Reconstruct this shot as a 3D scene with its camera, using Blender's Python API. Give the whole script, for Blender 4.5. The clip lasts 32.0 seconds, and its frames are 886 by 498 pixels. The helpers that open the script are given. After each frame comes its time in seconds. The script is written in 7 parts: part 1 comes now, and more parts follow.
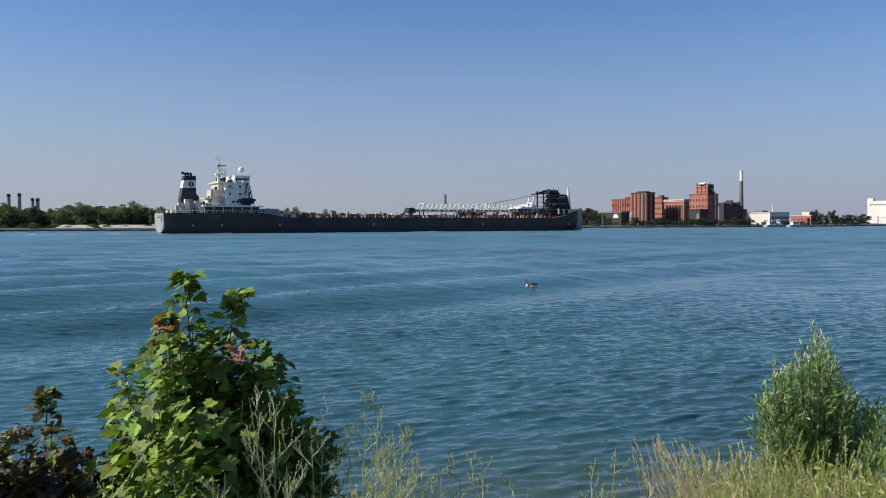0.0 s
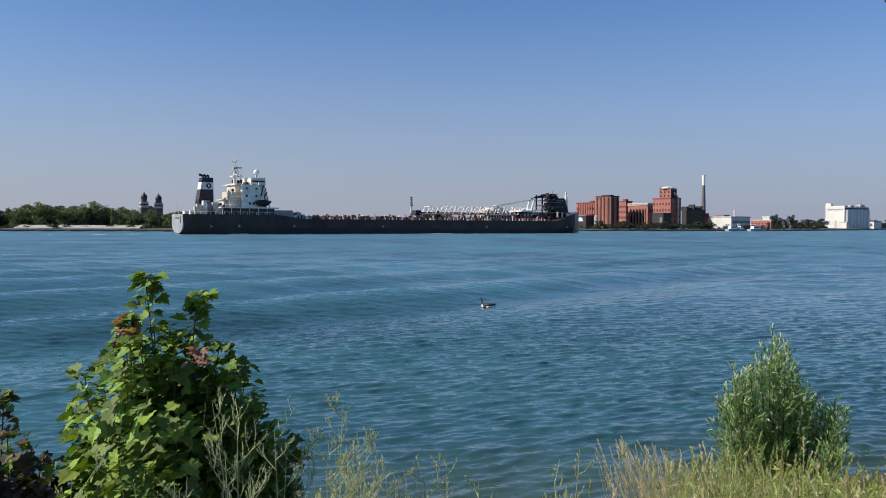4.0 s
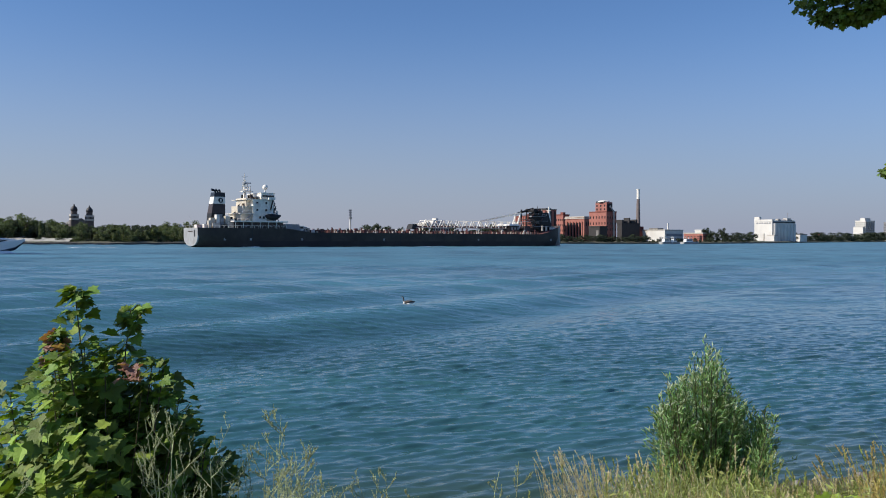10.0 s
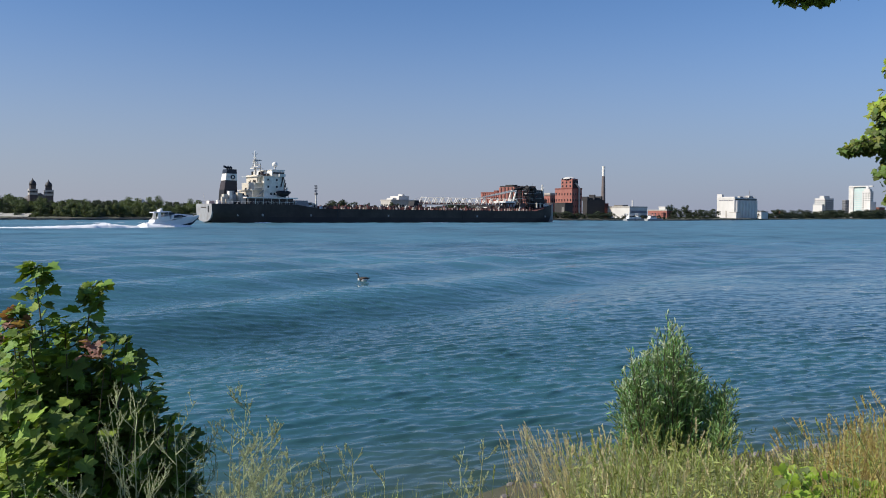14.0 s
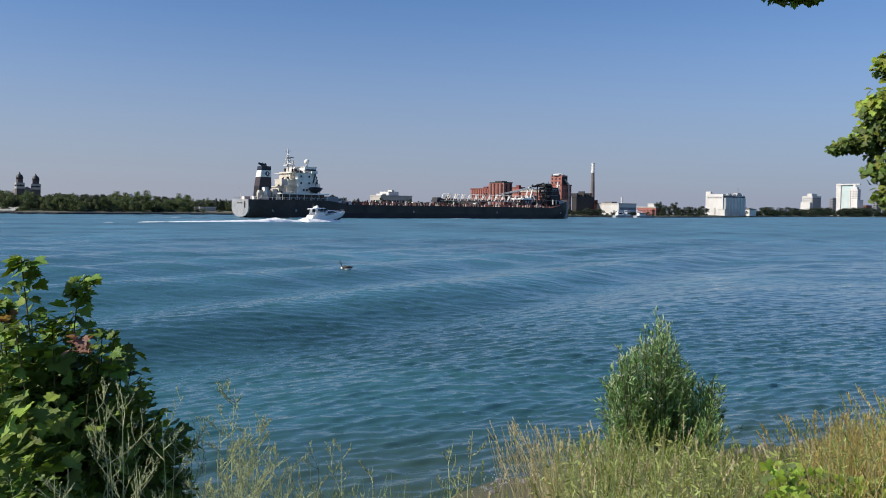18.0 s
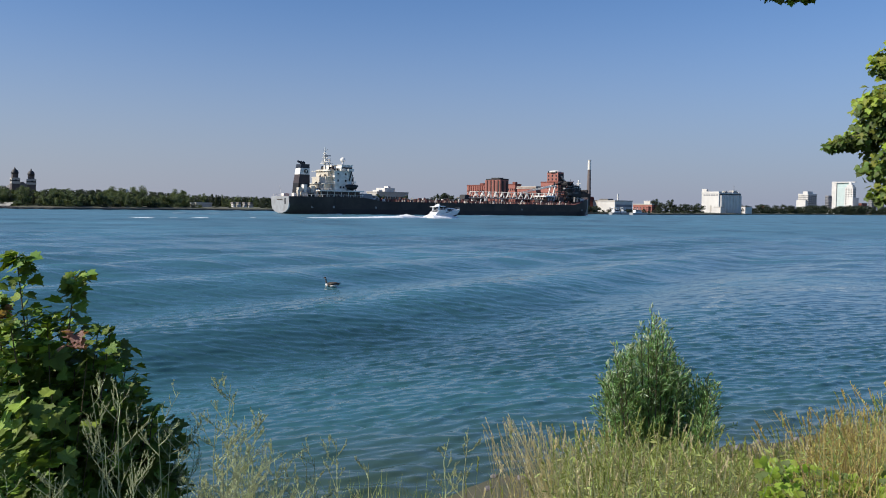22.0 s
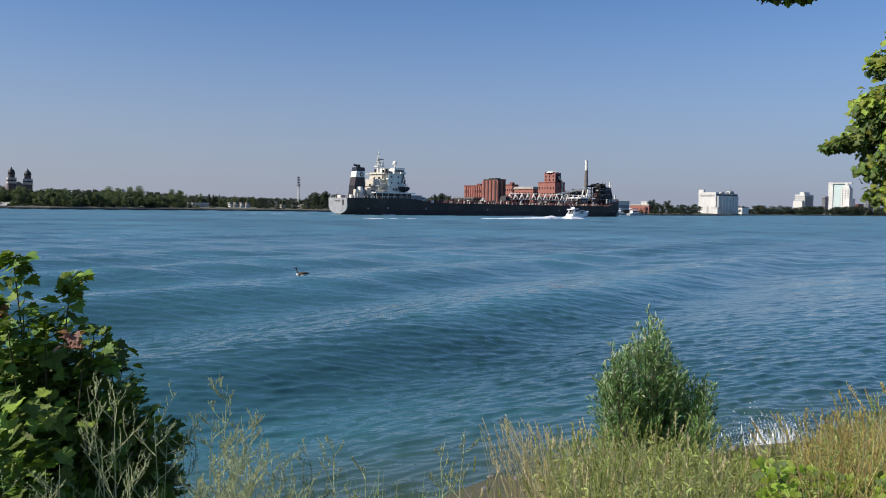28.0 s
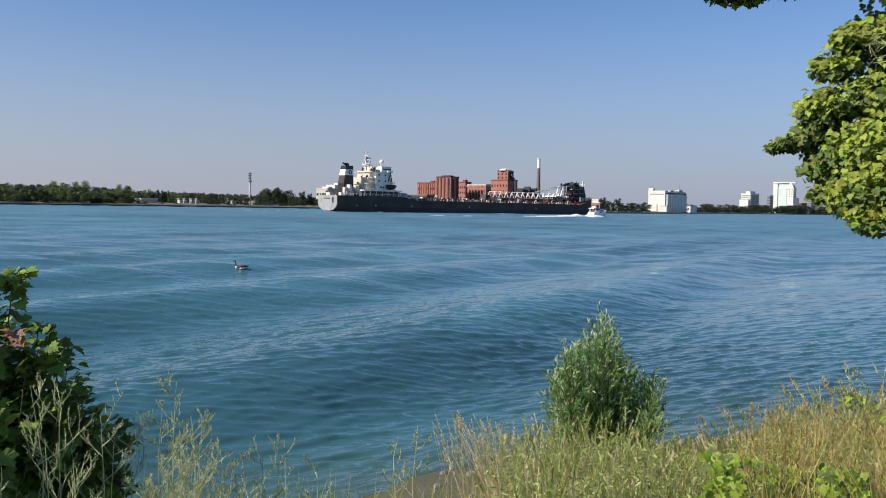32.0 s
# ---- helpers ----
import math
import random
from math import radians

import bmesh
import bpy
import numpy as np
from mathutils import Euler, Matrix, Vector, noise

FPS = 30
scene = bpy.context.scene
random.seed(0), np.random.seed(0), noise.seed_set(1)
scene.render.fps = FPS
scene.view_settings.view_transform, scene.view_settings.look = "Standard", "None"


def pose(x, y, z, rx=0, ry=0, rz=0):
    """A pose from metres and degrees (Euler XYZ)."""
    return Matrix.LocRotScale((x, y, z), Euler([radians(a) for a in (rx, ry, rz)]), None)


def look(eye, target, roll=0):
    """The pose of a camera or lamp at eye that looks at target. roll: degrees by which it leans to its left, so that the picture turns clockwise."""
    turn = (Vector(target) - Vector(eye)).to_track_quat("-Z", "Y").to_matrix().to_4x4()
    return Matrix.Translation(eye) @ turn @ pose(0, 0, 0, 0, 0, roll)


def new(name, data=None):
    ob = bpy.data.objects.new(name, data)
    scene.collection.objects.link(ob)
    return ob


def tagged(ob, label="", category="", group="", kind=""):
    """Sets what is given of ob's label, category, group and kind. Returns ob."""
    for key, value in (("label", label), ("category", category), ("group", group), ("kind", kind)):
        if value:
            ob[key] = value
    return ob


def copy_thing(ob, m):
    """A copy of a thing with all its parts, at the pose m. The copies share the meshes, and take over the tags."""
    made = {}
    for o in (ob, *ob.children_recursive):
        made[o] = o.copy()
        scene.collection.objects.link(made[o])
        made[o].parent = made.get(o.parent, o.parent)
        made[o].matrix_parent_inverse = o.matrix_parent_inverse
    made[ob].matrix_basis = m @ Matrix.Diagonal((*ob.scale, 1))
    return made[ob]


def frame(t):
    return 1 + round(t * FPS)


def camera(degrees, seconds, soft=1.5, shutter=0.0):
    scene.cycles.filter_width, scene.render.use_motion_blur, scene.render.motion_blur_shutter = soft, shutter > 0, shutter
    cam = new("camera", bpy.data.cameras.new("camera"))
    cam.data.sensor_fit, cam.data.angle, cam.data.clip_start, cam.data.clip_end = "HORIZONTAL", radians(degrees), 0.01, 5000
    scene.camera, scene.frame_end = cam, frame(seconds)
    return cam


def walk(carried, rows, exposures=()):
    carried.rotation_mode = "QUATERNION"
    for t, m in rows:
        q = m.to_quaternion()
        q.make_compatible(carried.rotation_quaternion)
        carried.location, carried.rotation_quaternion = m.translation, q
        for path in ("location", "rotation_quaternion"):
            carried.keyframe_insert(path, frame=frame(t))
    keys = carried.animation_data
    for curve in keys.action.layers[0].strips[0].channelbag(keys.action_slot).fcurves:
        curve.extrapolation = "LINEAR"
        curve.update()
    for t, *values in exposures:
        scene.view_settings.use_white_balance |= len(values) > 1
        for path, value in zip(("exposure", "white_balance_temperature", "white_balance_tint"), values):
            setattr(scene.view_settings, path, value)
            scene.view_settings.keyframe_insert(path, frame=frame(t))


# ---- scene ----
# A hand-held camera on a river bank: it stays in one spot and pans to the right.
EYE = Vector((0, 0, 3.5))
LEVEL = -0.65        # the river's surface; z = 0 lies half way down the bank
cam = camera(55.27, 32.0, soft=1.0)


def at(az, r, z=0.0):
    """A place by its compass angle from the y axis (clockwise, degrees) and its distance from the viewer."""
    return Vector((r * math.sin(radians(az)), r * math.cos(radians(az)), z))


def aim(yaw, pitch, roll):
    way = at(yaw, math.cos(radians(pitch)), math.sin(radians(pitch)))
    return look(EYE, EYE + way, roll)


# seconds, turn to the right, tilt, lean
walk(cam, [(t, aim(a, b, c)) for t, a, b, c in (
    (0, 0.000, -1.764, -0.147), (0.5, 0.383, -1.717, -0.148), (1, 0.820, -1.750, -0.144), (1.5, 1.142, -1.714, -0.042),
    (2, 1.378, -1.686, 0.058), (2.5, 1.641, -1.597, 0.153), (3, 1.928, -1.592, 0.208), (3.5, 2.135, -1.611, 0.186),
    (5.5, 2.752, -1.552, 0.344), (6, 2.919, -1.501, 0.407), (6.5, 3.349, -1.433, 0.421), (7, 3.665, -1.135, 0.058),
    (7.5, 4.231, -0.128, -0.085), (8, 4.734, 0.039, -0.139), (8.5, 5.201, -0.179, -0.086), (9, 5.673, -0.389, -0.039),
    (9.5, 6.077, -0.521, 0.090), (10, 6.426, -0.717, 0.188), (10.5, 6.781, -0.911, 0.250), (11, 7.075, -1.037, 0.267),
    (11.5, 7.337, -1.227, 0.258), (12, 7.657, -1.402, 0.319), (12.5, 7.924, -1.604, 0.326), (13, 8.210, -1.931, 0.277),
    (13.5, 8.496, -2.114, 0.289), (14, 8.716, -2.315, 0.351), (14.5, 8.988, -2.476, 0.419), (16.5, 9.327, -2.649, 0.484),
    (17, 9.347, -2.601, 0.507), (17.5, 9.353, -2.595, 0.570), (18, 9.436, -2.584, 0.623), (18.5, 9.470, -2.614, 0.620),
    (19, 9.571, -2.631, 0.618), (19.5, 9.671, -2.734, 0.667), (20, 9.638, -2.758, 0.715), (20.5, 9.650, -2.772, 0.737),
    (21, 9.669, -2.799, 0.764), (21.5, 9.696, -2.797, 0.736), (22, 9.699, -2.818, 0.813), (22.5, 9.709, -2.815, 0.794),
    (23, 9.782, -2.780, 0.897), (23.5, 9.793, -2.791, 0.903), (24, 9.816, -2.802, 0.850), (24.5, 9.843, -2.808, 0.806),
    (25, 9.842, -2.788, 0.768), (25.5, 9.853, -2.735, 0.786), (27.5, 9.845, -2.760, 0.824), (28, 9.891, -2.788, 0.877),
    (28.5, 10.060, -2.853, 0.951), (29, 10.259, -2.928, 0.906), (29.5, 10.539, -3.010, 0.905), (30, 10.868, -3.060, 1.024),
    (30.5, 11.364, -3.036, 0.991), (31, 11.859, -3.045, 1.087), (31.5, 12.421, -2.987, 1.101), (32, 13.075, -2.931, 1.157),
)], exposures=((0, 0.12, 6640, 10), (7, 0.09, 6500, 10), (13, 0.05, 6500, 10), (28, 0.03, 6500, 10), (30, 0.02, 6520, 10), (31, 0.04, 6600, 10), (32, 0.23, 6780, 10)))

# ---- light ----
SUN_AZ, SUN_EL = -97, 34
world = bpy.data.worlds.new("sky")
scene.world = world
world.use_nodes = True
wt = world.node_tree
wt.nodes.clear()
sky = wt.nodes.new("ShaderNodeTexSky")
sky.sky_type = 'NISHITA'
sky.sun_disc = False
sky.sun_elevation, sky.sun_rotation = radians(SUN_EL), radians(SUN_AZ)
sky.air_density, sky.dust_density, sky.ozone_density, sky.altitude = 1.0, 0.6, 2.0, 100
sky_tc = wt.nodes.new("ShaderNodeTexCoord")
sky_sep = wt.nodes.new("ShaderNodeSeparateXYZ")
wt.links.new(sky_tc.outputs["Generated"], sky_sep.inputs[0])
# summer haze: a mauve-grey veil low over the horizon, thinning upwards
haze = wt.nodes.new("ShaderNodeMapRange")
haze.interpolation_type = 'SMOOTHSTEP'
for k, v in zip((1, 2, 3, 4), (-0.07, 0.27, 0.95, 0.0)): haze.inputs[k].default_value = v
wt.links.new(sky_sep.outputs[2], haze.inputs[0])
tint = wt.nodes.new("ShaderNodeMix")
tint.data_type, tint.blend_type = 'RGBA', 'MULTIPLY'
tint.inputs[0].default_value = 1.0
tint.inputs[7].default_value = (0.62, 0.82, 1.12, 1)
wt.links.new(sky.outputs[0], tint.inputs[6])
veil = wt.nodes.new("ShaderNodeMix")
veil.data_type = 'RGBA'
side = wt.nodes.new("ShaderNodeVectorMath")
side.operation = 'DOT_PRODUCT'
side.inputs[1].default_value = at(SUN_AZ, 1.0)
wt.links.new(sky_tc.outputs["Generated"], side.inputs[0])
sunward = wt.nodes.new("ShaderNodeMapRange")
for k, v in zip((1, 2, 3, 4), (-0.65, 0.15, 0.0, 1.0)): sunward.inputs[k].default_value = v
wt.links.new(side.outputs["Value"], sunward.inputs[0])
veil_tone = wt.nodes.new("ShaderNodeMix")      # the veil is warmer and lighter towards the sun
veil_tone.data_type = 'RGBA'
veil_tone.inputs[6].default_value, veil_tone.inputs[7].default_value = (2.95, 3.18, 4.38, 1), (3.58, 3.72, 4.66, 1)
wt.links.new(sunward.outputs[0], veil_tone.inputs[0])
wt.links.new(veil_tone.outputs[2], veil.inputs[7])
wt.links.new(haze.outputs[0], veil.inputs[0])
wt.links.new(tint.outputs[2], veil.inputs[6])
bg = wt.nodes.new("ShaderNodeBackground")
bg.inputs["Strength"].default_value = 0.10
wo = wt.nodes.new("ShaderNodeOutputWorld")
wt.links.new(veil.outputs[2], bg.inputs[0])
wt.links.new(bg.outputs[0], wo.inputs[0])
sun_data = bpy.data.lights.new("sun", 'SUN')
sun_data.energy, sun_data.angle, sun_data.color = 5.0, radians(0.5), (1.0, 0.93, 0.82)
sun = new("sun", sun_data)
sun.matrix_world = look(at(SUN_AZ, 100 * math.cos(radians(SUN_EL)), 100 * math.sin(radians(SUN_EL))), (0, 0, 0))
scene.view_settings.exposure = 0.0


# ---- materials ----
def mat(name, col, rough=0.7, metal=0.0, scale=3.0, vary=0.18, fine=8.0, bump=0.1, second=None, translucent=0.0, each=0.0, ior=None, spec=None):
    """A surface with a broad and a fine variation in its colour, and a fine relief. second: the colour of stains; each: how far pieces differ."""
    m = bpy.data.materials.new(name)
    m.use_nodes = True
    nt = m.node_tree
    N, L = nt.nodes, nt.links
    b = N["Principled BSDF"]
    b.inputs["Roughness"].default_value, b.inputs["Metallic"].default_value = rough, metal
    if ior: b.inputs["IOR"].default_value = ior
    if spec is not None: b.inputs["Specular IOR Level"].default_value = spec
    tc = N.new("ShaderNodeTexCoord")
    n1 = N.new("ShaderNodeTexNoise"); n1.inputs["Scale"].default_value = scale; n1.inputs["Detail"].default_value = 6
    n2 = N.new("ShaderNodeTexNoise"); n2.inputs["Scale"].default_value = scale * fine; n2.inputs["Detail"].default_value = 4
    for n in (n1, n2): L.new(tc.outputs["Object"], n.inputs["Vector"])
    r1 = N.new("ShaderNodeMapRange"); r1.inputs[1].default_value, r1.inputs[2].default_value = 0.35, 0.68
    L.new(n1.outputs[0], r1.inputs[0])
    mix = N.new("ShaderNodeMix"); mix.data_type = 'RGBA'
    lo = second or [c * (1 - vary * 1.6) for c in col]
    mix.inputs[6].default_value = (*col, 1); mix.inputs[7].default_value = (*lo, 1)
    L.new(r1.outputs[0], mix.inputs[0])
    v = N.new("ShaderNodeMapRange"); v.inputs[3].default_value, v.inputs[4].default_value = 1 - vary, 1 + vary
    L.new(n2.outputs[0], v.inputs[0])
    hs = N.new("ShaderNodeHueSaturation")
    L.new(mix.outputs[2], hs.inputs["Color"])
    if each:
        oi = N.new("ShaderNodeObjectInfo"); ge = N.new("ShaderNodeNewGeometry")
        ad = N.new("ShaderNodeMath"); ad.operation = 'ADD'
        L.new(oi.outputs["Random"], ad.inputs[0]); L.new(ge.outputs["Random Per Island"], ad.inputs[1])
        fr = N.new("ShaderNodeMath"); fr.operation = 'FRACT'; L.new(ad.outputs[0], fr.inputs[0])
        e = N.new("ShaderNodeMapRange"); e.inputs[3].default_value, e.inputs[4].default_value = 1 - each, 1 + each
        L.new(fr.outputs[0], e.inputs[0])
        mu = N.new("ShaderNodeMath"); mu.operation = 'MULTIPLY'
        L.new(v.outputs[0], mu.inputs[0]); L.new(e.outputs[0], mu.inputs[1]); L.new(mu.outputs[0], hs.inputs["Value"])
        hu = N.new("ShaderNodeMapRange"); hu.inputs[3].default_value, hu.inputs[4].default_value = 0.5 - 0.06 * each, 0.5 + 0.05 * each
        L.new(fr.outputs[0], hu.inputs[0]); L.new(hu.outputs[0], hs.inputs["Hue"])
    else:
        L.new(v.outputs[0], hs.inputs["Value"])
    L.new(hs.outputs[0], b.inputs["Base Color"])
    if bump:
        bp = N.new("ShaderNodeBump"); bp.inputs["Strength"].default_value = bump; bp.inputs["Distance"].default_value = 0.05
        L.new(n2.outputs[0], bp.inputs["Height"]); L.new(bp.outputs[0], b.inputs["Normal"])
    if translucent:
        tr = N.new("ShaderNodeBsdfTranslucent")
        warm = N.new("ShaderNodeMix"); warm.data_type = 'RGBA'; warm.blend_type = 'MULTIPLY'; warm.inputs[0].default_value = 1
        L.new(hs.outputs[0], warm.inputs[6]); warm.inputs[7].default_value = (1.6, 1.7, 0.5, 1)
        L.new(warm.outputs[2], tr.inputs[0])
        ms = N.new("ShaderNodeMixShader"); ms.inputs[0].default_value = translucent
        L.new(b.outputs[0], ms.inputs[1]); L.new(tr.outputs[0], ms.inputs[2])
        L.new(ms.outputs[0], N["Material Output"].inputs[0])
    return m


M = {
    "hull": mat("hull_paint", (0.074, 0.06, 0.05), 0.7, spec=0.3, scale=0.12, vary=0.25, fine=6, second=(0.045, 0.037, 0.032)),
    "hull_low": mat("hull_bottom_paint", (0.03, 0.022, 0.02), 0.6, scale=0.1, vary=0.3, fine=6),
    "bow_grey": mat("bow_paint", (0.22, 0.21, 0.20), 0.5, scale=0.4, vary=0.15, second=(0.14, 0.13, 0.125)),
    "light_grey": mat("light_grey_paint", (0.36, 0.37, 0.38), 0.5, scale=0.4, vary=0.12, second=(0.26, 0.25, 0.24)),
    "white": mat("white_ship_paint", (0.90, 0.86, 0.78), 0.45, scale=0.5, vary=0.08, second=(0.66, 0.62, 0.55)),
    "cream": mat("cream_paint", (0.62, 0.56, 0.46), 0.5, scale=0.6, vary=0.12),
    "black": mat("black_paint", (0.012, 0.014, 0.02), 0.4, scale=0.6, vary=0.2),
    "brown": mat("dark_brown_paint", (0.05, 0.032, 0.03), 0.5, scale=0.6, vary=0.2),
    "deck_red": mat("red_oxide_deck", (0.22, 0.07, 0.06), 0.7, scale=0.5, vary=0.2, second=(0.10, 0.05, 0.045)),
    "dark_steel": mat("dark_steel", (0.02, 0.018, 0.018), 0.5, 0.3, scale=0.6, vary=0.25),
    "glass_dark": mat("dark_window_glass", (0.015, 0.02, 0.025), 0.08, scale=1, vary=0.1, bump=0),
    "brick": mat("red_brick", (0.35, 0.14, 0.11), 0.85, scale=0.15, vary=0.15, fine=14, second=(0.29, 0.11, 0.088)),
    "brick_dark": mat("dark_red_brick", (0.2, 0.06, 0.045), 0.85, scale=0.15, vary=0.15, fine=14),
    "roof": mat("grey_roof", (0.2, 0.19, 0.18), 0.8, scale=0.3),
    "chimney_grey": mat("grey_brown_chimney", (0.19, 0.155, 0.145), 0.85, scale=0.2, vary=0.12),
    "herb": mat("herb_leaf", (0.31, 0.355, 0.10), 0.7, scale=9, vary=0.2, translucent=0.15, each=0.4, bump=0),
    "shed_dark": mat("dark_cladding", (0.03, 0.027, 0.028), 0.7, scale=0.2),
    "concrete": mat("pale_concrete", (0.5, 0.47, 0.42), 0.85, scale=0.15, vary=0.1, second=(0.4, 0.37, 0.33)),
    "white_wall": mat("white_painted_concrete", (0.66, 0.64, 0.60), 0.7, scale=0.1, vary=0.06, second=(0.56, 0.54, 0.51)),
    "grey_tower": mat("grey_facade", (0.25, 0.25, 0.27), 0.6, scale=0.2),
    "green_glass": mat("pale_green_glass", (0.52, 0.64, 0.62), 0.25, scale=0.1, vary=0.08),
    "stone": mat("dark_stone", (0.11, 0.09, 0.085), 0.85, scale=0.4, vary=0.2),
    "copper": mat("dark_dome_copper", (0.03, 0.03, 0.034), 0.6, scale=0.6, vary=0.2),
    "bark": mat("bark", (0.09, 0.07, 0.05), 0.9, scale=6, vary=0.3, bump=0.6),
    "crown": mat("far_leaves", (0.05, 0.064, 0.04), 0.8, scale=0.25, vary=0.2, second=(0.03, 0.045, 0.026), translucent=0.25, each=0.35, bump=0),
    "crown_light": mat("far_light_leaves", (0.125, 0.152, 0.074), 0.8, scale=0.25, vary=0.2, second=(0.085, 0.115, 0.05), translucent=0.25, each=0.35, bump=0),
    "far_land": mat("far_bank_grass", (0.125, 0.138, 0.08), 0.95, scale=0.05, vary=0.25, second=(0.12, 0.108, 0.075)),
    "riprap": mat("pale_riprap", (0.2, 0.18, 0.155), 0.95, scale=0.8, vary=0.3, each=0.3),
    "pale_sand": mat("pale_sand", (0.58, 0.56, 0.50), 0.9, scale=0.3, vary=0.25, second=(0.44, 0.42, 0.35)),
    "wet_stone": mat("wet_dark_stone", (0.035, 0.035, 0.036), 0.7, scale=0.6, vary=0.3, second=(0.06, 0.056, 0.05)),
    "bank": mat("bank_soil", (0.10, 0.085, 0.05), 0.95, scale=1.2, vary=0.3, bump=0.5, second=(0.06, 0.07, 0.03)),
    "rock": mat("grey_rock", (0.22, 0.20, 0.19), 0.85, scale=2.5, vary=0.3, bump=0.5, each=0.25),
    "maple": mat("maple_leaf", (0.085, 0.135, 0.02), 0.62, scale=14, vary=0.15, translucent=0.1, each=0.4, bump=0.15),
    # the maple leaf again, in a sunlit tone
    "maple_lit": mat("lit_maple_leaf", (0.245, 0.305, 0.032), 0.62, scale=14, vary=0.15, translucent=0.16, each=0.45, bump=0.15),
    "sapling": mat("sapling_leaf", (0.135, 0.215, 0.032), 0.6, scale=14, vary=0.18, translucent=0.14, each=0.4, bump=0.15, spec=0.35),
    # lighter copy, for young leaves and for the sunlit side
    "sapling_pale_lit": mat("pale_lit_sapling_leaf", (0.26, 0.37, 0.05), 0.6, scale=14, vary=0.18, translucent=0.2, each=0.35, bump=0.15, spec=0.35),
    "maple_red": mat("reddish_leaf", (0.36, 0.19, 0.14), 0.6, scale=14, vary=0.25, translucent=0.3, each=0.4, bump=0.15),
    "maple_brown": mat("purple_brown_leaf", (0.105, 0.075, 0.034), 0.6, scale=14, vary=0.25, translucent=0.2, each=0.5, bump=0.15),
    "twig": mat("brown_twig", (0.10, 0.085, 0.045), 0.8, scale=20, vary=0.25),
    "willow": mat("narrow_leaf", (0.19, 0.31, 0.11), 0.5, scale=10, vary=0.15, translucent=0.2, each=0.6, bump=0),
    "grass": mat("green_grass", (0.31, 0.35, 0.07), 0.7, scale=5, vary=0.25, translucent=0.1, each=0.7, bump=0),
    "straw": mat("dry_grass", (0.66, 0.56, 0.36), 0.8, scale=5, vary=0.2, translucent=0.25, each=0.35, bump=0),
    "gold": mat("golden_grass", (0.54, 0.42, 0.17), 0.8, scale=5, vary=0.2, translucent=0.25, each=0.4, bump=0),
    "weed": mat("pale_weed_stalk", (0.50, 0.54, 0.28), 0.75, scale=9, vary=0.2, each=0.3, bump=0),
    "vine": mat("vine_leaf", (0.30, 0.41, 0.05), 0.5, scale=12, vary=0.15, translucent=0.4, each=0.3, bump=0.1),
    # seed tufts, and willow leaf tips toned as if sunlit
    "seed": mat("seed_and_lit_tip", (0.55, 0.62, 0.46), 0.9, scale=12, vary=0.2, translucent=0.3, bump=0),
    "gel": mat("glossy_white_hull", (0.82, 0.81, 0.79), 0.2, scale=0.8, vary=0.03, bump=0),
    "navy": mat("navy_paint", (0.02, 0.022, 0.035), 0.3, scale=0.8, vary=0.1),
    "foam": mat("foam", (0.95, 0.96, 0.96), 0.95, scale=1.2, vary=0.03, bump=0.3),
    "feather_brown": mat("brown_feather", (0.09, 0.07, 0.055), 0.8, scale=20, vary=0.3),
    "feather_black": mat("black_feather", (0.012, 0.011, 0.011), 0.7, scale=20, vary=0.2),
    "feather_white": mat("white_feather", (0.75, 0.73, 0.7), 0.8, scale=20, vary=0.08),
}


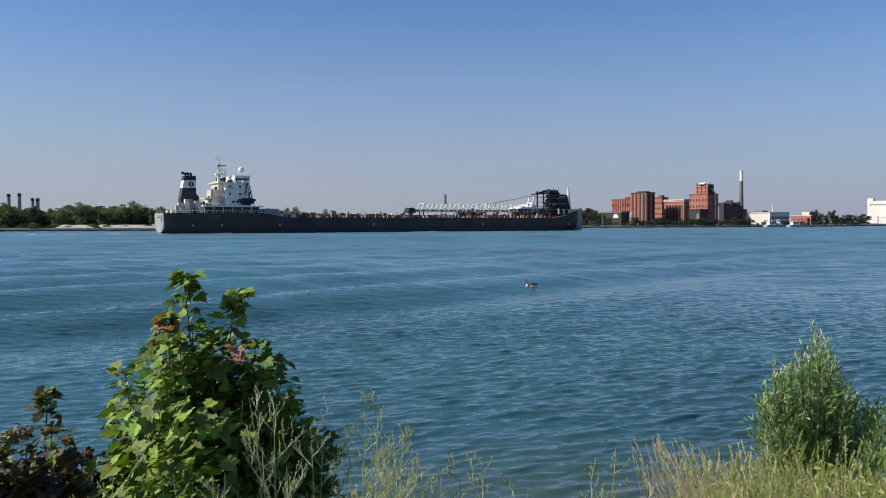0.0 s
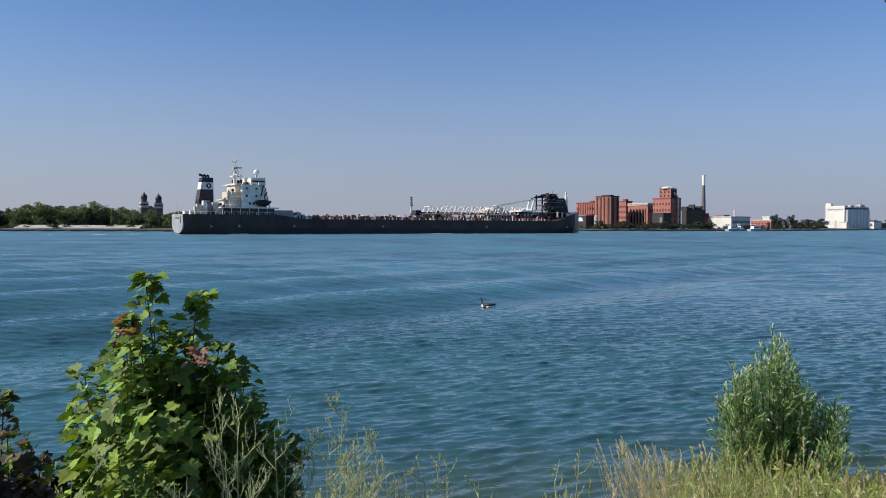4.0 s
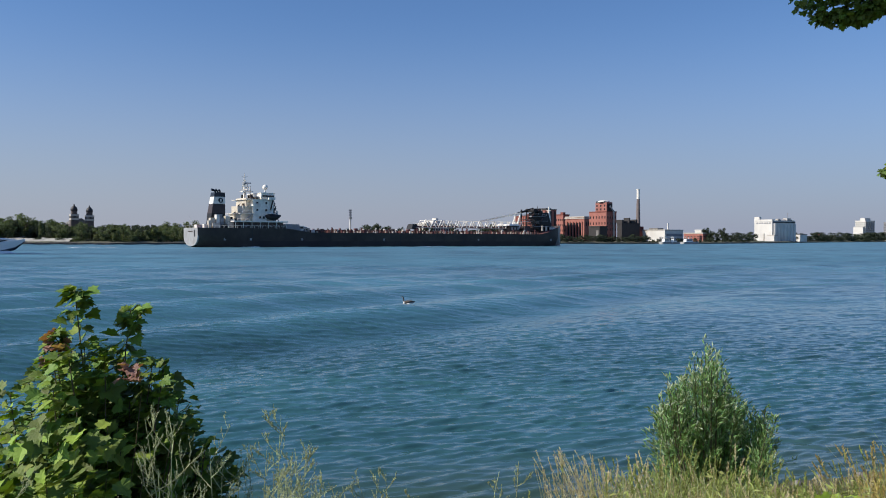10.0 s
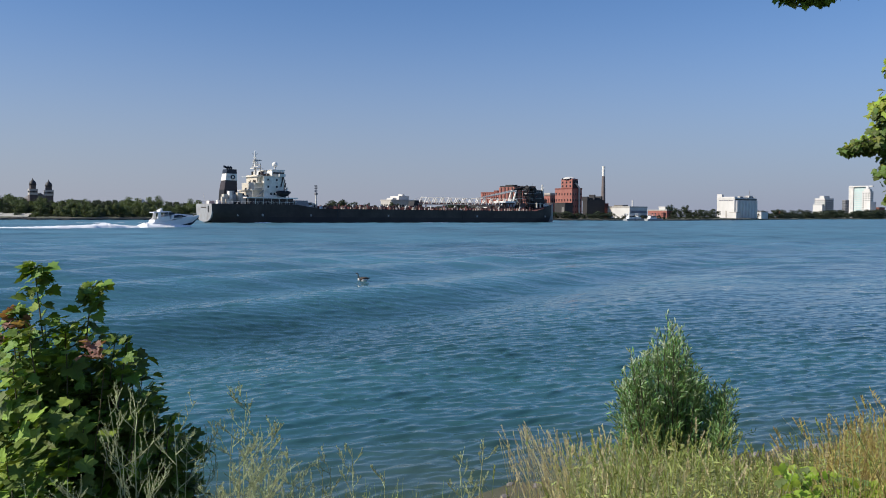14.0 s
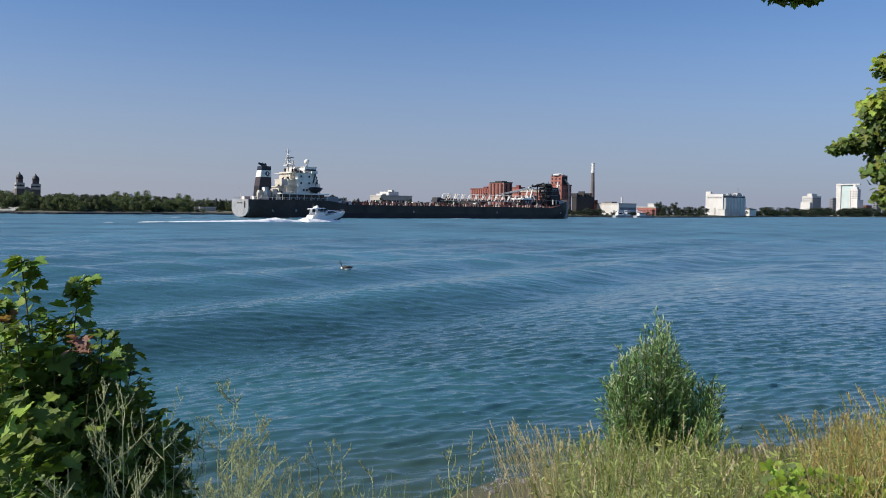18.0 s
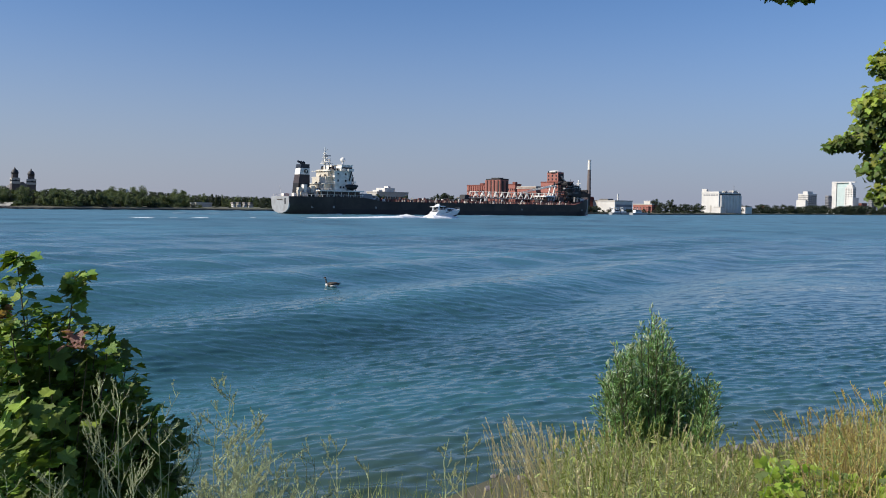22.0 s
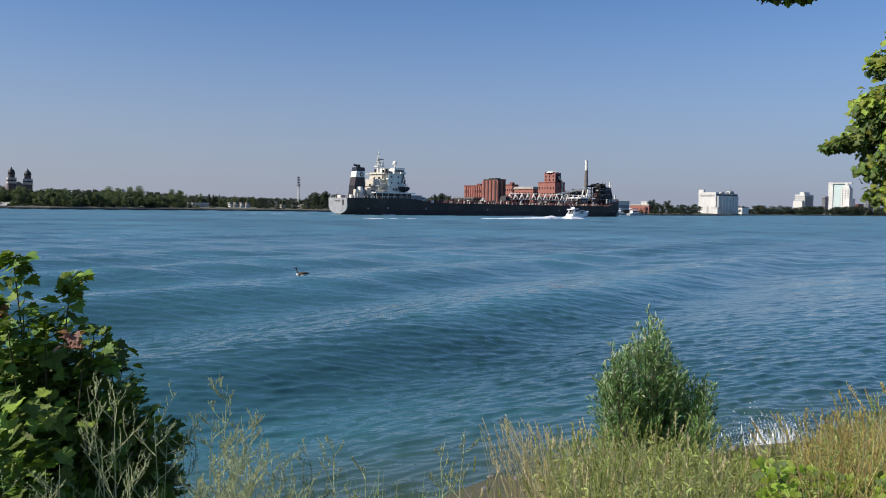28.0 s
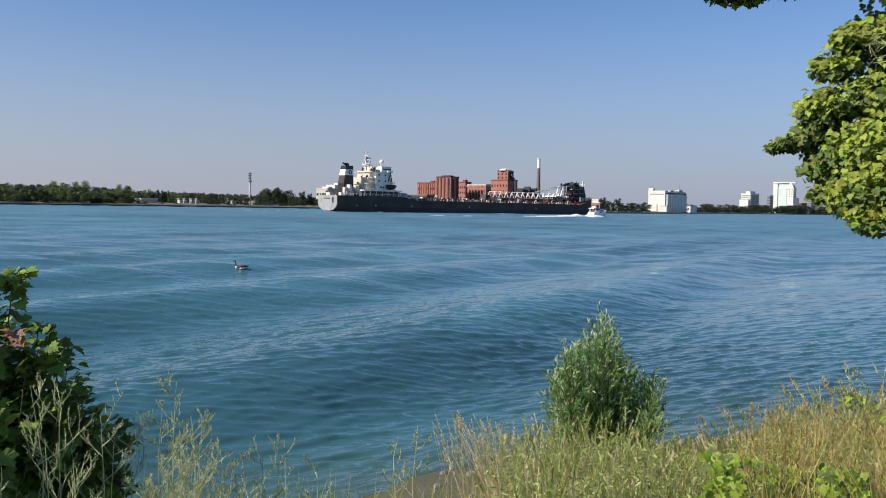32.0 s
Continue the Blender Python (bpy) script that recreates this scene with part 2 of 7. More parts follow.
def water_material():
    m = bpy.data.materials.new("river_water")
    m.use_nodes = True
    nt = m.node_tree
    N, L = nt.nodes, nt.links
    b = N["Principled BSDF"]
    b.inputs["Roughness"].default_value, b.inputs["IOR"].default_value = 0.16, 1.36
    tc = N.new("ShaderNodeTexCoord")
    geo = N.new("ShaderNodeNewGeometry")
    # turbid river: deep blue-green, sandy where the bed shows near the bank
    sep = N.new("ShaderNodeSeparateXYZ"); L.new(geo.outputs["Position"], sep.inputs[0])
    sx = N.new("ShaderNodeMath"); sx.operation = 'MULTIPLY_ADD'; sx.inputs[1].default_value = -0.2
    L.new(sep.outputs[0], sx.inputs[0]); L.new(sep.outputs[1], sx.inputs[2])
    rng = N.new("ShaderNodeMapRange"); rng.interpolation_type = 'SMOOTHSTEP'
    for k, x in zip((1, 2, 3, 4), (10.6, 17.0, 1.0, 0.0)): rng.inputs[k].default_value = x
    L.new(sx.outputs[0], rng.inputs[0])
    bro = N.new("ShaderNodeTexNoise"); bro.inputs["Scale"].default_value = 0.03; bro.inputs["Detail"].default_value = 5
    bm_ = N.new("ShaderNodeMapping"); bm_.inputs["Scale"].default_value = (0.35, 1.6, 1); bm_.inputs["Rotation"].default_value = (0, 0, radians(22))
    L.new(tc.outputs["Object"], bm_.inputs[0]); L.new(bm_.outputs[0], bro.inputs["Vector"])
    deep = N.new("ShaderNodeMix"); deep.data_type = 'RGBA'
    deep.inputs[6].default_value, deep.inputs[7].default_value = (0.038, 0.118, 0.141, 1), (0.047, 0.148, 0.168, 1)
    L.new(bro.outputs[0], deep.inputs[0])
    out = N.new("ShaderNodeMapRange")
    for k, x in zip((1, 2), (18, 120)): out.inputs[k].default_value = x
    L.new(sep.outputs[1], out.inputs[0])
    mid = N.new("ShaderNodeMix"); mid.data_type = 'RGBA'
    mid.inputs[7].default_value = (0.078, 0.192, 0.244, 1)      # lighter and bluer out in the stream, in place of reflected sky
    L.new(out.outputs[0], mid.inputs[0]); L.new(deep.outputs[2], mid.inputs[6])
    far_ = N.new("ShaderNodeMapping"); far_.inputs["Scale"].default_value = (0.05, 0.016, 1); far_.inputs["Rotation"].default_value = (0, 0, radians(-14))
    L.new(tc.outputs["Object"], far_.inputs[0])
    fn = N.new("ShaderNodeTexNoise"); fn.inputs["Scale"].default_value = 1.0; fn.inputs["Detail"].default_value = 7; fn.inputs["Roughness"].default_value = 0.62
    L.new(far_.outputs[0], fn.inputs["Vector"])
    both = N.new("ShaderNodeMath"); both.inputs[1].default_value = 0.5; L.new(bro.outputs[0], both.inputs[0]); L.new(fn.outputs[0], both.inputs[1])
    # streaks in the colour stand in for the uneven reflection of gust patches
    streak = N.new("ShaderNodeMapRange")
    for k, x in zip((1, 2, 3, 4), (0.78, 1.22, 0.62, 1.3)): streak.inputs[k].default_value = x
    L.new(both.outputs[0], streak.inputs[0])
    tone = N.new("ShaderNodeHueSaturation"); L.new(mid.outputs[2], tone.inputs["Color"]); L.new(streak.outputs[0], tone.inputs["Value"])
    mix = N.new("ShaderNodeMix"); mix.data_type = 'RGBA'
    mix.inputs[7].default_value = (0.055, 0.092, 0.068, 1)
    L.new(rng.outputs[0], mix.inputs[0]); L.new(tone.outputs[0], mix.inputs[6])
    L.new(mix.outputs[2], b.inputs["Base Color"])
    # ripples at four sizes, livelier in some patches than in others
    pm = N.new("ShaderNodeMapping"); pm.inputs["Scale"].default_value = (0.012, 0.05, 1); pm.inputs["Rotation"].default_value = (0, 0, radians(18))
    L.new(tc.outputs["Object"], pm.inputs[0])
    pn = N.new("ShaderNodeTexNoise"); pn.inputs["Scale"].default_value = 1.0; pn.inputs["Detail"].default_value = 4
    L.new(pm.outputs[0], pn.inputs["Vector"])
    pr = N.new("ShaderNodeMapRange")
    for k, x in zip((1, 2, 3, 4), (0.36, 0.62, 0.45, 1.25)): pr.inputs[k].default_value = x
    L.new(pn.outputs[0], pr.inputs[0])
    total = None
    for sc, sq, turn, k in ((2.6, 0.55, -14, 0.30), (6.0, 0.7, 12, 0.12), (0.95, 0.45, -6, 0.30), (0.33, 0.4, 6, 0.25)):
        mp = N.new("ShaderNodeMapping"); mp.inputs["Scale"].default_value = (sc * sq, sc, 1); mp.inputs["Rotation"].default_value = (0, 0, radians(turn))
        L.new(tc.outputs["Object"], mp.inputs[0])
        n = N.new("ShaderNodeTexNoise"); n.inputs["Scale"].default_value = 1.0; n.inputs["Detail"].default_value = 2.5; n.inputs["Distortion"].default_value = 0.5
        L.new(mp.outputs[0], n.inputs["Vector"])
        # sharpen the crests
        cr = N.new("ShaderNodeMath"); cr.operation = 'POWER'; cr.inputs[1].default_value = 1.6; L.new(n.outputs[0], cr.inputs[0])
        mu = N.new("ShaderNodeMath"); mu.operation = 'MULTIPLY'; mu.inputs[1].default_value = k; L.new(cr.outputs[0], mu.inputs[0])
        if total is None: total = mu
        else:
            ad = N.new("ShaderNodeMath"); L.new(total.outputs[0], ad.inputs[0]); L.new(mu.outputs[0], ad.inputs[1]); total = ad
    live = N.new("ShaderNodeMath"); live.operation = 'MULTIPLY'; L.new(total.outputs[0], live.inputs[0]); L.new(pr.outputs[0], live.inputs[1])
    bp = N.new("ShaderNodeBump"); bp.inputs["Strength"].default_value = 1.0; bp.inputs["Distance"].default_value = 0.25
    calm = N.new("ShaderNodeMapRange")
    for k, x in zip((1, 2, 3, 4), (18, 110, 0.24, 0.9)): calm.inputs[k].default_value = x
    L.new(sep.outputs[1], calm.inputs[0]); L.new(calm.outputs[0], bp.inputs["Strength"])
    L.new(live.outputs[0], bp.inputs["Height"]); L.new(bp.outputs[0], b.inputs["Normal"])
    # far out the ripples are too fine to build: rougher
    fr = N.new("ShaderNodeMapRange")
    for k, x in zip((1, 2, 3, 4), (30, 160, 0.05, 0.36)): fr.inputs[k].default_value = x
    L.new(sep.outputs[1], fr.inputs[0]); L.new(fr.outputs[0], b.inputs["Roughness"])
    return m


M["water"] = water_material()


# ---- building kit ----
class Geo:
    """Collects faces of one mesh."""

    def __init__(self):
        self.v, self.f = [], []

    def add(self, verts, faces):
        k = len(self.v)
        self.v += [tuple(p) for p in verts]
        self.f += [tuple(i + k for i in q) for q in faces]
        return self

    def box(self, x0, x1, y0, y1, z0, z1, top=None, m=None):
        """A box; top: (dx0, dx1, dy0, dy1) by which the upper rim moves."""
        a, b, c, d = top or (0, 0, 0, 0)
        p = [(x0, y0, z0), (x1, y0, z0), (x1, y1, z0), (x0, y1, z0), (x0 + a, y0 + c, z1), (x1 + b, y0 + c, z1), (x1 + b, y1 + d, z1), (x0 + a, y1 + d, z1)]
        if m is not None: p = [m @ Vector(q) for q in p]
        return self.add(p, [(3, 2, 1, 0), (4, 5, 6, 7), (0, 1, 5, 4), (1, 2, 6, 5), (2, 3, 7, 6), (3, 0, 4, 7)])

    def tube(self, pts, radii, n=6, cap=True):
        pts = [Vector(p) for p in pts]
        if not hasattr(radii, "__len__"): radii = [radii] * len(pts)
        rings, faces = [], []
        for i, p in enumerate(pts):
            d = (pts[min(i + 1, len(pts) - 1)] - pts[max(i - 1, 0)]).normalized()
            side = d.cross(Vector((0, 0, 1)) if abs(d.z) < 0.9 else Vector((1, 0, 0))).normalized()
            up = side.cross(d)
            rings += [p + (side * math.cos(2 * math.pi * k / n) + up * math.sin(2 * math.pi * k / n)) * radii[i] for k in range(n)]
        for i in range(len(pts) - 1):
            faces += [(i * n + k, i * n + (k + 1) % n, (i + 1) * n + (k + 1) % n, (i + 1) * n + k) for k in range(n)]
        if cap: faces += [tuple(range(n))[::-1], tuple((len(pts) - 1) * n + k for k in range(n))]
        return self.add(rings, faces)

    def lathe(self, profile, n=16, centre=(0, 0, 0)):
        """Turned about z: (radius, height) pairs."""
        c = Vector(centre)
        return self.tube([c + Vector((0, 0, z)) for r, z in profile], [max(r, 0.001) for r, z in profile], n) if all(b[1] > a[1] for a, b in zip(profile, profile[1:])) else self

    def grid(self, rows):
        """A sheet through equal rows of points."""
        n = len(rows[0])
        return self.add([p for r in rows for p in r], [(i * n + k, i * n + k + 1, (i + 1) * n + k + 1, (i + 1) * n + k) for i in range(len(rows) - 1) for k in range(n - 1)])

    def mesh(self, name, material, smooth=False):
        me = bpy.data.meshes.new(name)
        me.from_pydata(self.v, [], self.f)
        me.materials.append(material)
        if smooth: me.shade_smooth()
        me.update()
        return me


def part(name, geo, material, parent, label="", smooth=False):
    ob = new(name, geo.mesh(name, material, smooth))
    ob.parent = parent
    return tagged(ob, label) if label else ob


def thing(name, label, category, m=None, group="", kind="", geo=None, material=None, smooth=False):
    ob = new(name, geo.mesh(name, material, smooth) if geo else None)
    if m is not None: ob.matrix_basis = m
    return tagged(ob, label, category, group, kind)


rnd = random.Random(7)


# ---- river and land ----
DRIFT = at(132, 0.7)          # the way and speed at which the swell runs


def swell(x, y):
    """Wake swell: long crests that run to the right and to the bank."""
    n = (math.sin(radians(132)), math.cos(radians(132)))
    s = x * n[0] + y * n[1]
    along = x * n[1] - y * n[0]
    env = 0.8 + 0.2 * np.sin(s / 27.0 + 0.6 * np.sin(along / 37.0)) * np.sin(along / 61.0 + 1.0)
    ph = 2 * np.pi * (s / 13.0 + 0.075 + 0.05 * np.sin(along / 31.0))
    return 0.42 * env * (np.sin(ph) - 0.28 * np.sin(2 * ph + 0.5)) * np.clip(1.95 - y / 52, 0.22, 1) * np.clip((-s - 18) / 12, 0.12, 1) * (0.9 + 0.5 * np.clip((-s - 25) / 8, 0, 1))


def crests(x, y):
    """Long low crests that lie across the stream."""
    z = 0.0
    for lam, az, h, s1, s2 in ((8.6, 176, 0.035, 41.0, 19.0), (15.5, 171, 0.055, 63.0, 37.0), (29.0, 180, 0.09, 120.0, 70.0)):
        az = radians(az)
        s, c = x * math.sin(az) + y * math.cos(az), x * math.cos(az) - y * math.sin(az)
        sn = np.sin(2 * np.pi * (s / lam + 0.16 * np.sin(c / s1) + 0.07 * np.sin(c / 23.0 + s / 31.0)))
        z = z + h * (sn + 0.3 * sn * sn) * np.clip(0.3 + np.sin(c / s1 + 1.7 * np.sin(s / s2)) * np.sin(s / s2 + lam), 0, 1) * np.clip((y - 14) / 20, 0, 1) * np.clip(1.7 - y / 150, 0.3, 1)
    return z


def build_water():
    ys = [6.0]
    while ys[-1] < 4950:
        ys.append(ys[-1] + max(0.06, min(5.2e-5 * ys[-1] ** 2, 0.03 * ys[-1])))
    y = np.array(ys)
    run = np.minimum(19, (y - 5) / 0.9)
    left, right = -0.56 * (y - 0.9 * run) - run - 3, 0.92 * y + 3      # the finely waved part
    u, o = np.linspace(0, 1, 761)[None, :], (np.linspace(0, 1, 15)[1:] ** 2)[None, :]
    inner = left[:, None] + (right - left)[:, None] * u
    wide = (50 + 1.6 * y)[:, None]
    X = np.concatenate([inner[:, :1] - wide * o[:, ::-1], inner, inner[:, -1:] + wide * o], 1)
    Y = np.repeat(y[:, None], X.shape[1], 1)
    Z = np.zeros_like(X)
    gx, gy = np.gradient(X, axis=1), np.gradient(y)[:, None]      # the mesh's own fineness
    rs = np.random.RandomState(5)
    Z += swell(X, Y) + crests(X, Y)
    # wind chop: many short waves, each as steep as the next, in gusts
    gust = 0.85 + 0.25 * np.sin(X / 17.0 + 1.3 * np.sin(Y / 29.0)) * np.sin(Y / 13.0 + 0.8 * np.sin(X / 23.0))
    chop = np.zeros_like(X)
    for i in range(60):
        lam = 0.25 * (1.35 / 0.25) ** ((i / 59) ** 1.2)
        az = radians(165 + rs.normal(0, 13))
        k = 2 * np.pi / lam
        c = X * math.cos(az) - Y * math.sin(az)
        s = X * math.sin(az) + Y * math.cos(az)
        p = k * s + rs.uniform(0, 6.28) + 1.1 * np.sin(c * k * rs.uniform(0.2, 0.36) + rs.uniform(0, 6.28))
        # each runs in short groups
        u, v = rs.uniform(0.06, 0.12) * k, rs.uniform(0.13, 0.22) * k
        group = np.clip(-0.05 + np.sin(c * u + 1.5 * np.sin(s * v * 0.37 + i)) * np.sin(s * v + 1.3 * np.sin(c * u * 0.41 + 2 * i)), 0, 1.2)
        fine = k * (abs(math.sin(az)) * gx + abs(math.cos(az)) * gy)
        chop += gust * group * (0.12 - 0.075 * min(1, max(0, (lam - 0.45) / 0.7))) / k * (np.sin(p) - 0.2 * np.sin(2 * p) - 0.2 * np.cos(2 * p)) * np.clip(2.7 - 0.85 * fine, 0, 1)
    chop *= 1 - 0.4 * np.clip((16 - Y) / 4, 0, 1)      # calmer over the shallows
    Z += chop
    X, Y = X + 0.25 * chop, Y - 0.8 * chop       # the wavelets lean over towards the bank: short steep fronts, long backs
    # out in the stream longer waves, in short streaks
    for i in range(26):
        lam = 2.0 * 4.0 ** (i / 25)
        az = radians(172 + rs.normal(0, 14))
        k = 2 * np.pi / lam
        c = X * math.cos(az) - Y * math.sin(az)
        p = k * (X * math.sin(az) + Y * math.cos(az)) + rs.uniform(0, 6.28) + 1.2 * np.sin(c * k * rs.uniform(0.08, 0.16) + rs.uniform(0, 6.28))
        Z += gust * 0.026 / k * (np.sin(p) - 0.3 * np.sin(2 * p)) * np.clip((Y - 32) / 45, 0, 1) * np.clip(2.7 - 0.85 * k * gy, 0, 1)
    nr, nc = X.shape
    co = np.stack([X, Y, Z], -1).reshape(-1, 3)
    idx = np.arange(nr * nc).reshape(nr, nc)
    q = np.stack([idx[:-1, :-1], idx[:-1, 1:], idx[1:, 1:], idx[1:, :-1]], -1).reshape(-1, 4)
    me = bpy.data.meshes.new("water")
    me.vertices.add(len(co)); me.vertices.foreach_set("co", co.ravel())
    me.loops.add(q.size); me.loops.foreach_set("vertex_index", q.ravel())
    me.polygons.add(len(q)); me.polygons.foreach_set("loop_start", np.arange(0, q.size, 4)); me.polygons.foreach_set("loop_total", np.full(len(q), 4))
    me.update(calc_edges=True)
    me.shade_smooth()
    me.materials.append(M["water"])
    return tagged(new("water", me), "blue-green rippled river with long wake swells", "water", kind="structure")


water = build_water()


def shore(az):
    """The far bank's distance."""
    return float(np.interp(az, (-80, -45, -28, -15, -7, 4, 12, 21, 25, 28, 33, 38, 60), (560, 560, 540, 520, 570, 640, 690, 760, 850, 1020, 1700, 2400, 3800)))


def build_far_land():
    g = Geo()
    rows = []
    azs = [a * 0.5 for a in range(-160, 121)]
    for off, z in ((-1, -0.8), (1.5, 0.9), (7, 1.6), (30, 2.0), (110, 2.2), (400, 2.4)):
        rows.append([at(a, shore(a) + off + (1.5 * math.sin(a * 3.1) if off < 20 else 0), z + 0.2 * math.sin(a * 2.3 + off)) for a in azs])
    rows.append([at(a, 4950, 2.6) for a in azs])
    g.grid([[q + Vector((0, 0, LEVEL)) for q in row] for row in rows])
    return thing("far_bank", "low grassy far river bank with a stony edge", "ground", kind="structure", geo=g, material=M["far_land"], smooth=True)


build_far_land()


def edge(x):
    """Where the near bank meets the water."""
    return 8.6 + 1.05 * min(max((x - 1.7) / 1.8, 0), 1) + (0.2 * x if x > 0 else 0.02 * x) + 0.25 * math.sin(x * 0.9) + 0.12 * math.sin(x * 2.7) + max(0, abs(x) - 55) * 0.85


def bank(x, y):
    """The near ground's height."""
    s = edge(x) - y
    z = 0.27 * s if s < 5.6 else 1.512 + 0.26 * (1 - math.exp(-(s - 5.6) / 1.2))
    return max(z, -1.9) + (0.05 * noise.noise((x * 0.8, y * 0.8, 0)) if -5 < s < 40 else 0)


def build_bank():
    g = Geo()
    xs = [-2600, -900, -300, -140, -90, -70, -55, -42, -32, -25] + [x * 0.5 for x in range(-40, 57)] + [32, 40, 52, 66, 85, 120, 300, 900, 2600]
    ss = [-9, -7, -5.5, -4.5, -3.8, -3.2, -2.8, -2.4, -2, -1.5, -0.8, 0, 0.5, 1, 1.5, 2, 2.5, 3, 3.5, 4, 4.5, 5, 5.5, 6, 6.8, 7.6, 8.6, 9.6, 11, 13, 16, 22, 40, 120, 500, 1600, 4000]
    g.grid([[(x, edge(x) - s, bank(x, edge(x) - s)) for x in reversed(xs)] for s in ss])
    return thing("ground", "sloping grassy river bank of dry brown soil", "ground", kind="structure", geo=g, material=M["bank"], smooth=True)


build_bank()


# ---- the lake freighter ----
SHIP_AZ = -30.07 + 90          # its course
SHIP_OFF = at(-30.07, 365.9)   # foot of the perpendicular on its line
SHIP_START, SHIP_SPEED = 77.7, 5.765


def ship_pose(t):
    p = SHIP_OFF + at(SHIP_AZ, SHIP_START + SHIP_SPEED * t)
    return pose(p.x, p.y, LEVEL, 0, 0, 90 - SHIP_AZ)


def deck_z(x):
    return float(np.interp(x, (-4, 38, 50, 196, 206, 223), (8.5, 8.5, 6.7, 6.7, 8.6, 11.3)))


def hull_half(x, z):
    """Half the beam at a station, fuller at the deck than at the waterline near the ends."""
    full = float(np.interp(x, (-3, 2, 10, 22, 196, 206, 213, 218, 222.5), (8.6, 10.4, 11.3, 11.6, 11.6, 10.4, 7.6, 4.4, 0.25)))
    low = float(np.interp(x, (-3, 2, 10, 22, 190, 202, 212, 221), (2.0, 6.5, 10.5, 11.6, 11.6, 9.6, 5.0, 0.2)))
    k = min(max(z / 5.0, 0), 1) ** 0.6
    return low + (full - low) * k


def build_freighter():
    ship = thing("freighter", "long dark grey lake freighter with white deckhouse aft and unloading boom", "ship")
    xs = [-3, -1, 2, 6, 10, 16, 22, 30, 38, 44, 50, 70, 90, 110, 130, 150, 170, 190, 196, 200, 204, 208, 211, 214, 217, 219.5, 221.5, 222.5]

    def skin(xa, lo, hi, out=0.0):
        g = Geo()
        for side in (-1, 1):
            rows = []
            for k in range(7):
                row = []
                for x in xa:
                    top = deck_z(x) + (0.9 if x > 206 else 0)
                    z0 = max(lo, 1.2 - 0.5 * (x + 3)) if x < 2 else lo
                    z = z0 + (min(hi, top) - z0) * k / 6
                    row.append((x, side * (hull_half(x, z) + out), z))
                rows.append(row if side < 0 else row[::-1])
            g.grid(rows)
        return g
    fore = [x for x in xs if x >= 214]
    mid = [x for x in xs if x <= 214]
    part("hull", skin(mid, -1.5, 99), M["hull"], ship, "dark grey steel hull with worn streaks", smooth=True)
    part("bow", skin(fore, -1.5, 99), M["bow_grey"], ship, "mid grey painted bow", smooth=True)
    part("lower_strake", skin([x for x in xs if 20 <= x <= 214], -1.5, 2.6, 0.04), M["hull_low"], ship, "blackened band along the waterline", smooth=True)
    # transom: a tall shield, rounded below
    g = Geo()
    outline = [(-8.6, 8.5), (-8.6, 4.4), (-7.6, 2.4), (-5.0, 1.0), (-2.0, 0.4), (2.0, 0.4), (5.0, 1.0), (7.6, 2.4), (8.6, 4.4), (8.6, 8.5)]
    g.add([(-3.05, y, z) for y, z in outline] + [(-2.4, y, z) for y, z in outline], [tuple(range(10))[::-1], tuple(range(10, 20))] + [(i, (i + 1) % 10, 10 + (i + 1) % 10, 10 + i) for i in range(10)])
    part("transom", g, M["light_grey"], ship, "light grey rounded transom")
    part("transom_door", Geo().box(-3.12, -3.0, -5.6, -4.4, 4.6, 7.6), M["dark_steel"], ship)
    part("transom_mark", Geo().box(-3.12, -3.0, -2.5, 3.0, 6.6, 7.1), M["hull"], ship, "worn lettering as a bar")
    # decks
    g = Geo()
    rows = [[(x, -hull_half(x, deck_z(x)) + 0.1, deck_z(x)) for x in xs], [(x, hull_half(x, deck_z(x)) - 0.1, deck_z(x)) for x in xs]]
    part("deck", g.grid(rows), M["deck_red"], ship, "red oxide steel deck")
    # draught marks, fairleads and plate seams on the starboard side
    for x in (8, 19.8, 45, 90, 150, 205):
        part("hull_mark", Geo().box(x, x + 0.9, -hull_half(x, 3.4) - 0.12, -hull_half(x, 3.4) + 0.3, 3.0, 4.0), M["light_grey"], ship)
    for x in (20.8, 60, 100, 140, 180):
        part("plate_seam", Geo().box(x, x + 0.25, -11.68, -11.5, 0.2, deck_z(x) - 0.2), M["black"], ship)
    g = Geo()
    for x in range(54, 196, 2):
        g.box(x, x + 0.18, -11.4, -11.2, 6.7, 7.9)
        g.box(x, x + 0.18, 11.2, 11.4, 6.7, 7.9)
    for z in (7.3, 7.85):
        g.box(52, 196, -11.38, -11.26, z, z + 0.09)
        g.box(52, 196, 11.26, 11.38, z, z + 0.09)
    part("deck_rail", g, M["deck_red"], ship, "red-brown deck rails along both sides")
    rp = random.Random(12)
    post_mesh = {(c, h): Geo().box(-0.12, 0.12, -0.12, 0.12, 0, h, (0.03, -0.03, 0.03, -0.03)).mesh("rail_post", M[c]) for c in ("white", "cream", "deck_red", "brown") for h in (0.8, 1.1, 1.4)}
    for i in range(78):      # pale stanchions along the starboard edge
        ob = new("rail_post", post_mesh[rp.choice(("white", "cream", "brown", "deck_red")), rp.choice((0.8, 1.1, 1.1, 1.4))])
        ob.parent, ob.location = ship, (53 + i * 1.86 + rp.uniform(-0.3, 0.3), -10.95, 6.7)
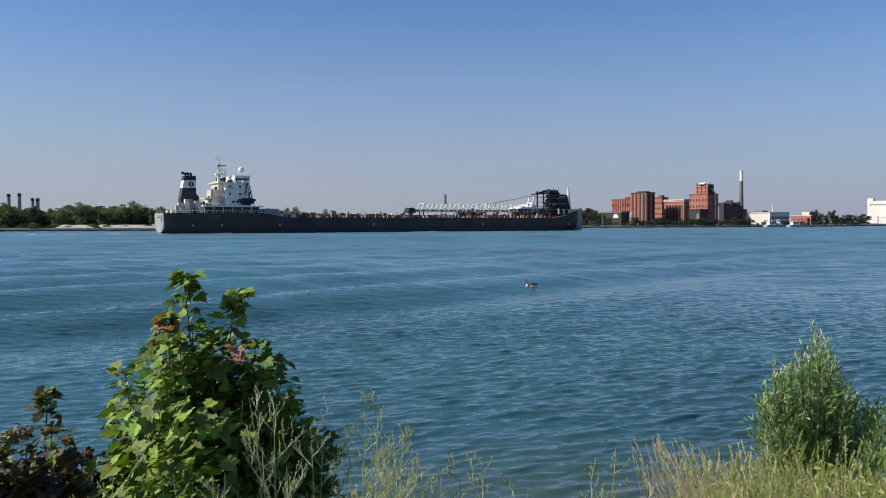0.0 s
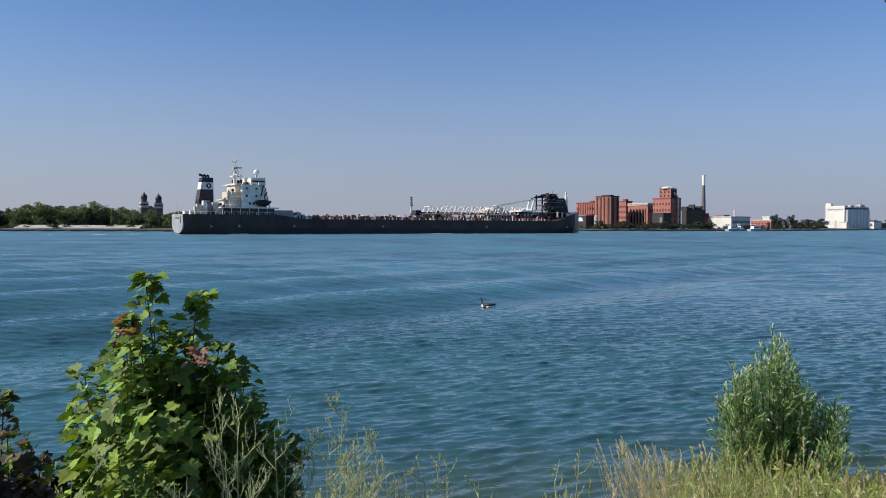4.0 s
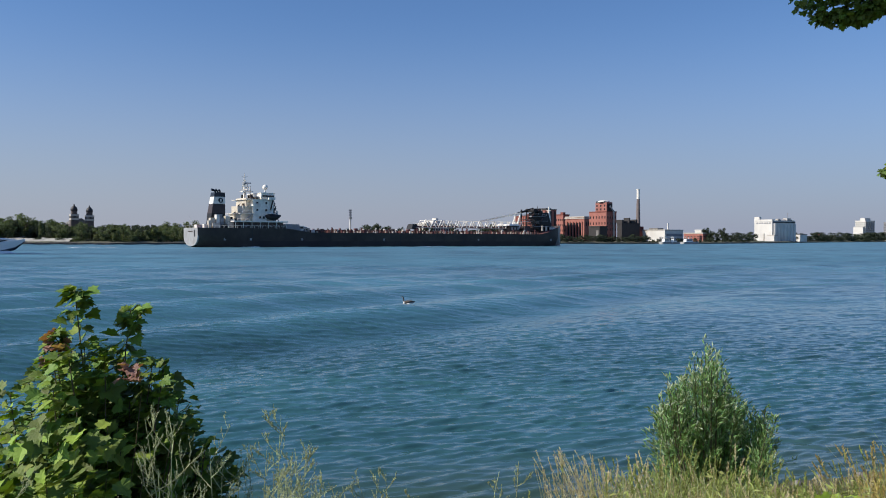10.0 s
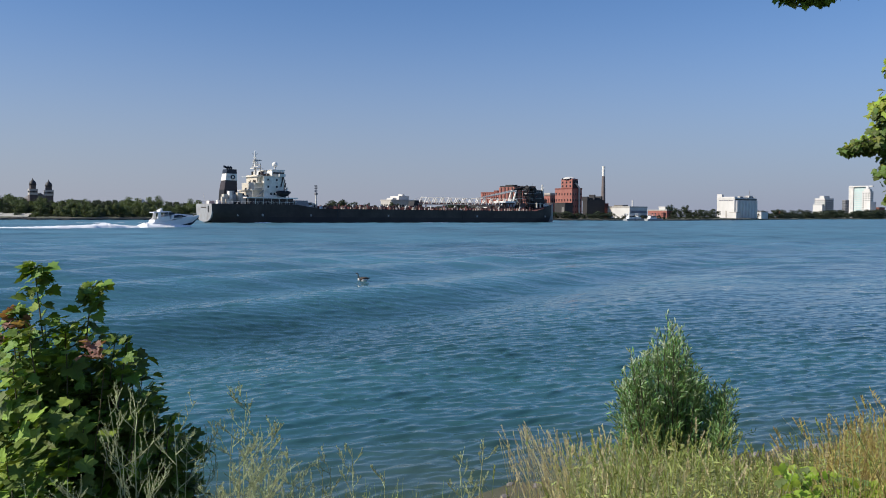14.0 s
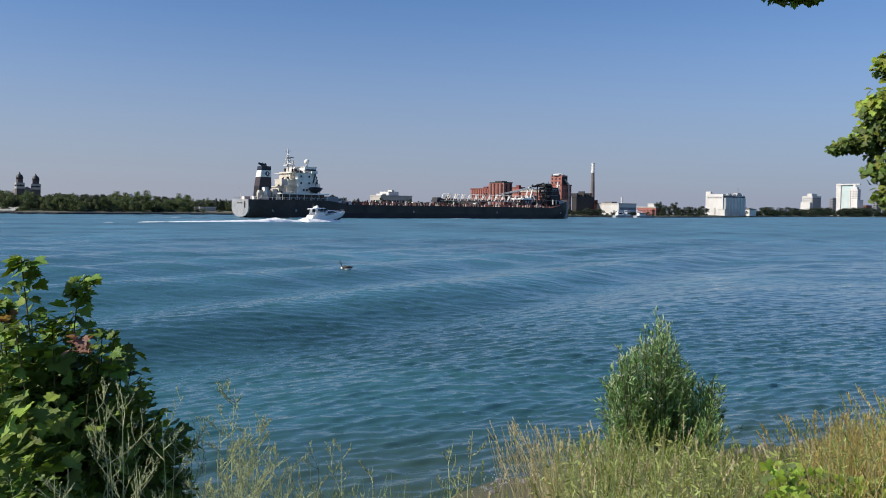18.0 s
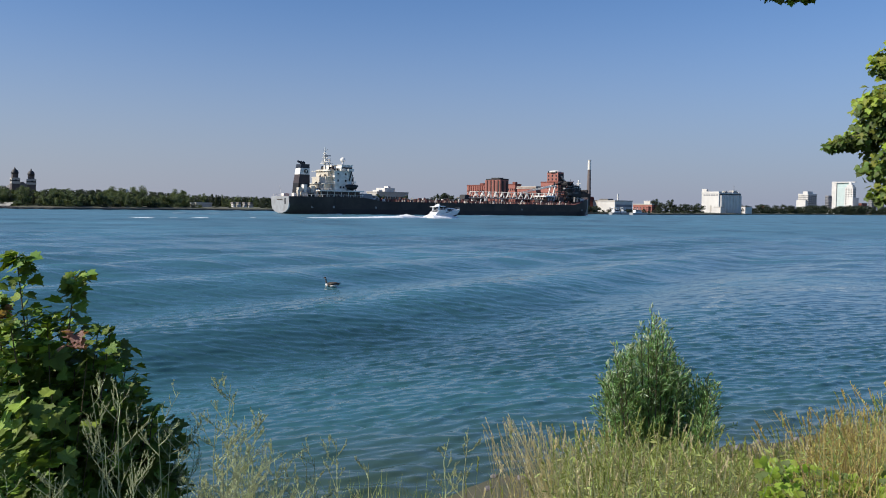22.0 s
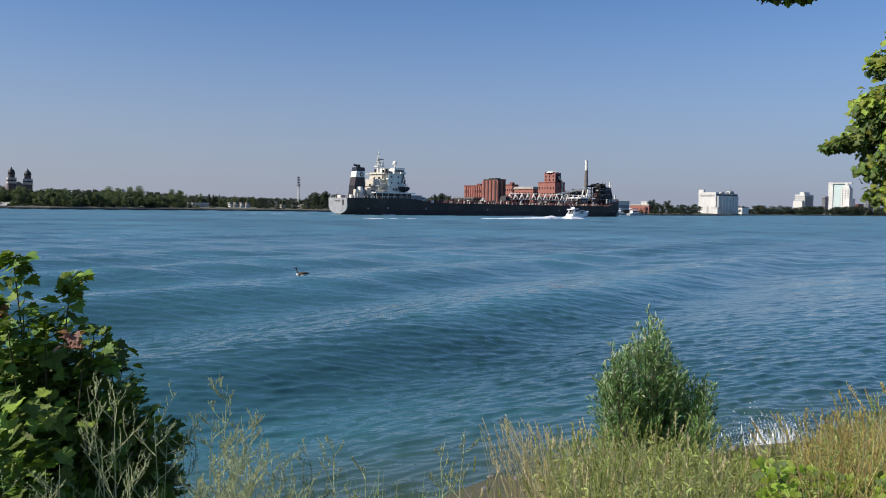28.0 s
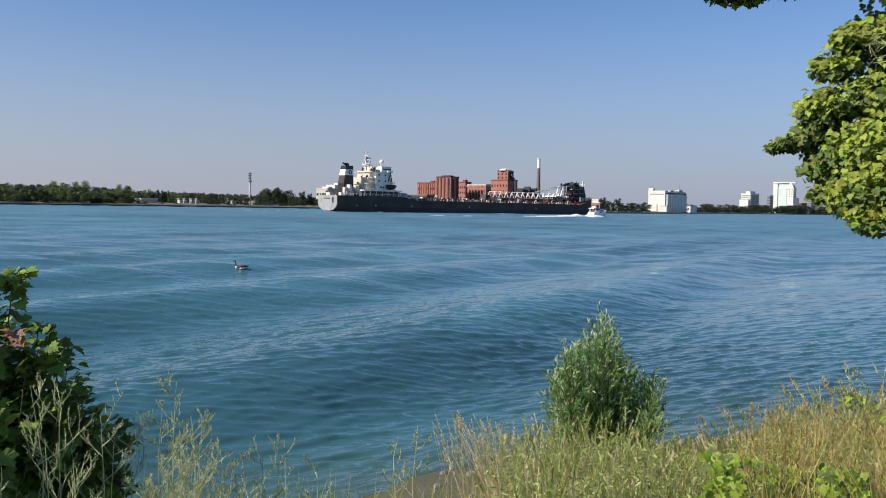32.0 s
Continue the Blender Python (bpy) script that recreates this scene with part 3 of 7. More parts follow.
    for i in range(96):      # hatch gear: clamps, pipes, ladders and winches between the coamings
        x = 52 + rp.random() * 62 if i < 60 else 114 + rp.random() * 80
        y, w, h = rp.uniform(-8.5, 2), rp.uniform(0.4, 1.9), rp.uniform(0.9, 2.3) if i < 60 else rp.uniform(0.8, 1.8)
        if i % 4 == 0: gg = Geo().tube([(x, y, 6.7), (x + w * 0.5, y, 6.7 + h), (x + w, y, 6.7)], 0.13, 5)
        elif i % 4 == 1: gg = Geo().lathe([(0.35, 6.7), (0.35, 6.7 + h * 0.7), (0.6, 6.75 + h * 0.75), (0.3, 6.7 + h)], 7, (x, y, 0))
        else: gg = Geo().box(x, x + w, y, y + 1.2, 6.7, 6.7 + h, (0.1 * w, -0.2 * w, 0.1, -0.1))
        part("deck_fitting", gg, M[rp.choice(("white", "light_grey", "deck_red", "brown", "dark_steel", "cream", "brown"))], ship)
    g = Geo()
    for y in (-11.2, 11.1):
        for x in range(-2, 38, 2):
            yy = math.copysign(hull_half(x, 9) - 0.3, y)
            g.box(x, x + 0.12, yy - 0.06, yy + 0.06, 8.5, 9.6)
        g.tube([(x, math.copysign(hull_half(x, 9) - 0.3, y), 9.55) for x in range(-2, 39, 4)], 0.07, 4)
    part("stern_rail", g, M["white"], ship)
    # hatches
    for i in range(17):
        x = 55 + i * 8.2
        if x > 192: break
        h = part("hatch", Geo().box(x, x + 6.4, -6.6, 6.6, 6.7, 7.7), M["deck_red"], ship, "rusty red hatch coaming")
        part("hatch_cover", Geo().box(x - 0.15, x + 6.55, -6.8, 6.8, 7.7, 8.05), M["brown" if i % 3 else "deck_red"], h)
        part("vent", Geo().tube([(x + 7.3, -9.2, 6.7), (x + 7.3, -9.2, 8.5), (x + 7.3, -9.7, 8.9)], [0.32, 0.32, 0.5], 7), M["white" if i % 2 else "deck_red"], h, "pipe vent beside the hatch")
    g = Geo()
    rr = random.Random(3)
    for i in range(64):
        x = 54 + i * 2.2 + rr.uniform(-.5, .5)
        part("bollard", Geo().box(x, x + rr.uniform(0.3, 0.9), -10.4, -9.9, 6.7, 6.7 + rr.uniform(0.5, 1.4)), M[("cream", "deck_red", "brown", "brown", "white")[i % 5]], ship)

    for i in range(30):
        x = 56 + i * 4.6 + rr.uniform(-1, 1)
        part("deck_locker", Geo().box(x, x + rr.uniform(1.0, 2.2), -9.0, -8.0, 6.7, 6.7 + rr.uniform(0.8, 2.3)), M["deck_red" if i % 3 else "brown"], ship)
    # poop house and tiers
    house = part("deckhouse", Geo().box(22.6, 32.6, -8.4, 8.4, 11.7, 21.4), M["white"], ship, "white deckhouse of four storeys")
    poop = part("poop_house", Geo().box(14, 37, -9.4, 9.4, 8.5, 11.2), M["brown"], ship, "dark lower house under the boat deck")
    part("boat_deck", Geo().box(12.5, 38.5, -11.2, 11.2, 11.2, 11.7), M["white"], poop)
    for k, x in enumerate((15.2, 17.6, 20, 22.4, 24.8, 27.2, 29.6, 32, 34.4)):
        part("opening", Geo().box(x, x + 1.7, -9.48, -9.3, 9.3, 10.7), M["glass_dark"], poop)
    for x in (13.2, 17, 21, 25, 29, 33, 37.6):
        part("deck_post", Geo().tube([(x, -11.0, 8.5), (x, -11.0, 11.2)], 0.12, 6), M["white"], poop)
    # aft tiers cream, the rest white: warm sunlight put into the paint
    part("aft_tier", Geo().box(17.4, 23.5, -7.2, 7.2, 11.7, 15.2), M["cream"], house)
    part("upper_aft_tier", Geo().box(18.6, 23.5, -6.6, 6.6, 15.2, 18.6), M["cream"], house)
    part("top_aft_tier", Geo().box(20.4, 23.5, -5.6, 5.6, 18.6, 22.2), M["cream"], house, "upper aft tier in a sunlit cream tone")
    for z in (15.0, 18.3, 21.4):
        part("storey_ledge", Geo().box(19.5 if z > 16 else 16.4, 32.9, -8.75, 8.75, z, z + 0.2), M["white"], house)
    for z in (12.9, 16.2, 19.4):
        for x in ((24.2, 28.6) if z > 15 else (25.6, 27.4, 30.8)):
            part("porthole", Geo().box(x, x + 0.9, -8.48, -8.35, z, z + 1.0), M["glass_dark"], house)
        for y in (-6, -3, 0, 3, 6):
            part("porthole", Geo().box(32.55, 32.68, y, y + 0.9, z, z + 1.0), M["glass_dark"], house)
    bridge = part("bridge", Geo().box(27.0, 32.6, -7.4, 7.4, 21.4, 22.2, (-0.4, 0.6, -0.6, 0.6)).box(26.6, 33.2, -8.0, 8.0, 22.2, 24.4, (0.4, 0.2, 0.2, -0.2)), M["white"], ship, "white wheelhouse with a band of windows")
    # grey instead of white: the front's shade is put into the paint
    part("front_tier", Geo().box(32.6, 34.0, -7.6, 7.6, 11.7, 19.6, (0, -0.9, 0.2, -0.2)), M["light_grey"], bridge, "front tiers below the wheelhouse, greyed for their shade")
    for y0 in (-8.0, 7.86):
        part("window_band", Geo().box(27.4, 33.1, y0 - 0.06, y0 + 0.2, 22.5, 23.5), M["glass_dark"], bridge)
    part("front_windows", Geo().box(33.1, 33.45, -7.2, 7.2, 22.5, 23.6), M["glass_dark"], bridge)
    for s in (-1, 1):
        part("bridge_wing", Geo().box(29.6, 32.8, *sorted((s * 8.0, s * 10.0)), 21.4, 22.6), M["white"], bridge)
        part("wing_strut", Geo().tube([(31.8, s * 9.6, 21.4), (31.2, s * 8.4, 16.8)], 0.3, 6), M["brown"], bridge)
        part("front_strut", Geo().tube([(33.0, s * 7.5, 21.6), (35.2, s * 8.2, 11.7)], 0.22, 6), M["light_grey"], bridge)
        part("cross_strut", Geo().tube([(32.6, s * 7.8, 14.6), (34.0, s * 7.8, 18.6)], 0.35, 5), M["brown"], bridge)
        part("stair", Geo().tube([(19.0, s * 8.0, 11.8), (22.4, s * 8.0, 15.1)], 0.3, 4), M["light_grey"], bridge)
    for z in (13.6, 15.6, 17.6, 19.6):
        part("front_platform", Geo().box(32.6, 35.2 - (z - 13) * 0.18, -7.9, 7.9, z, z + 0.18), M["light_grey"], bridge)
        part("front_brace", Geo().tube([(32.7, -8.0, z - 1.6), (34.6 - (z - 13) * 0.15, -8.0, z + 0.4)], 0.16, 4), M["brown"], bridge)
    for k in range(6):
        part("winch", Geo().box(49 + k * 0.9, 49.6 + k * 0.9, -6 + k, -4.4 + k, 6.7, 8.0 + 0.5 * (k % 3)), M[("light_grey", "dark_steel", "cream")[k % 3]], bridge)
    part("bridge_roof", Geo().box(26.8, 33.6, -8.1, 8.1, 24.4, 24.7), M["white"], bridge)
    g = Geo().tube([(31.4, -2, 24.7), (31.4, -2, 26.4)], 0.45, 8)
    dome = part("dome_pedestal", g, M["white"], ship)
    part("radar_dome", Geo().lathe([(0.4, 26.2), (1.15, 26.7), (1.3, 27.5), (1.05, 28.2), (0.3, 28.7)], 12, (31.4, -2, 0)), M["white"], dome, smooth=True)
    mast = part("mast", Geo().tube([(22.2, 0, 21), (22.2, 0, 28), (22.2, 0, 33.6)], [0.8, 0.5, 0.2], 8), M["white"], ship, "white signal mast with yards and radar bars")
    for z, w in ((26.2, 3.2), (28.2, 2.4), (30.4, 1.5)):
        part("yard", Geo().tube([(22.2, -w, z), (22.2, w, z)], 0.14, 5).tube([(22.2 - w * 0.5, 0, z), (22.2 + w * 0.5, 0, z)], 0.14, 5), M["white"], mast)
    for x0, y0, z0, x1, y1, z1 in ((22.2, 0, 31.5, 20.8, 0, 32.3), (22.2, 0, 31.5, 23.7, 0, 32.5), (22.2, -1, 28.2, 22.2, -1, 30.0), (22.2, 1.6, 26.2, 22.2, 1.6, 28.6), (23.6, 0, 25.6, 23.6, 0, 29.2), (24.6, -1, 25.6, 24.6, -1, 28.0), (21.0, 0.8, 25.6, 22.0, 0.2, 29.5)):
        part("mast_stay", Geo().tube([(x0, y0, z0), (x1, y1, z1)], 0.1, 5), M["light_grey"], mast)
    part("crow_nest", Geo().box(21.4, 23.0, -0.8, 0.8, 28.6, 29.5), M["light_grey"], mast)
    part("scanner", Geo().box(23.2, 25.4, -0.3, 0.3, 29.0, 29.5), M["light_grey"], mast)
    part("radar_bar", Geo().box(23.0, 23.3, -2.2, 2.2, 27.0, 27.5), M["light_grey"], mast)
    part("radar_platform", Geo().box(20.6, 25.5, -1.8, 1.8, 25.2, 25.6), M["white"], mast)
    part("short_mast", Geo().tube([(25.3, 1, 21.4), (25.3, 1, 27.8)], 0.22, 6), M["white"], ship)
    # clutter on the after tiers: lockers, vents, rafts, ladders
    for i in range(34):
        x, z = rr.choice(((12.8, 11.7), (14.5, 11.7), (17.5, 15.2), (19.2, 18.6), (20.8, 22.2), (24.5, 21.6), (27, 21.6)))
        x += rr.uniform(0, 1.6)
        y = rr.uniform(-7.4, 3)
        w = rr.uniform(0.4, 1.3)
        part("deck_gear", Geo().box(x, x + w, y, y + rr.uniform(0.4, 1.4), z, z + rr.uniform(0.5, 1.9)), M[rr.choice(("white", "cream", "light_grey", "brown", "dark_steel"))], house)
    for x, z in ((15.2, 11.7), (17.4, 15.2), (19.6, 18.6), (23.4, 21.6)):
        part("tier_rail", Geo().tube([(x, -8.8, z + 1.0), (x + 5.5, -8.8, z + 1.0)], 0.09, 4).tube([(x, -8.8, z), (x, -8.8, z + 1)], 0.08, 4).tube([(x + 5.5, -8.8, z), (x + 5.5, -8.8, z + 1)], 0.08, 4), M["white"], house)
    # funnel in painted bands

    def band(z0, z1):
        a0, a1 = (np.interp(z, (11.7, 26), (5.0, 7.4)) for z in (z0, z1))
        w0, w1 = (np.interp(z, (11.7, 26), (2.8, 2.2)) for z in (z0, z1))
        return Geo().box(a0, 11.9, -w0, w0, z0, z1, (a1 - a0, -0.2 * (z1 - z0) / 14, w0 - w1, w1 - w0))
    funnel = part("funnel", band(15.0, 19.3), M["brown"], ship, "tapered funnel, dark brown band")
    part("funnel_base", band(8.5, 15.0), M["dark_steel"], funnel)
    part("white_band", band(19.3, 22.4), M["white"], funnel)
    part("black_top", band(22.4, 24.4), M["black"], funnel)
    part("funnel_badge", Geo().tube([(9.8, -2.3, 20.85), (9.8, -2.62, 20.85)], 1.1, 14), M["black"], funnel, "round dark emblem")
    part("badge_centre", Geo().box(9.5, 10.1, -2.72, -2.6, 20.3, 21.4), M["white"], funnel)
    for k, (x, dx) in enumerate(((8.0, -1.8), (9.3, -1.0), (10.6, -0.6))):
        part("exhaust_pipe", Geo().tube([(x, 0.6 * (k - 1), 24.2), (x, 0.6 * (k - 1), 25.1), (x + dx, 0.6 * (k - 1), 25.7)], [0.5, 0.5, 0.55], 8), M["black"], funnel)
    part("funnel_louvre", Geo().box(6.6, 10.4, -2.9, -2.6, 13.0, 14.6), M["light_grey"], funnel)
    # clutter aft
    for x, y, w, d, hh, mm in ((3.6, -6.4, 2.0, 2.2, 4.4, "cream"), (6.2, -6.8, 1.4, 2.4, 5.8, "white"), (8.4, -5.8, 1.6, 2.0, 4.6, "light_grey"), (10.4, -6.6, 2.2, 2.6, 5.2, "cream"), (12.8, -7.2, 1.6, 2.0, 3.8, "white"), (2.0, -8.2, 1.2, 1.4, 3.2, "cream"), (0.5, -7, 2.4, 2, 1.6, "white"), (4.2, -8.4, 3.0, 1.8, 2.2, "cream"), (8.2, -9, 2.2, 1.6, 1.5, "dark_steel"), (11.2, -8.6, 2.0, 2.0, 2.6, "cream"), (1.2, 4, 3.0, 3, 1.5, "white")):
        part("deck_box", Geo().box(x, x + w, y, y + d, 8.5, 8.5 + hh), M[mm], ship)
    part("flagstaff", Geo().tube([(-2.2, 0, 8.5), (-3.4, 0, 13.4)], 0.09, 5), M["white"], ship)
    g = Geo().tube([(27.6, -10.4, 14.2), (29.0, -10.5, 13.7), (31.2, -10.5, 13.5), (33.4, -10.5, 13.7), (35.2, -10.4, 14.3)], [0.3, 1.25, 1.5, 1.25, 0.3], 10)
    boat = part("lifeboat", g, M["dark_steel"], ship, "dark covered lifeboat in its davits", smooth=True)
    for x in (29.0, 33.6):
        part("davit", Geo().tube([(x, -8.6, 11.7), (x, -9.2, 16.0), (x, -10.6, 16.4), (x, -10.6, 14.6)], 0.17, 5), M["white"], boat)
    # provision crane and gear before the house
    cr = part("crane_house", Geo().box(39.6, 48, -6, 6, 7.0, 10.6, (0.8, -1.0, 0.3, -0.3)), M["light_grey"], ship, "grey winch house before the deckhouse")
    part("crane_boom", Geo().box(45.5, 52.5, -3.0, -1.6, 8.6, 9.4, (0, 0, 0, 0)), M["light_grey"], cr)
    part("crane_cab", Geo().box(46.8, 49.8, -5.4, -3.4, 7.0, 9.8), M["white"], cr)
    part("crane_window", Geo().box(47.2, 49.4, -5.5, -5.38, 8.6, 9.4), M["glass_dark"], cr)
    # unloading boom: a long white truss
    boom = part("unloading_boom", Geo().box(117, 198, -1.6, 1.6, 10.1, 10.8), M["deck_red"], ship, "long lattice unloading boom with red-brown conveyor trough")
    for y in (-2.4, 2.4):
        for z in (9.9, 13.6):
            part("boom_chord", Geo().tube([(116, y, z if z < 12 else 11.8), (122, y, z), (181, y, z), (197, y, z + 0.6)], 0.2 if z < 12 else 0.07, 5), M["cream" if z < 12 else "white"], boom, "pale chord tube")
    for i in range(14):
        x = 122 + i * 5.2
        g = Geo()
        for y in (-2.4, 2.4):
            g.tube([(x - 1.9, y, 9.9), (x, y, 13.6), (x + 1.9, y, 9.9)], 0.3, 5)
        g.tube([(x, -2.4, 13.6), (x, 2.4, 13.6)], 0.16, 5)
        part("truss_bay", g, M["white"], boom)
    part("boom_tail", Geo().box(113.2, 117.4, -2.6, 2.6, 9.0, 11.6, (0.9, -0.6, 0.3, -0.3)), M["dark_steel"], boom)
    for x in (122, 150, 175):
        for y in (-2, 2):
            part("boom_crutch", Geo().tube([(x, y, 6.7), (x, y, 9.9)], 0.3, 6), M["deck_red"], ship)
    for y in (-2, 2):
        part("boom_stay", Geo().tube([(161, y, 13.7), (188.6, y, 18.6)], [0.18, 0.42], 5), M["white"], ship)
    g = Geo()
    for y in (-2, 2):
        g.tube([(185.2, y, 7), (187.2, y, 13.0), (189.4, y, 18.9)], [0.65, 0.55, 0.4], 6)
    part("stay_post", g.tube([(189.2, -2, 18.5), (189.2, 2, 18.5)], 0.3, 5), M["white"], ship, "leaning white stay post")
    part("stay_head", Geo().tube([(188.4, 0, 18.7), (200.6, 0, 21.6)], [0.5, 0.75], 5), M["dark_steel"], ship)
    fh = part("forward_house", Geo().box(178.5, 185.0, -5, 5, 6.7, 11.4), M["brown"], ship, "dark forward house with a white roof")
    part("forward_house_roof", Geo().box(177, 186, -5.6, 5.6, 11.4, 12.3, (1.2, -0.6, 0.4, -0.4)), M["white"], fh)
    for x in (179.6, 181.8, 184):
        part("forward_window", Geo().box(x, x + 1.1, -5.1, -4.9, 9.2, 10.6), M["light_grey"], fh)
    part("elevator_gear", Geo().box(189.6, 194.6, -5, 5, 6.7, 11.4, (0.6, -0.4, 0.3, -0.3)), M["brown"], ship, "red-brown machinery casing")
    tower = part("loop_tower", Geo().box(201.2, 210.6, -5.0, 5.0, 12.4, 19.3, (0.4, -2.4, 0.3, -0.3)).box(203.4, 211.2, -4.2, 4.2, 7.5, 12.4), M["dark_steel"], ship, "tall dark unloading tower with sloped front")
    rt = random.Random(17)
    for i in range(34):      # ragged gear, ducts and braces on the tower's after side
        x, z = rt.uniform(194.5, 202.5), rt.uniform(7.2, 20.0)
        w, h = rt.uniform(0.5, 2.4), rt.uniform(0.4, 1.6)
        if i % 3: gg = Geo().box(x, x + w, -5.6 + rt.uniform(-0.3, 2), -4.2 + rt.uniform(0, 3), z, z + h)
        else: gg = Geo().tube([(x, -5.5, z), (x + rt.uniform(-2.5, 2.5), -5.3, z + rt.uniform(1.5, 3.6))], 0.16, 5)
        part("tower_gear", gg, M[rt.choice(("dark_steel", "dark_steel", "dark_steel", "light_grey", "deck_red"))], tower)
    for x, z, w in ((203.0, 17.6, 0.9), (204.6, 17.7, 0.6), (206.0, 17.5, 0.8), (202.6, 8.6, 1.6), (206.5, 8.3, 1.2), (209, 8.6, 1.2)):
        part("tower_panel", Geo().box(x, x + w, -5.2, -4.9, z, z + 0.8), M["light_grey"], tower)
    for z in (10, 12.6, 15.2, 17.8, 20.2):
        part("tower_walkway", Geo().box(195.8, 201, -5.9, 5.9, z, z + 0.28), M["dark_steel"], tower)
    for x in (196.2, 200.4):
        for y in (-5.6, 5.6):
            part("tower_leg", Geo().box(x, x + 0.6, y - 0.3, y + 0.3, 6.9, 21.2), M["dark_steel"], tower)
    part("tower_head", Geo().box(197.2, 204.5, -4, 4, 19.5, 21.6, (1.2, -2, 0, 0)), M["dark_steel"], tower)
    for z in (11.2, 14.4, 17.0):
        part("tower_rail", Geo().tube([(195.8, -6.0, z), (208.5 - (z - 11) * 0.5, -5.75, z)], 0.12, 4), M["light_grey"], tower)
    part("tower_lamp", Geo().tube([(207.5, 0, 19.3), (207.5, 0, 22.2)], 0.14, 5), M["light_grey"], tower)
    fm = part("foremast", Geo().tube([(213.8, 0, 9), (213.4, 0, 18), (213.2, 0, 23)], [1.2, 0.85, 0.4], 8), M["white"], ship, "white foremast")
    part("mast_strut", Geo().tube([(213.9, -1.2, 10.4), (208.6, -4.2, 19.2)], 0.5, 6), M["white"], fm)
    part("mast_arm", Geo().tube([(213.3, -1.8, 20.8), (213.3, 1.8, 20.8)], 0.16, 5), M["white"], fm)
    for x, y, h in ((206.5, -5, 1.4), (209.5, -5.2, 1.2), (211.5, -4.4, 1.6), (212.6, -3.4, 1.0), (215.0, -2.0, 1.3), (204.5, -7, 1.5), (200.5, -8, 1.6)):
        part("bow_fitting", Geo().lathe([(0.55, 8.6), (0.5, 9.2 + h), (0.75, 9.6 + h), (0.3, 10.0 + h)], 8, (x, y, 0)), M["cream" if h > 1.35 else "white"], ship)
    part("windlass", Geo().box(206, 210, -3.4, 3.4, 8.8, 10.6), M["light_grey"], ship)
    part("bow_rail", Geo().box(208, 213, -6.4, -6.2, 9.6, 10.6), M["white"], ship)
    return ship


freighter = build_freighter()


def foam_patch(length, width, height, seed, n=60, taper=0.6, grain=0.5, hump=(), gaps=0.0):
    """A churned strip of foam along x from 0 back to -length: one ragged sheet that dips under the water at its edges.
    hump: (place, length, height) of mounds; gaps: how much of it has gone back to plain water."""
    g = Geo()
    across = 13
    rows = []
    for i in range(n + 1):
        f = i / n
        x = -length * f
        h0 = height * (1 - taper * f) * min(1, 0.15 + 9 * f) * min(1, 12 * (1 - f))
        for a, l, hh in hump: h0 += hh * math.exp(-((x + a) / l) ** 2)
        side = 0.25 * width * noise.noise((x * 0.22, seed * 3.1, 0))
        row = []
        for k in range(across):
            v = 2 * k / (across - 1) - 1
            y = side + v * width * (0.55 + 0.45 * min(1, 3 * f))
            lump = 0.8 + 0.36 * noise.noise((x * 0.7 / grain, y * 1.4 / grain, seed)) + 0.2 * noise.noise((x * 2.2 / grain, y * 3.0 / grain, seed + 5))
            z = h0 * lump * (1 - v * v) ** 0.8 - 0.14 * abs(v) ** 3 - 0.03
            if gaps: z -= max(0, noise.noise((x * 0.11, y * 0.3, seed + 9)) + gaps - 0.3) * (height * 3 + 0.5)
            row.append((x, y, z))
        rows.append(row)
    return g.grid(rows)


def ship_foam(name, label, x, y, geo):
    ob = thing(name, label, "foam", geo=geo, material=M["foam"], smooth=True)
    ob["along"], ob["across"] = x, y
    return ob


FOAMS = [
    ship_foam("bow_wave", "thin white bow wave along the freighter's side", 221, -2.0, foam_patch(16, 1.2, 0.5, 1, n=90, grain=0.8)),
    ship_foam("side_wash", "broken white wash beside the freighter's hull", 128, -15, foam_patch(26, 1.3, 0.32, 2, n=110, grain=0.8, gaps=0.32)),
    ship_foam("quarter_wash", "short streak of foam by the freighter's quarter", 24, -13.2, foam_patch(9, 1.0, 0.4, 4, n=50, grain=0.7)),
    ship_foam("stern_wake", "low churned wake behind the freighter's stern", -3, 2, foam_patch(90, 5.0, 0.12, 5, n=220, grain=1.2, gaps=0.6)),
]


# ---- the motor cruiser ----
CRUISER_AZ = -35.0 + 90
CRUISER_OFF = at(-35.0, 232)


def cruiser_pose(t):
    p = CRUISER_OFF + at(CRUISER_AZ, 232 * (-0.4258 + 0.06315 * t))
    return pose(p.x, p.y, LEVEL, 0, 0, 90 - CRUISER_AZ)


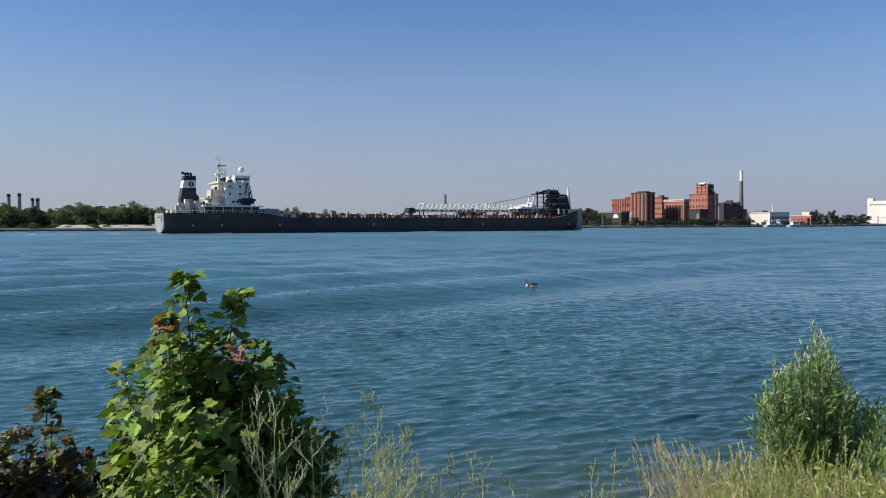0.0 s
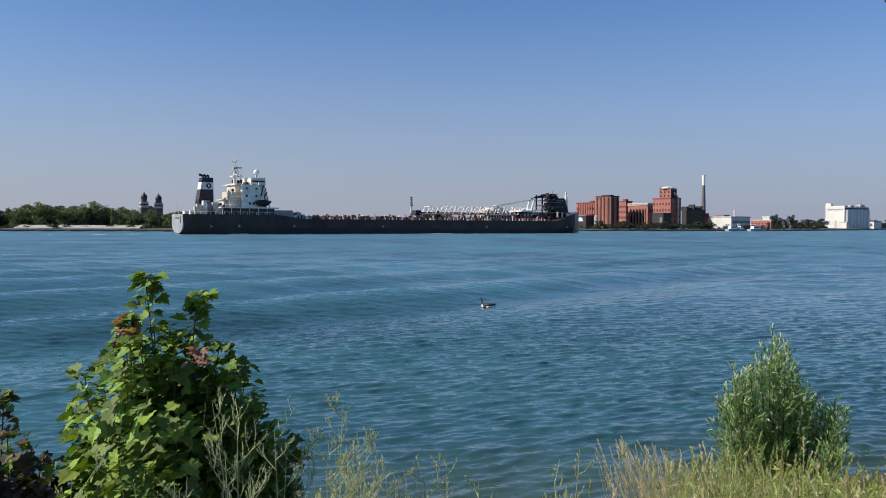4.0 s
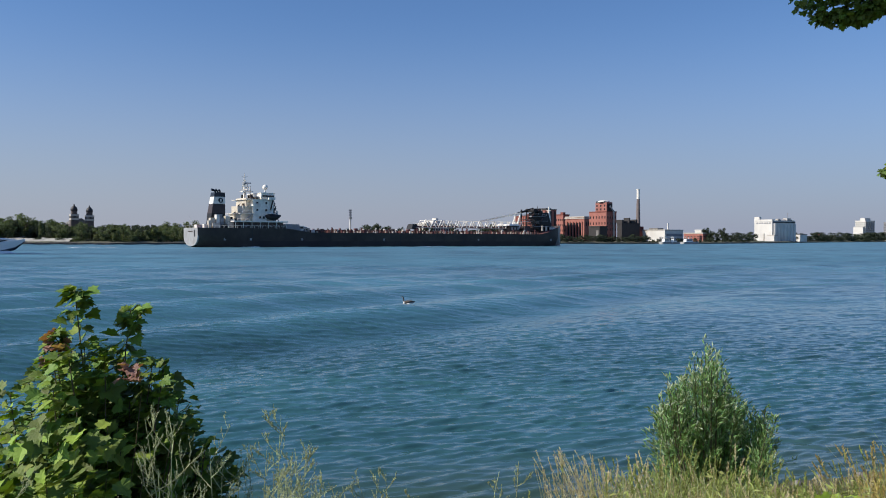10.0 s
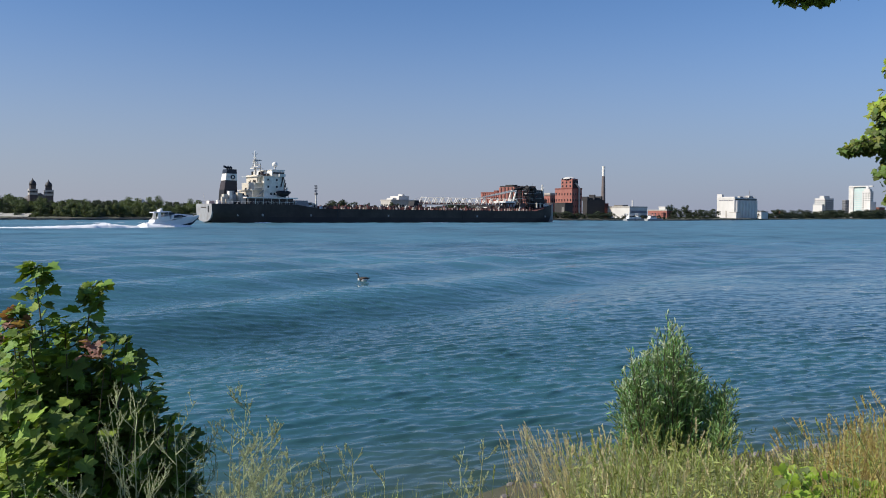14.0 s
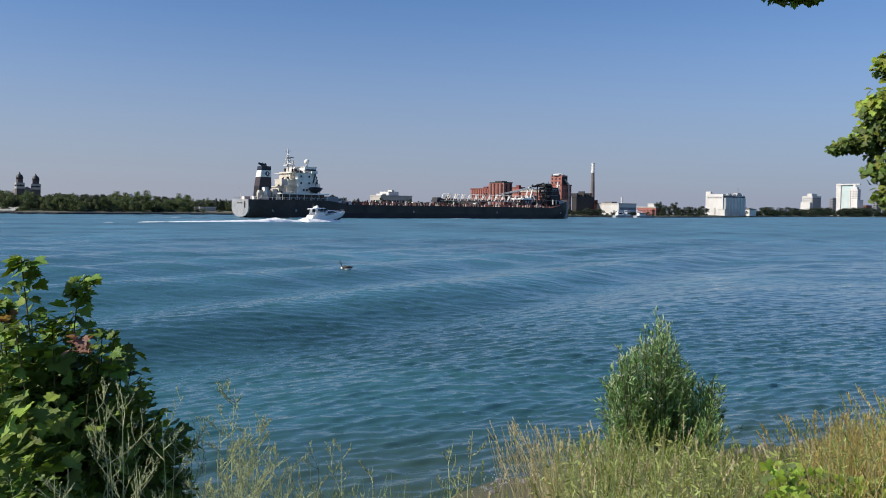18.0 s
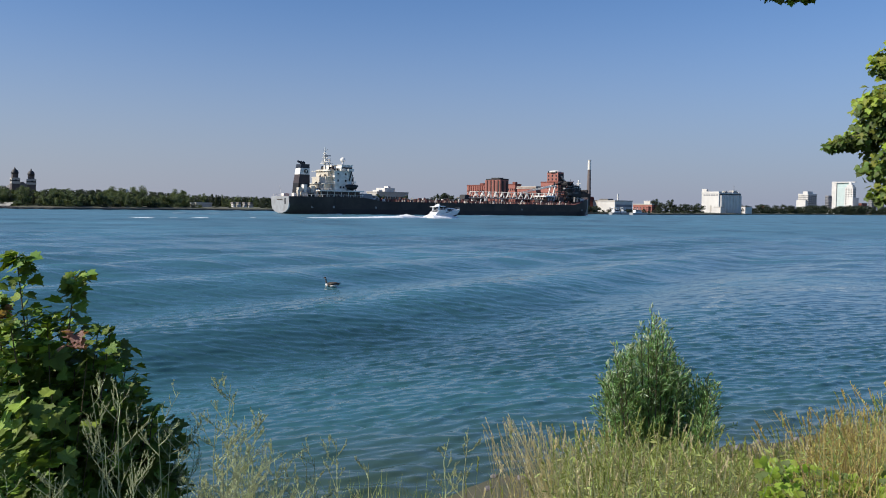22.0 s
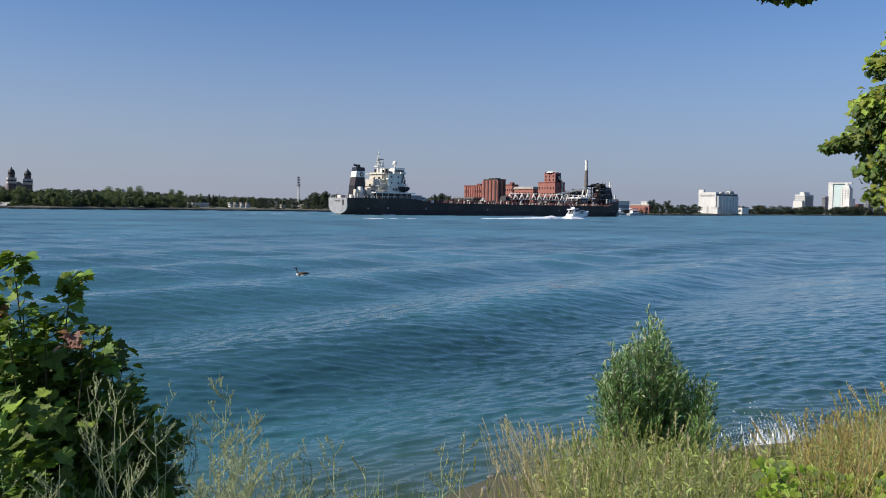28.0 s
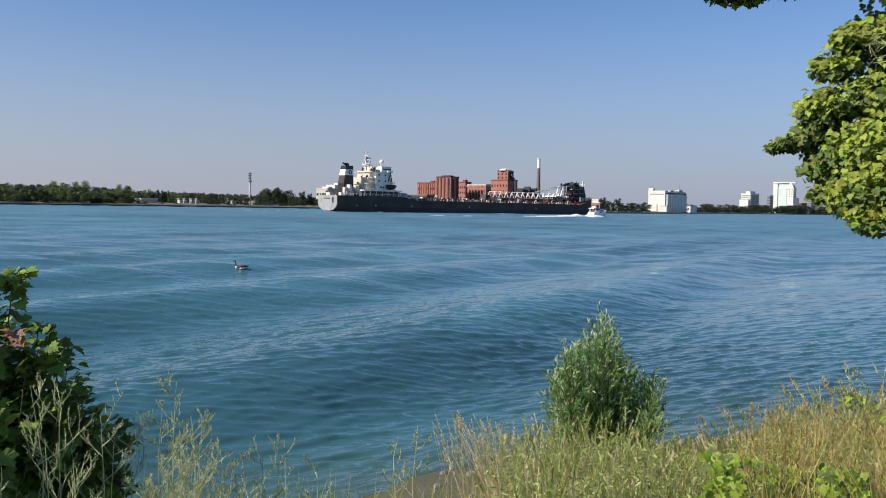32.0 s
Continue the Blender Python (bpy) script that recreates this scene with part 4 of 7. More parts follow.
def build_cruiser():
    boat = thing("motor_cruiser", "white motor cruiser with flybridge speeding along the river", "boat")
    xs = [0, 2, 4, 6, 8, 10, 12, 13.4, 14.6]

    def half(x, z):
        deck = np.interp(x, (0, 4, 9, 12, 14.6), (2.0, 2.2, 2.15, 1.5, 0.06))
        chine = np.interp(x, (0, 4, 9, 12, 14.0), (1.8, 1.9, 1.5, 0.6, 0.02))
        k = min(max((z + 0.2) / 2.0, 0), 1)
        return float(chine + (deck - chine) * k)

    def sheer(x):
        return float(np.interp(x, (0, 4, 7, 11, 14.6), (1.3, 1.5, 1.8, 2.25, 2.6)))

    def keel(x):
        return float(np.interp(x, (0, 9, 12, 14.6), (-0.5, -0.4, 0.2, 2.0)))

    def skin(lo, hi, out):
        g = Geo()
        for s in (-1, 1):
            rows = [[(x, s * (half(x, keel(x) + (sheer(x) - keel(x)) * k) + out), keel(x) + (sheer(x) - keel(x)) * k) for x in xs] for k in np.linspace(lo, hi, 6)]
            g.grid(rows if s < 0 else [r[::-1] for r in rows])
        return g
    part("hull", skin(0.0, 1.0, 0), M["gel"], boat, smooth=True)
    part("bottom_paint", skin(0.0, 0.3, 0.015), M["navy"], boat, "dark antifouled bottom", smooth=True)
    part("transom", Geo().box(-0.1, 0.1, -2.0, 2.0, -0.5, 1.3), M["gel"], boat)
    part("deck", Geo().grid([[(x, -half(x, 2), sheer(x)) for x in xs], [(x, half(x, 2), sheer(x)) for x in xs]]), M["gel"], boat)
    part("swim_platform", Geo().box(-1.3, 0, -1.8, 1.8, 0.25, 0.42), M["gel"], boat)
    # raised cabin trunk that slopes down to the foredeck, with long dark side windows
    g = Geo()
    prof = [(5.2, 1.75, 2.2), (5.9, 1.75, 3.15), (7.0, 1.7, 3.3), (9.0, 1.5, 3.12), (11.0, 1.1, 2.85), (12.6, 0.55, 2.6)]
    rows = [[(x, -w - 0.12, 2.0), (x, -w, 0.35 * 2.0 + 0.65 * z), (x, -w * 0.75, z), (x, w * 0.75, z), (x, w, 0.35 * 2.0 + 0.65 * z), (x, w + 0.12, 2.0)] for x, w, z in prof]
    g.grid(rows)
    g.add(rows[0], [(0, 1, 2, 3, 4, 5)])
    cabin = part("cabin", g, M["gel"], boat, "sloping white cabin trunk")
    for s in (-1, 1):
        w_ = [(6.0, s * 1.92, 2.2), (6.4, s * 1.80, 2.95), (8.0, s * 1.68, 2.92), (10.4, s * 1.36, 2.5), (8.6, s * 1.72, 2.2)]
        part("side_window", Geo().add([Vector(p) for p in w_] + [Vector(p) - Vector((0, s * 0.1, 0)) for p in w_], [(0, 1, 2, 3, 4), (9, 8, 7, 6, 5)] + [(k, (k + 1) % 5, 5 + (k + 1) % 5, 5 + k) for k in range(5)]), M["glass_dark"], cabin)
    part("windscreen", Geo().box(5.0, 7.0, -1.4, 1.4, 3.1, 3.75, (0.3, -1.3, 0.12, -0.12)), M["glass_dark"], cabin)
    fly = part("cockpit", Geo().box(0.4, 5.4, -1.85, 1.85, 1.2, 2.0, (0.2, 0, 0.08, -0.08)), M["gel"], boat)
    part("hardtop", Geo().box(0.5, 6.0, -1.6, 1.6, 3.78, 4.0, (0.3, -0.9, 0.1, -0.1)), M["gel"], fly)
    part("hardtop_arch", Geo().box(1.5, 2.6, -1.6, -1.45, 2.3, 4.06, (0.4, -0.1, 0, 0)).box(1.5, 2.6, 1.45, 1.6, 2.3, 4.06, (0.4, -0.1, 0, 0)), M["gel"], fly)
    # solid grey block stands in for the shade under the hardtop
    part("saloon_shade", Geo().box(3.6, 5.2, -1.3, 1.3, 2.0, 3.2), M["grey_tower"], fly, "grey block in place of the shade in the open saloon")
    part("cockpit_coaming", Geo().box(0.6, 5.0, -1.9, -1.75, 1.9, 2.7, (1.6, 0, 0, 0)).box(0.6, 5.0, 1.75, 1.9, 1.9, 2.7, (1.6, 0, 0, 0)), M["gel"], fly)
    part("flybridge_seat", Geo().box(2.6, 3.4, -1.0, 1.0, 4.0, 4.5, (0.2, 0, 0.1, -0.1)), M["gel"], fly)
    for y in (-1.4, 1.4):
        part("hardtop_post", Geo().tube([(4.6, y, 2.3), (4.9, y, 4.06)], 0.06, 5), M["gel"], fly)
    part("radar", Geo().lathe([(0.35, 4.5), (0.45, 4.62), (0.3, 4.85)], 10, (3.4, 0, 0)), M["gel"], fly)
    part("radar_arch", Geo().tube([(2.6, -1.2, 4.3), (3.2, -0.8, 4.55), (3.2, 0.8, 4.55), (2.6, 1.2, 4.3)], 0.09, 5), M["gel"], fly)
    part("antenna", Geo().tube([(3.0, 0.9, 4.3), (2.4, 0.9, 5.5)], 0.03, 4), M["gel"], fly)
    g = Geo()
    for s in (-1, 1):
        g.tube([(x, s * half(x, 2) * 0.95, sheer(x) + 0.55) for x in (7.5, 9.5, 11.5, 13.2, 14.5)], 0.03, 4)
        for x in (8, 10, 12, 13.6): g.tube([(x, s * half(x, 2) * 0.95, sheer(x)), (x, s * half(x, 2) * 0.95, sheer(x) + 0.55)], 0.025, 4)
    part("bow_rail", g, M["light_grey"], boat, "steel bow rail")
    return boat


cruiser = build_cruiser()
for ob in cruiser.children_recursive:      # a boat of sixteen metres
    if ob.parent == cruiser: ob.scale = (1.04, 1.04, 1.1)


def build_spray():
    g = foam_patch(16.5, 3.6, 0.62, 11, n=150, taper=-1.4, grain=1.0)
    ob = thing("bow_spray", "white spray thrown out along the cruiser's hull", "foam", kind="stuff", geo=g, material=M["foam"], smooth=True)
    drops, r = Geo(), random.Random(9)
    for _ in range(420):
        x = -r.uniform(2, 15)
        c = Vector((x, -r.uniform(1.6, 3.4), r.uniform(0.2, 0.5 - 0.05 * x)))
        d = r.uniform(0.03, 0.1)
        drops.add([c + Vector((-d, 0, 0)), c + Vector((d, 0, 0)), c + Vector((0, d, 0)), c + Vector((0, 0, d))], [(0, 1, 3), (1, 2, 3), (2, 0, 3), (0, 2, 1)])
    part("drops", drops, M["foam"], ob)
    g = foam_patch(52, 2.6, 0.7, 12, n=240, taper=0.7, grain=1.3, hump=((14.5, 4.5, 0.8), (24, 6, 0.2), (5, 4, -0.15)))
    tail = thing("cruiser_wake", "high white wake trailing behind the cruiser", "foam", kind="stuff", geo=g, material=M["foam"], smooth=True)
    far = thing("spent_wake", "long flat foam streak of the cruiser's wake", "foam", kind="stuff", geo=foam_patch(80, 1.6, 0.14, 13, n=300, taper=0.7, grain=1.2, gaps=0.56), material=M["foam"], smooth=True)
    return ob, tail, far


spray, wake, spent = build_spray()


# ---- the goose ----
def build_goose():
    goose = thing("goose", "brown goose with black neck swimming on the river", "bird")

    def body(pts, radii, mat_, name, n=10, label=""):
        return part(name, Geo().tube(pts, radii, n), mat_, goose, label, smooth=True)
    body([(-0.42, 0, 0.12), (-0.33, 0, 0.12), (-0.15, 0, 0.1), (0.08, 0, 0.09), (0.24, 0, 0.1), (0.31, 0, 0.12)], [0.02, 0.07, 0.14, 0.155, 0.11, 0.04], M["feather_brown"], "body", 12)
    body([(0.17, 0, 0.05), (0.27, 0, 0.10), (0.33, 0, 0.13)], [0.13, 0.1, 0.03], M["feather_white"], "breast", 10, "pale breast")
    for s in (-1, 1):
        body([(0.14, s * 0.12, 0.14), (-0.05, s * 0.15, 0.16), (-0.25, s * 0.1, 0.17), (-0.4, s * 0.03, 0.17)], [0.03, 0.075, 0.06, 0.01], M["feather_brown"], "wing", 8)
        body([(0.1, s * 0.13, 0.03), (-0.15, s * 0.14, 0.05), (-0.36, s * 0.06, 0.09)], [0.03, 0.06, 0.02], M["feather_white"], "flank", 8, "white flank")
    body([(-0.36, 0, 0.15), (-0.5, 0, 0.19)], [0.05, 0.015], M["feather_black"], "tail", 7)
    body([(0.24, 0, 0.14), (0.3, 0, 0.25), (0.31, 0, 0.38), (0.33, 0, 0.45)], [0.065, 0.042, 0.036, 0.04], M["feather_black"], "neck", 9, "long black neck")
    body([(0.3, 0, 0.46), (0.345, 0, 0.48), (0.4, 0, 0.47), (0.43, 0, 0.46)], [0.025, 0.05, 0.04, 0.02], M["feather_black"], "head", 9)
    body([(0.42, 0, 0.46), (0.49, 0, 0.45)], [0.022, 0.008], M["feather_black"], "bill", 6)
    for s in (-1, 1):
        body([(0.35, s * 0.035, 0.445), (0.35, s * 0.05, 0.455)], [0.025, 0.012], M["feather_white"], "cheek_patch", 7, "white cheek patch")
    return goose


goose = build_goose()


def build_insect():
    """A small dark flying beetle."""
    fly = thing("insect", "small dark insect in flight over the water", "insect")
    part("body", Geo().tube([(-0.008, 0, 0), (-0.003, 0, 0), (0.003, 0, 0.0005), (0.006, 0, 0.001)], [0.0008, 0.003, 0.0028, 0.001], 8), M["feather_black"], fly, smooth=True)
    part("head", Geo().tube([(0.006, 0, 0.001), (0.0085, 0, 0.001)], [0.002, 0.0008], 7), M["feather_black"], fly)
    for s in (-1, 1):
        part("wing", Geo().add([(0.003, s * 0.002, 0.002), (0.001, s * 0.011, 0.005), (-0.005, s * 0.012, 0.005), (-0.004, s * 0.002, 0.002), (0.001, s * 0.011, 0.0054), (-0.005, s * 0.012, 0.0054)], [(0, 1, 2, 3), (0, 4, 5, 3)]), M["feather_brown"], fly)
    return fly


insect = build_insect()


# ---- far bank: buildings ----
U, V = at(61, 1), at(151, 1)      # along the far bank, and out over the river


def corner(a0, am, a1, r):
    """A building whose near corner stands at the angle am and distance r, and whose two seen walls end at a0 and a1.
    Gives the pose (x along the bank, y away from the river) and both lengths."""
    P = at(am, r)

    def length(d, a):
        q = at(a, 1)
        return -(P.x * q.y - P.y * q.x) / (d.x * q.y - d.y * q.x)
    wl, wr = length(-V, a0), length(U, a1)
    return Matrix.Translation((P.x, P.y, 0)) @ pose(0, 0, 0, 0, 0, 90 - 61), wl, wr


def top_at(el, r):
    return 3.5 + r * math.tan(radians(el - 0.06))


def add_windows(parent, wl, wr, z0, z1, nz, nl, nr, material, frac=0.5, zf=0.55):
    """Recessed-looking window panes with a sill, on the wall along the bank and on the end wall."""
    for i in range(nz):
        zc = z0 + (z1 - z0) * (i + 0.5) / nz
        hz = (z1 - z0) / nz * zf / 2
        for k in range(nr):
            xc = wr * (k + 0.5) / nr
            hw = wr / nr * frac / 2
            w = part("window", Geo().box(xc - hw, xc + hw, -0.12, 0.3, zc - hz, zc + hz), material, parent)
        for k in range(nl):
            yc = wl * (k + 0.5) / nl
            hw = wl / nl * frac / 2
            part("window", Geo().box(-0.12, 0.3, yc - hw, yc + hw, zc - hz, zc + hz), material, parent)


def building(name, label, a0, am, a1, r, el, wall, roof="roof", win=None, z0=0.8, category="building", parapet=1.0):
    m, wl, wr = corner(a0, am, a1, r)
    h = top_at(el, r)
    b = thing(name, label, category, m)
    part("wall", Geo().box(0, wr, 0, wl, z0, h), M[wall], b)
    part("roof", Geo().box(-0.3, wr + 0.3, -0.3, wl + 0.3, h, h + parapet), M[roof], b)
    if win: add_windows(b, wl, wr, z0 + 3, h - 2, *win[:3], M["glass_dark"], *win[3:])
    return b, wl, wr, h


# red brick distillery: long low block, ribbed tower block, columned house, tall stepped tower
b, wl, wr, h = building("brick_warehouse", "long red brick warehouse block with a flat roof", 11.26, 12.45, 12.95, 830, 1.56, "brick", "brick_dark", (3, 7, 3, 0.35, 0.4))
for k in range(8):
    part("pilaster", Geo().box(-0.5, 0.2, wl * k / 8 - 0.6, wl * k / 8 + 0.6, 1.5, h), M["brick_dark"], b)
part("roof_hut", Geo().box(3, 8, wl * 0.2, wl * 0.4, h, h + 2.6), M["brick_dark"], b)
b, wl, wr, h = building("brick_tower_block", "ribbed red brick tower block with dark vertical bands", 12.56, 13.5, 14.05, 790, 1.98, "brick", "shed_dark", None)
for k in range(4):
    part("dark_band", Geo().box(-0.35, 0.3, wl * (k + 0.5) / 4 - 1.1, wl * (k + 0.5) / 4 + 1.1, 3, h - 1), M["shed_dark"], b)
    part("round_bay", Geo().tube([(0.2, wl * (k + 1) / 4 - 0.6, 1.5), (0.2, wl * (k + 1) / 4 - 0.6, h - 0.4)], 1.9, 10), M["brick"], b)
for k in range(2):
    part("dark_band", Geo().box(wr * (k + 0.6) / 2 - 0.9, wr * (k + 0.6) / 2 + 0.9, -0.35, 0.3, 3, h - 1), M["shed_dark"], b)
part("penthouse", Geo().box(2, wr - 2, wl * 0.25, wl * 0.75, h, h + 2), M["shed_dark"], b)
b, wl, wr, h = building("brick_link", "red brick link building behind the columned house", 14.0, 14.5, 14.9, 850, 1.64, "brick", "brick_dark", (4, 4, 2, 0.4, 0.4))
part("roof_hut", Geo().box(1, 4, 1, 5, h, h + 3.0), M["brick_dark"], b)
b, wl, wr, h = building("columned_house", "red brick house with tall pale columns and windows", 14.64, 15.9, 16.22, 800, 1.5, "brick", "concrete", None)
for k in range(6):
    y = wl * (k + 0.7) / 6.5
    part("column", Geo().box(-0.9, 0.1, y - 0.45, y + 0.45, 3.5, h - 4), M["brick"], b)
    if k < 5: part("tall_window", Geo().box(-0.15, 0.3, y + 0.8, y + wl / 6.5 - 0.8, 5, h - 5), M["glass_dark"], b)
for i in range(2):
    part("window", Geo().box(2 + i * 3, 3.4 + i * 3, -0.15, 0.3, h - 8, h - 4), M["glass_dark"], b)
part("cornice", Geo().box(-0.8, wr + 0.5, -0.6, wl + 0.5, h - 1.2, h - 0.4), M["concrete"], b)
b, wl, wr, h = building("brick_tower", "tall stepped red brick tower with small windows", 16.22, 17.35, 18.0, 850, 1.84, "brick", "brick_dark", (4, 6, 4, 0.3, 0.4))
top = top_at(2.52, 850)
part("upper_wall", Geo().box(0.6, wr * 0.62, 0.5, wl * 0.66, h, top), M["brick"], b)
part("tower_cap", Geo().lathe([(wl * 0.27, top), (wl * 0.25, top + 0.9), (wl * 0.17, top + 1.8), (0.5, top + 2.3)], 14, (wr * 0.31, wl * 0.34, 0)), M["white_wall"], b, "low white dome on the roof")
for i in range(3):
    for k in range(3):
        y = 0.5 + wl * 0.66 * (k + 0.5) / 3
        part("window", Geo().box(0.45, 0.9, y - 0.8, y + 0.8, h + 2 + i * 3.6, h + 4 + i * 3.6), M["glass_dark"], b)
# dark sheet that paints the shade on the upper right wall
part("dark_stair", Geo().box(wr * 0.12, wr * 0.6, 0.2, 0.6, h - 1, top - 1.5), M["shed_dark"], b)
part("conveyor_gallery", Geo().tube([(wr * 0.3, -0.2, top - 4), (wr * 0.62, -1.5, h + 1), (wr * 0.62, -1.5, 6)], 0.9, 6), M["concrete"], b, "pale sloping conveyor gallery")
b, wl, wr, h = building("low_works", "dark low works building between tower and chimney", 18.05, 18.35, 19.5, 800, 1.05, "shed_dark", "shed_dark", None)
for x, w_, hh in ((0.1, 0.1, 3.0), (0.26, 0.16, 1.8), (0.5, 0.06, 5.0), (0.62, 0.2, 2.2), (0.88, 0.08, 3.6)):
    part("roof_unit", Geo().box(wr * x, wr * (x + w_), 2, 9, h + 1, h + 1 + hh), M["shed_dark"], b)
b, wl, wr, h = building("loading_shed", "low shed with a pale concrete wall", 16.2, 16.9, 17.4, 780, 0.85, "shed_dark", "shed_dark", None)
part("loading_bay", Geo().box(-0.3, 0.3, 1, wl * 0.3, 2, h - 3), M["roof"], b)
b, wl, wr, h = building("low_sheds", "low dark sheds before the warehouse", 10.6, 11.9, 13.0, 800, 0.72, "shed_dark", "roof", None)
part("pale_gable", Geo().box(-0.4, 0.2, wl * 0.12, wl * 0.4, h - 5, h - 1.5, (0, 0, 2, -2)), M["white_wall"], b, "white gable end")
part("silver_tank", Geo().lathe([(2.2, 1), (2.2, 12), (1.2, 13.4)], 12, (wr * 0.4, -5, 0)), M["light_grey"], b)
# chimney
P = at(19.4, 830)
ch = thing("chimney", "tall slim brick chimney with a white painted top", "chimney", Matrix.Translation((P.x, P.y, 1.5)))
zt = top_at(3.34, 830) - 1.5
part("shaft", Geo().lathe([(2.4, 0), (1.9, zt * 0.5), (1.5, zt * 0.81)], 14), M["chimney_grey"], ch)
part("white_top", Geo().lathe([(1.52, zt * 0.81), (1.45, zt - 0.6), (1.75, zt - 0.5), (1.75, zt)], 14), M["white"], ch, "white painted upper section")
part("plinth", Geo().box(-4, 4, -4, 4, -0.5, 14), M["brick_dark"], ch)
# white and cream works to the right of the chimney
b, wl, wr, h = building("white_works", "low white works hall with pale walls", 20.0, 21.12, 22.25, 800, 0.62, "white_wall", "concrete", None)
part("shutter", Geo().box(-0.3, 0.2, wl * 0.1, wl * 0.3, 1.5, h * 0.5), M["grey_tower"], b)
part("side_band", Geo().box(2, wr - 1, -0.3, 0.2, h * 0.55, h * 0.75), M["grey_tower"], b)
part("loading_dock", Geo().box(0, wr, -5, -0.1, 1, 4.2), M["shed_dark"], b)
part("clerestory", Geo().box(-0.2, wr * 0.3, wl * 0.4, wl * 0.9, h, h + 2.4), M["roof"], b)
part("vent_pipe", Geo().tube([(wr * 0.35, 4, h), (wr * 0.35, 4, h + 7)], 0.7, 8), M["white_wall"], b)
building("cream_shed", "small cream shed with dark roof", 19.7, 20.0, 20.3, 815, 0.62, "concrete", "roof", None)
b, wl, wr, h = building("brick_office", "low red brick office with a pale roof", 22.3, 23.5, 24.0, 860, 0.42, "brick", "concrete", (2, 6, 3, 0.4, 0.4))
building("white_hut", "white flat-roofed hut by the trees", 23.0, 23.4, 23.9, 900, 0.62, "white_wall", "white_wall", None)
# grain elevator
b, wl, wr, h = building("grain_elevator", "white concrete grain elevator with a row of silos", 26.62, 27.68, 29.0, 1120, 1.2, "white_wall", "white_wall", None)
for k in range(7):
    part("silo", Geo().tube([(wr * (k + 0.7) / 7.2, 0.3, 1.5), (wr * (k + 0.7) / 7.2, 0.3, h - 2.2)], wr / 15, 10), M["white_wall"], b)
part("gallery_windows", Geo().box(1, wr, -0.4, 0.2, h - 1.4, h - 0.2), M["shed_dark"], b)
part("head_house", Geo().box(-0.2, wr * 0.12, 0, wl, h, top_at(1.33, 1120)), M["white_wall"], b)
part("head_turret", Geo().box(0, 4, wl - 7, wl, top_at(1.33, 1120), top_at(1.5, 1120)), M["white_wall"], b)
part("roof_gear", Geo().box(wr * 0.72, wr * 0.86, 2, 8, h, h + 4.5, (0, 1.2, 0, 0)), M["concrete"], b)
for k in range(6):
    part("sign_bar", Geo().box(-0.35, 0.1, 2 + k * (wl - 4) / 6, 2 + (k + 0.7) * (wl - 4) / 6, h - 2.6, h - 1.2), M["grey_tower"], b, "grey lettering as a bar")
rg = random.Random(41)
for k in range(15):
    x = wr * (k + 0.5) / 15
    part("roof_box", Geo().box(x, x + rg.uniform(0.8, 2.4), 2, 5, h + 1, h + 1 + rg.uniform(0.8, 2.6)), M[rg.choice(("white_wall", "concrete", "grey_tower"))], b)
part("roof_mast", Geo().tube([(wr * 0.8, 4, h + 4), (wr * 0.8, 4, h + 11)], 0.3, 5), M["grey_tower"], b)
part("side_stair", Geo().box(-0.4, 0.1, wl * 0.42, wl * 0.5, 2, h * 0.42), M["concrete"], b)
building("elevator_annex", "low white annex beside the grain elevator", 27.4, 27.8, 28.0, 1100, 0.3, "white_wall", "concrete", None)
building("elevator_shed", "low white shed at the foot of the silos", 29.0, 29.3, 29.7, 1200, 0.35, "white_wall", "roof", None)
# downtown
b, wl, wr, h = building("white_apartments", "white apartment block with stepped roof", 32.38, 32.95, 33.45, 2300, 1.2, "white_wall", "white_wall", (9, 5, 5, 0.62, 0.5))
for k in range(4):
    part("balcony_slot", Geo().box(wr * (0.12 + 0.22 * k), wr * (0.2 + 0.22 * k), -0.6, 0.2, 8, h - 3), M["grey_tower"], b)
part("penthouse", Geo().box(4, wr * 0.7, 4, wl * 0.6, h, h + 7), M["white_wall"], b)
part("lower_wing", Geo().box(-8, 0, 2, wl, 1, h * 0.7), M["white_wall"], b)
building("grey_office", "plain grey office tower", 33.92, 34.1, 34.3, 2500, 1.1, "grey_tower", "grey_tower", (10, 3, 3, 0.6, 0.5))
b, wl, wr, h = building("hotel_tower", "tall white and green glass hotel tower", 34.3, 35.3, 35.36, 2700, 1.88, "green_glass", "green_glass", None)
part("white_fin", Geo().box(-3.5, 3, wl * 0.74, wl * 1.0, 2, h + 5), M["white_wall"], b, "white end fin")
part("roof_bar", Geo().box(-5, 2, -wl * 0.3, wl * 0.98, h + 1.2, h + 4.4), M["white_wall"], b, "white roof bar that juts out")
part("glass_front", Geo().box(-0.6, 0.4, wl * 0.05, wl * 0.72, 6, h - 5), M["green_glass"], b, "pale green glass curtain wall")
for k in range(12):
    part("floor_line", Geo().box(-0.9, -0.5, wl * 0.05, wl * 0.72, 10 + (h - 18) * k / 12, 11.2 + (h - 18) * k / 12), M["white_wall"], b)
b, wl, wr, h = building("white_tower", "white tower with a rounded stepped top", 35.0, 35.45, 35.62, 2500, 1.62, "white_wall", "white_wall", (14, 3, 3, 0.4, 0.45))
part("crown_block", Geo().box(wr * 0.15, wr * 0.85, wl * 0.15, wl * 0.85, h, h + 7), M["white_wall"], b)
part("crown_top", Geo().lathe([(wl * 0.26, h + 7), (wl * 0.2, h + 12), (1.0, h + 16)], 12, (wr * 0.5, wl * 0.5, 0)), M["white_wall"], b)
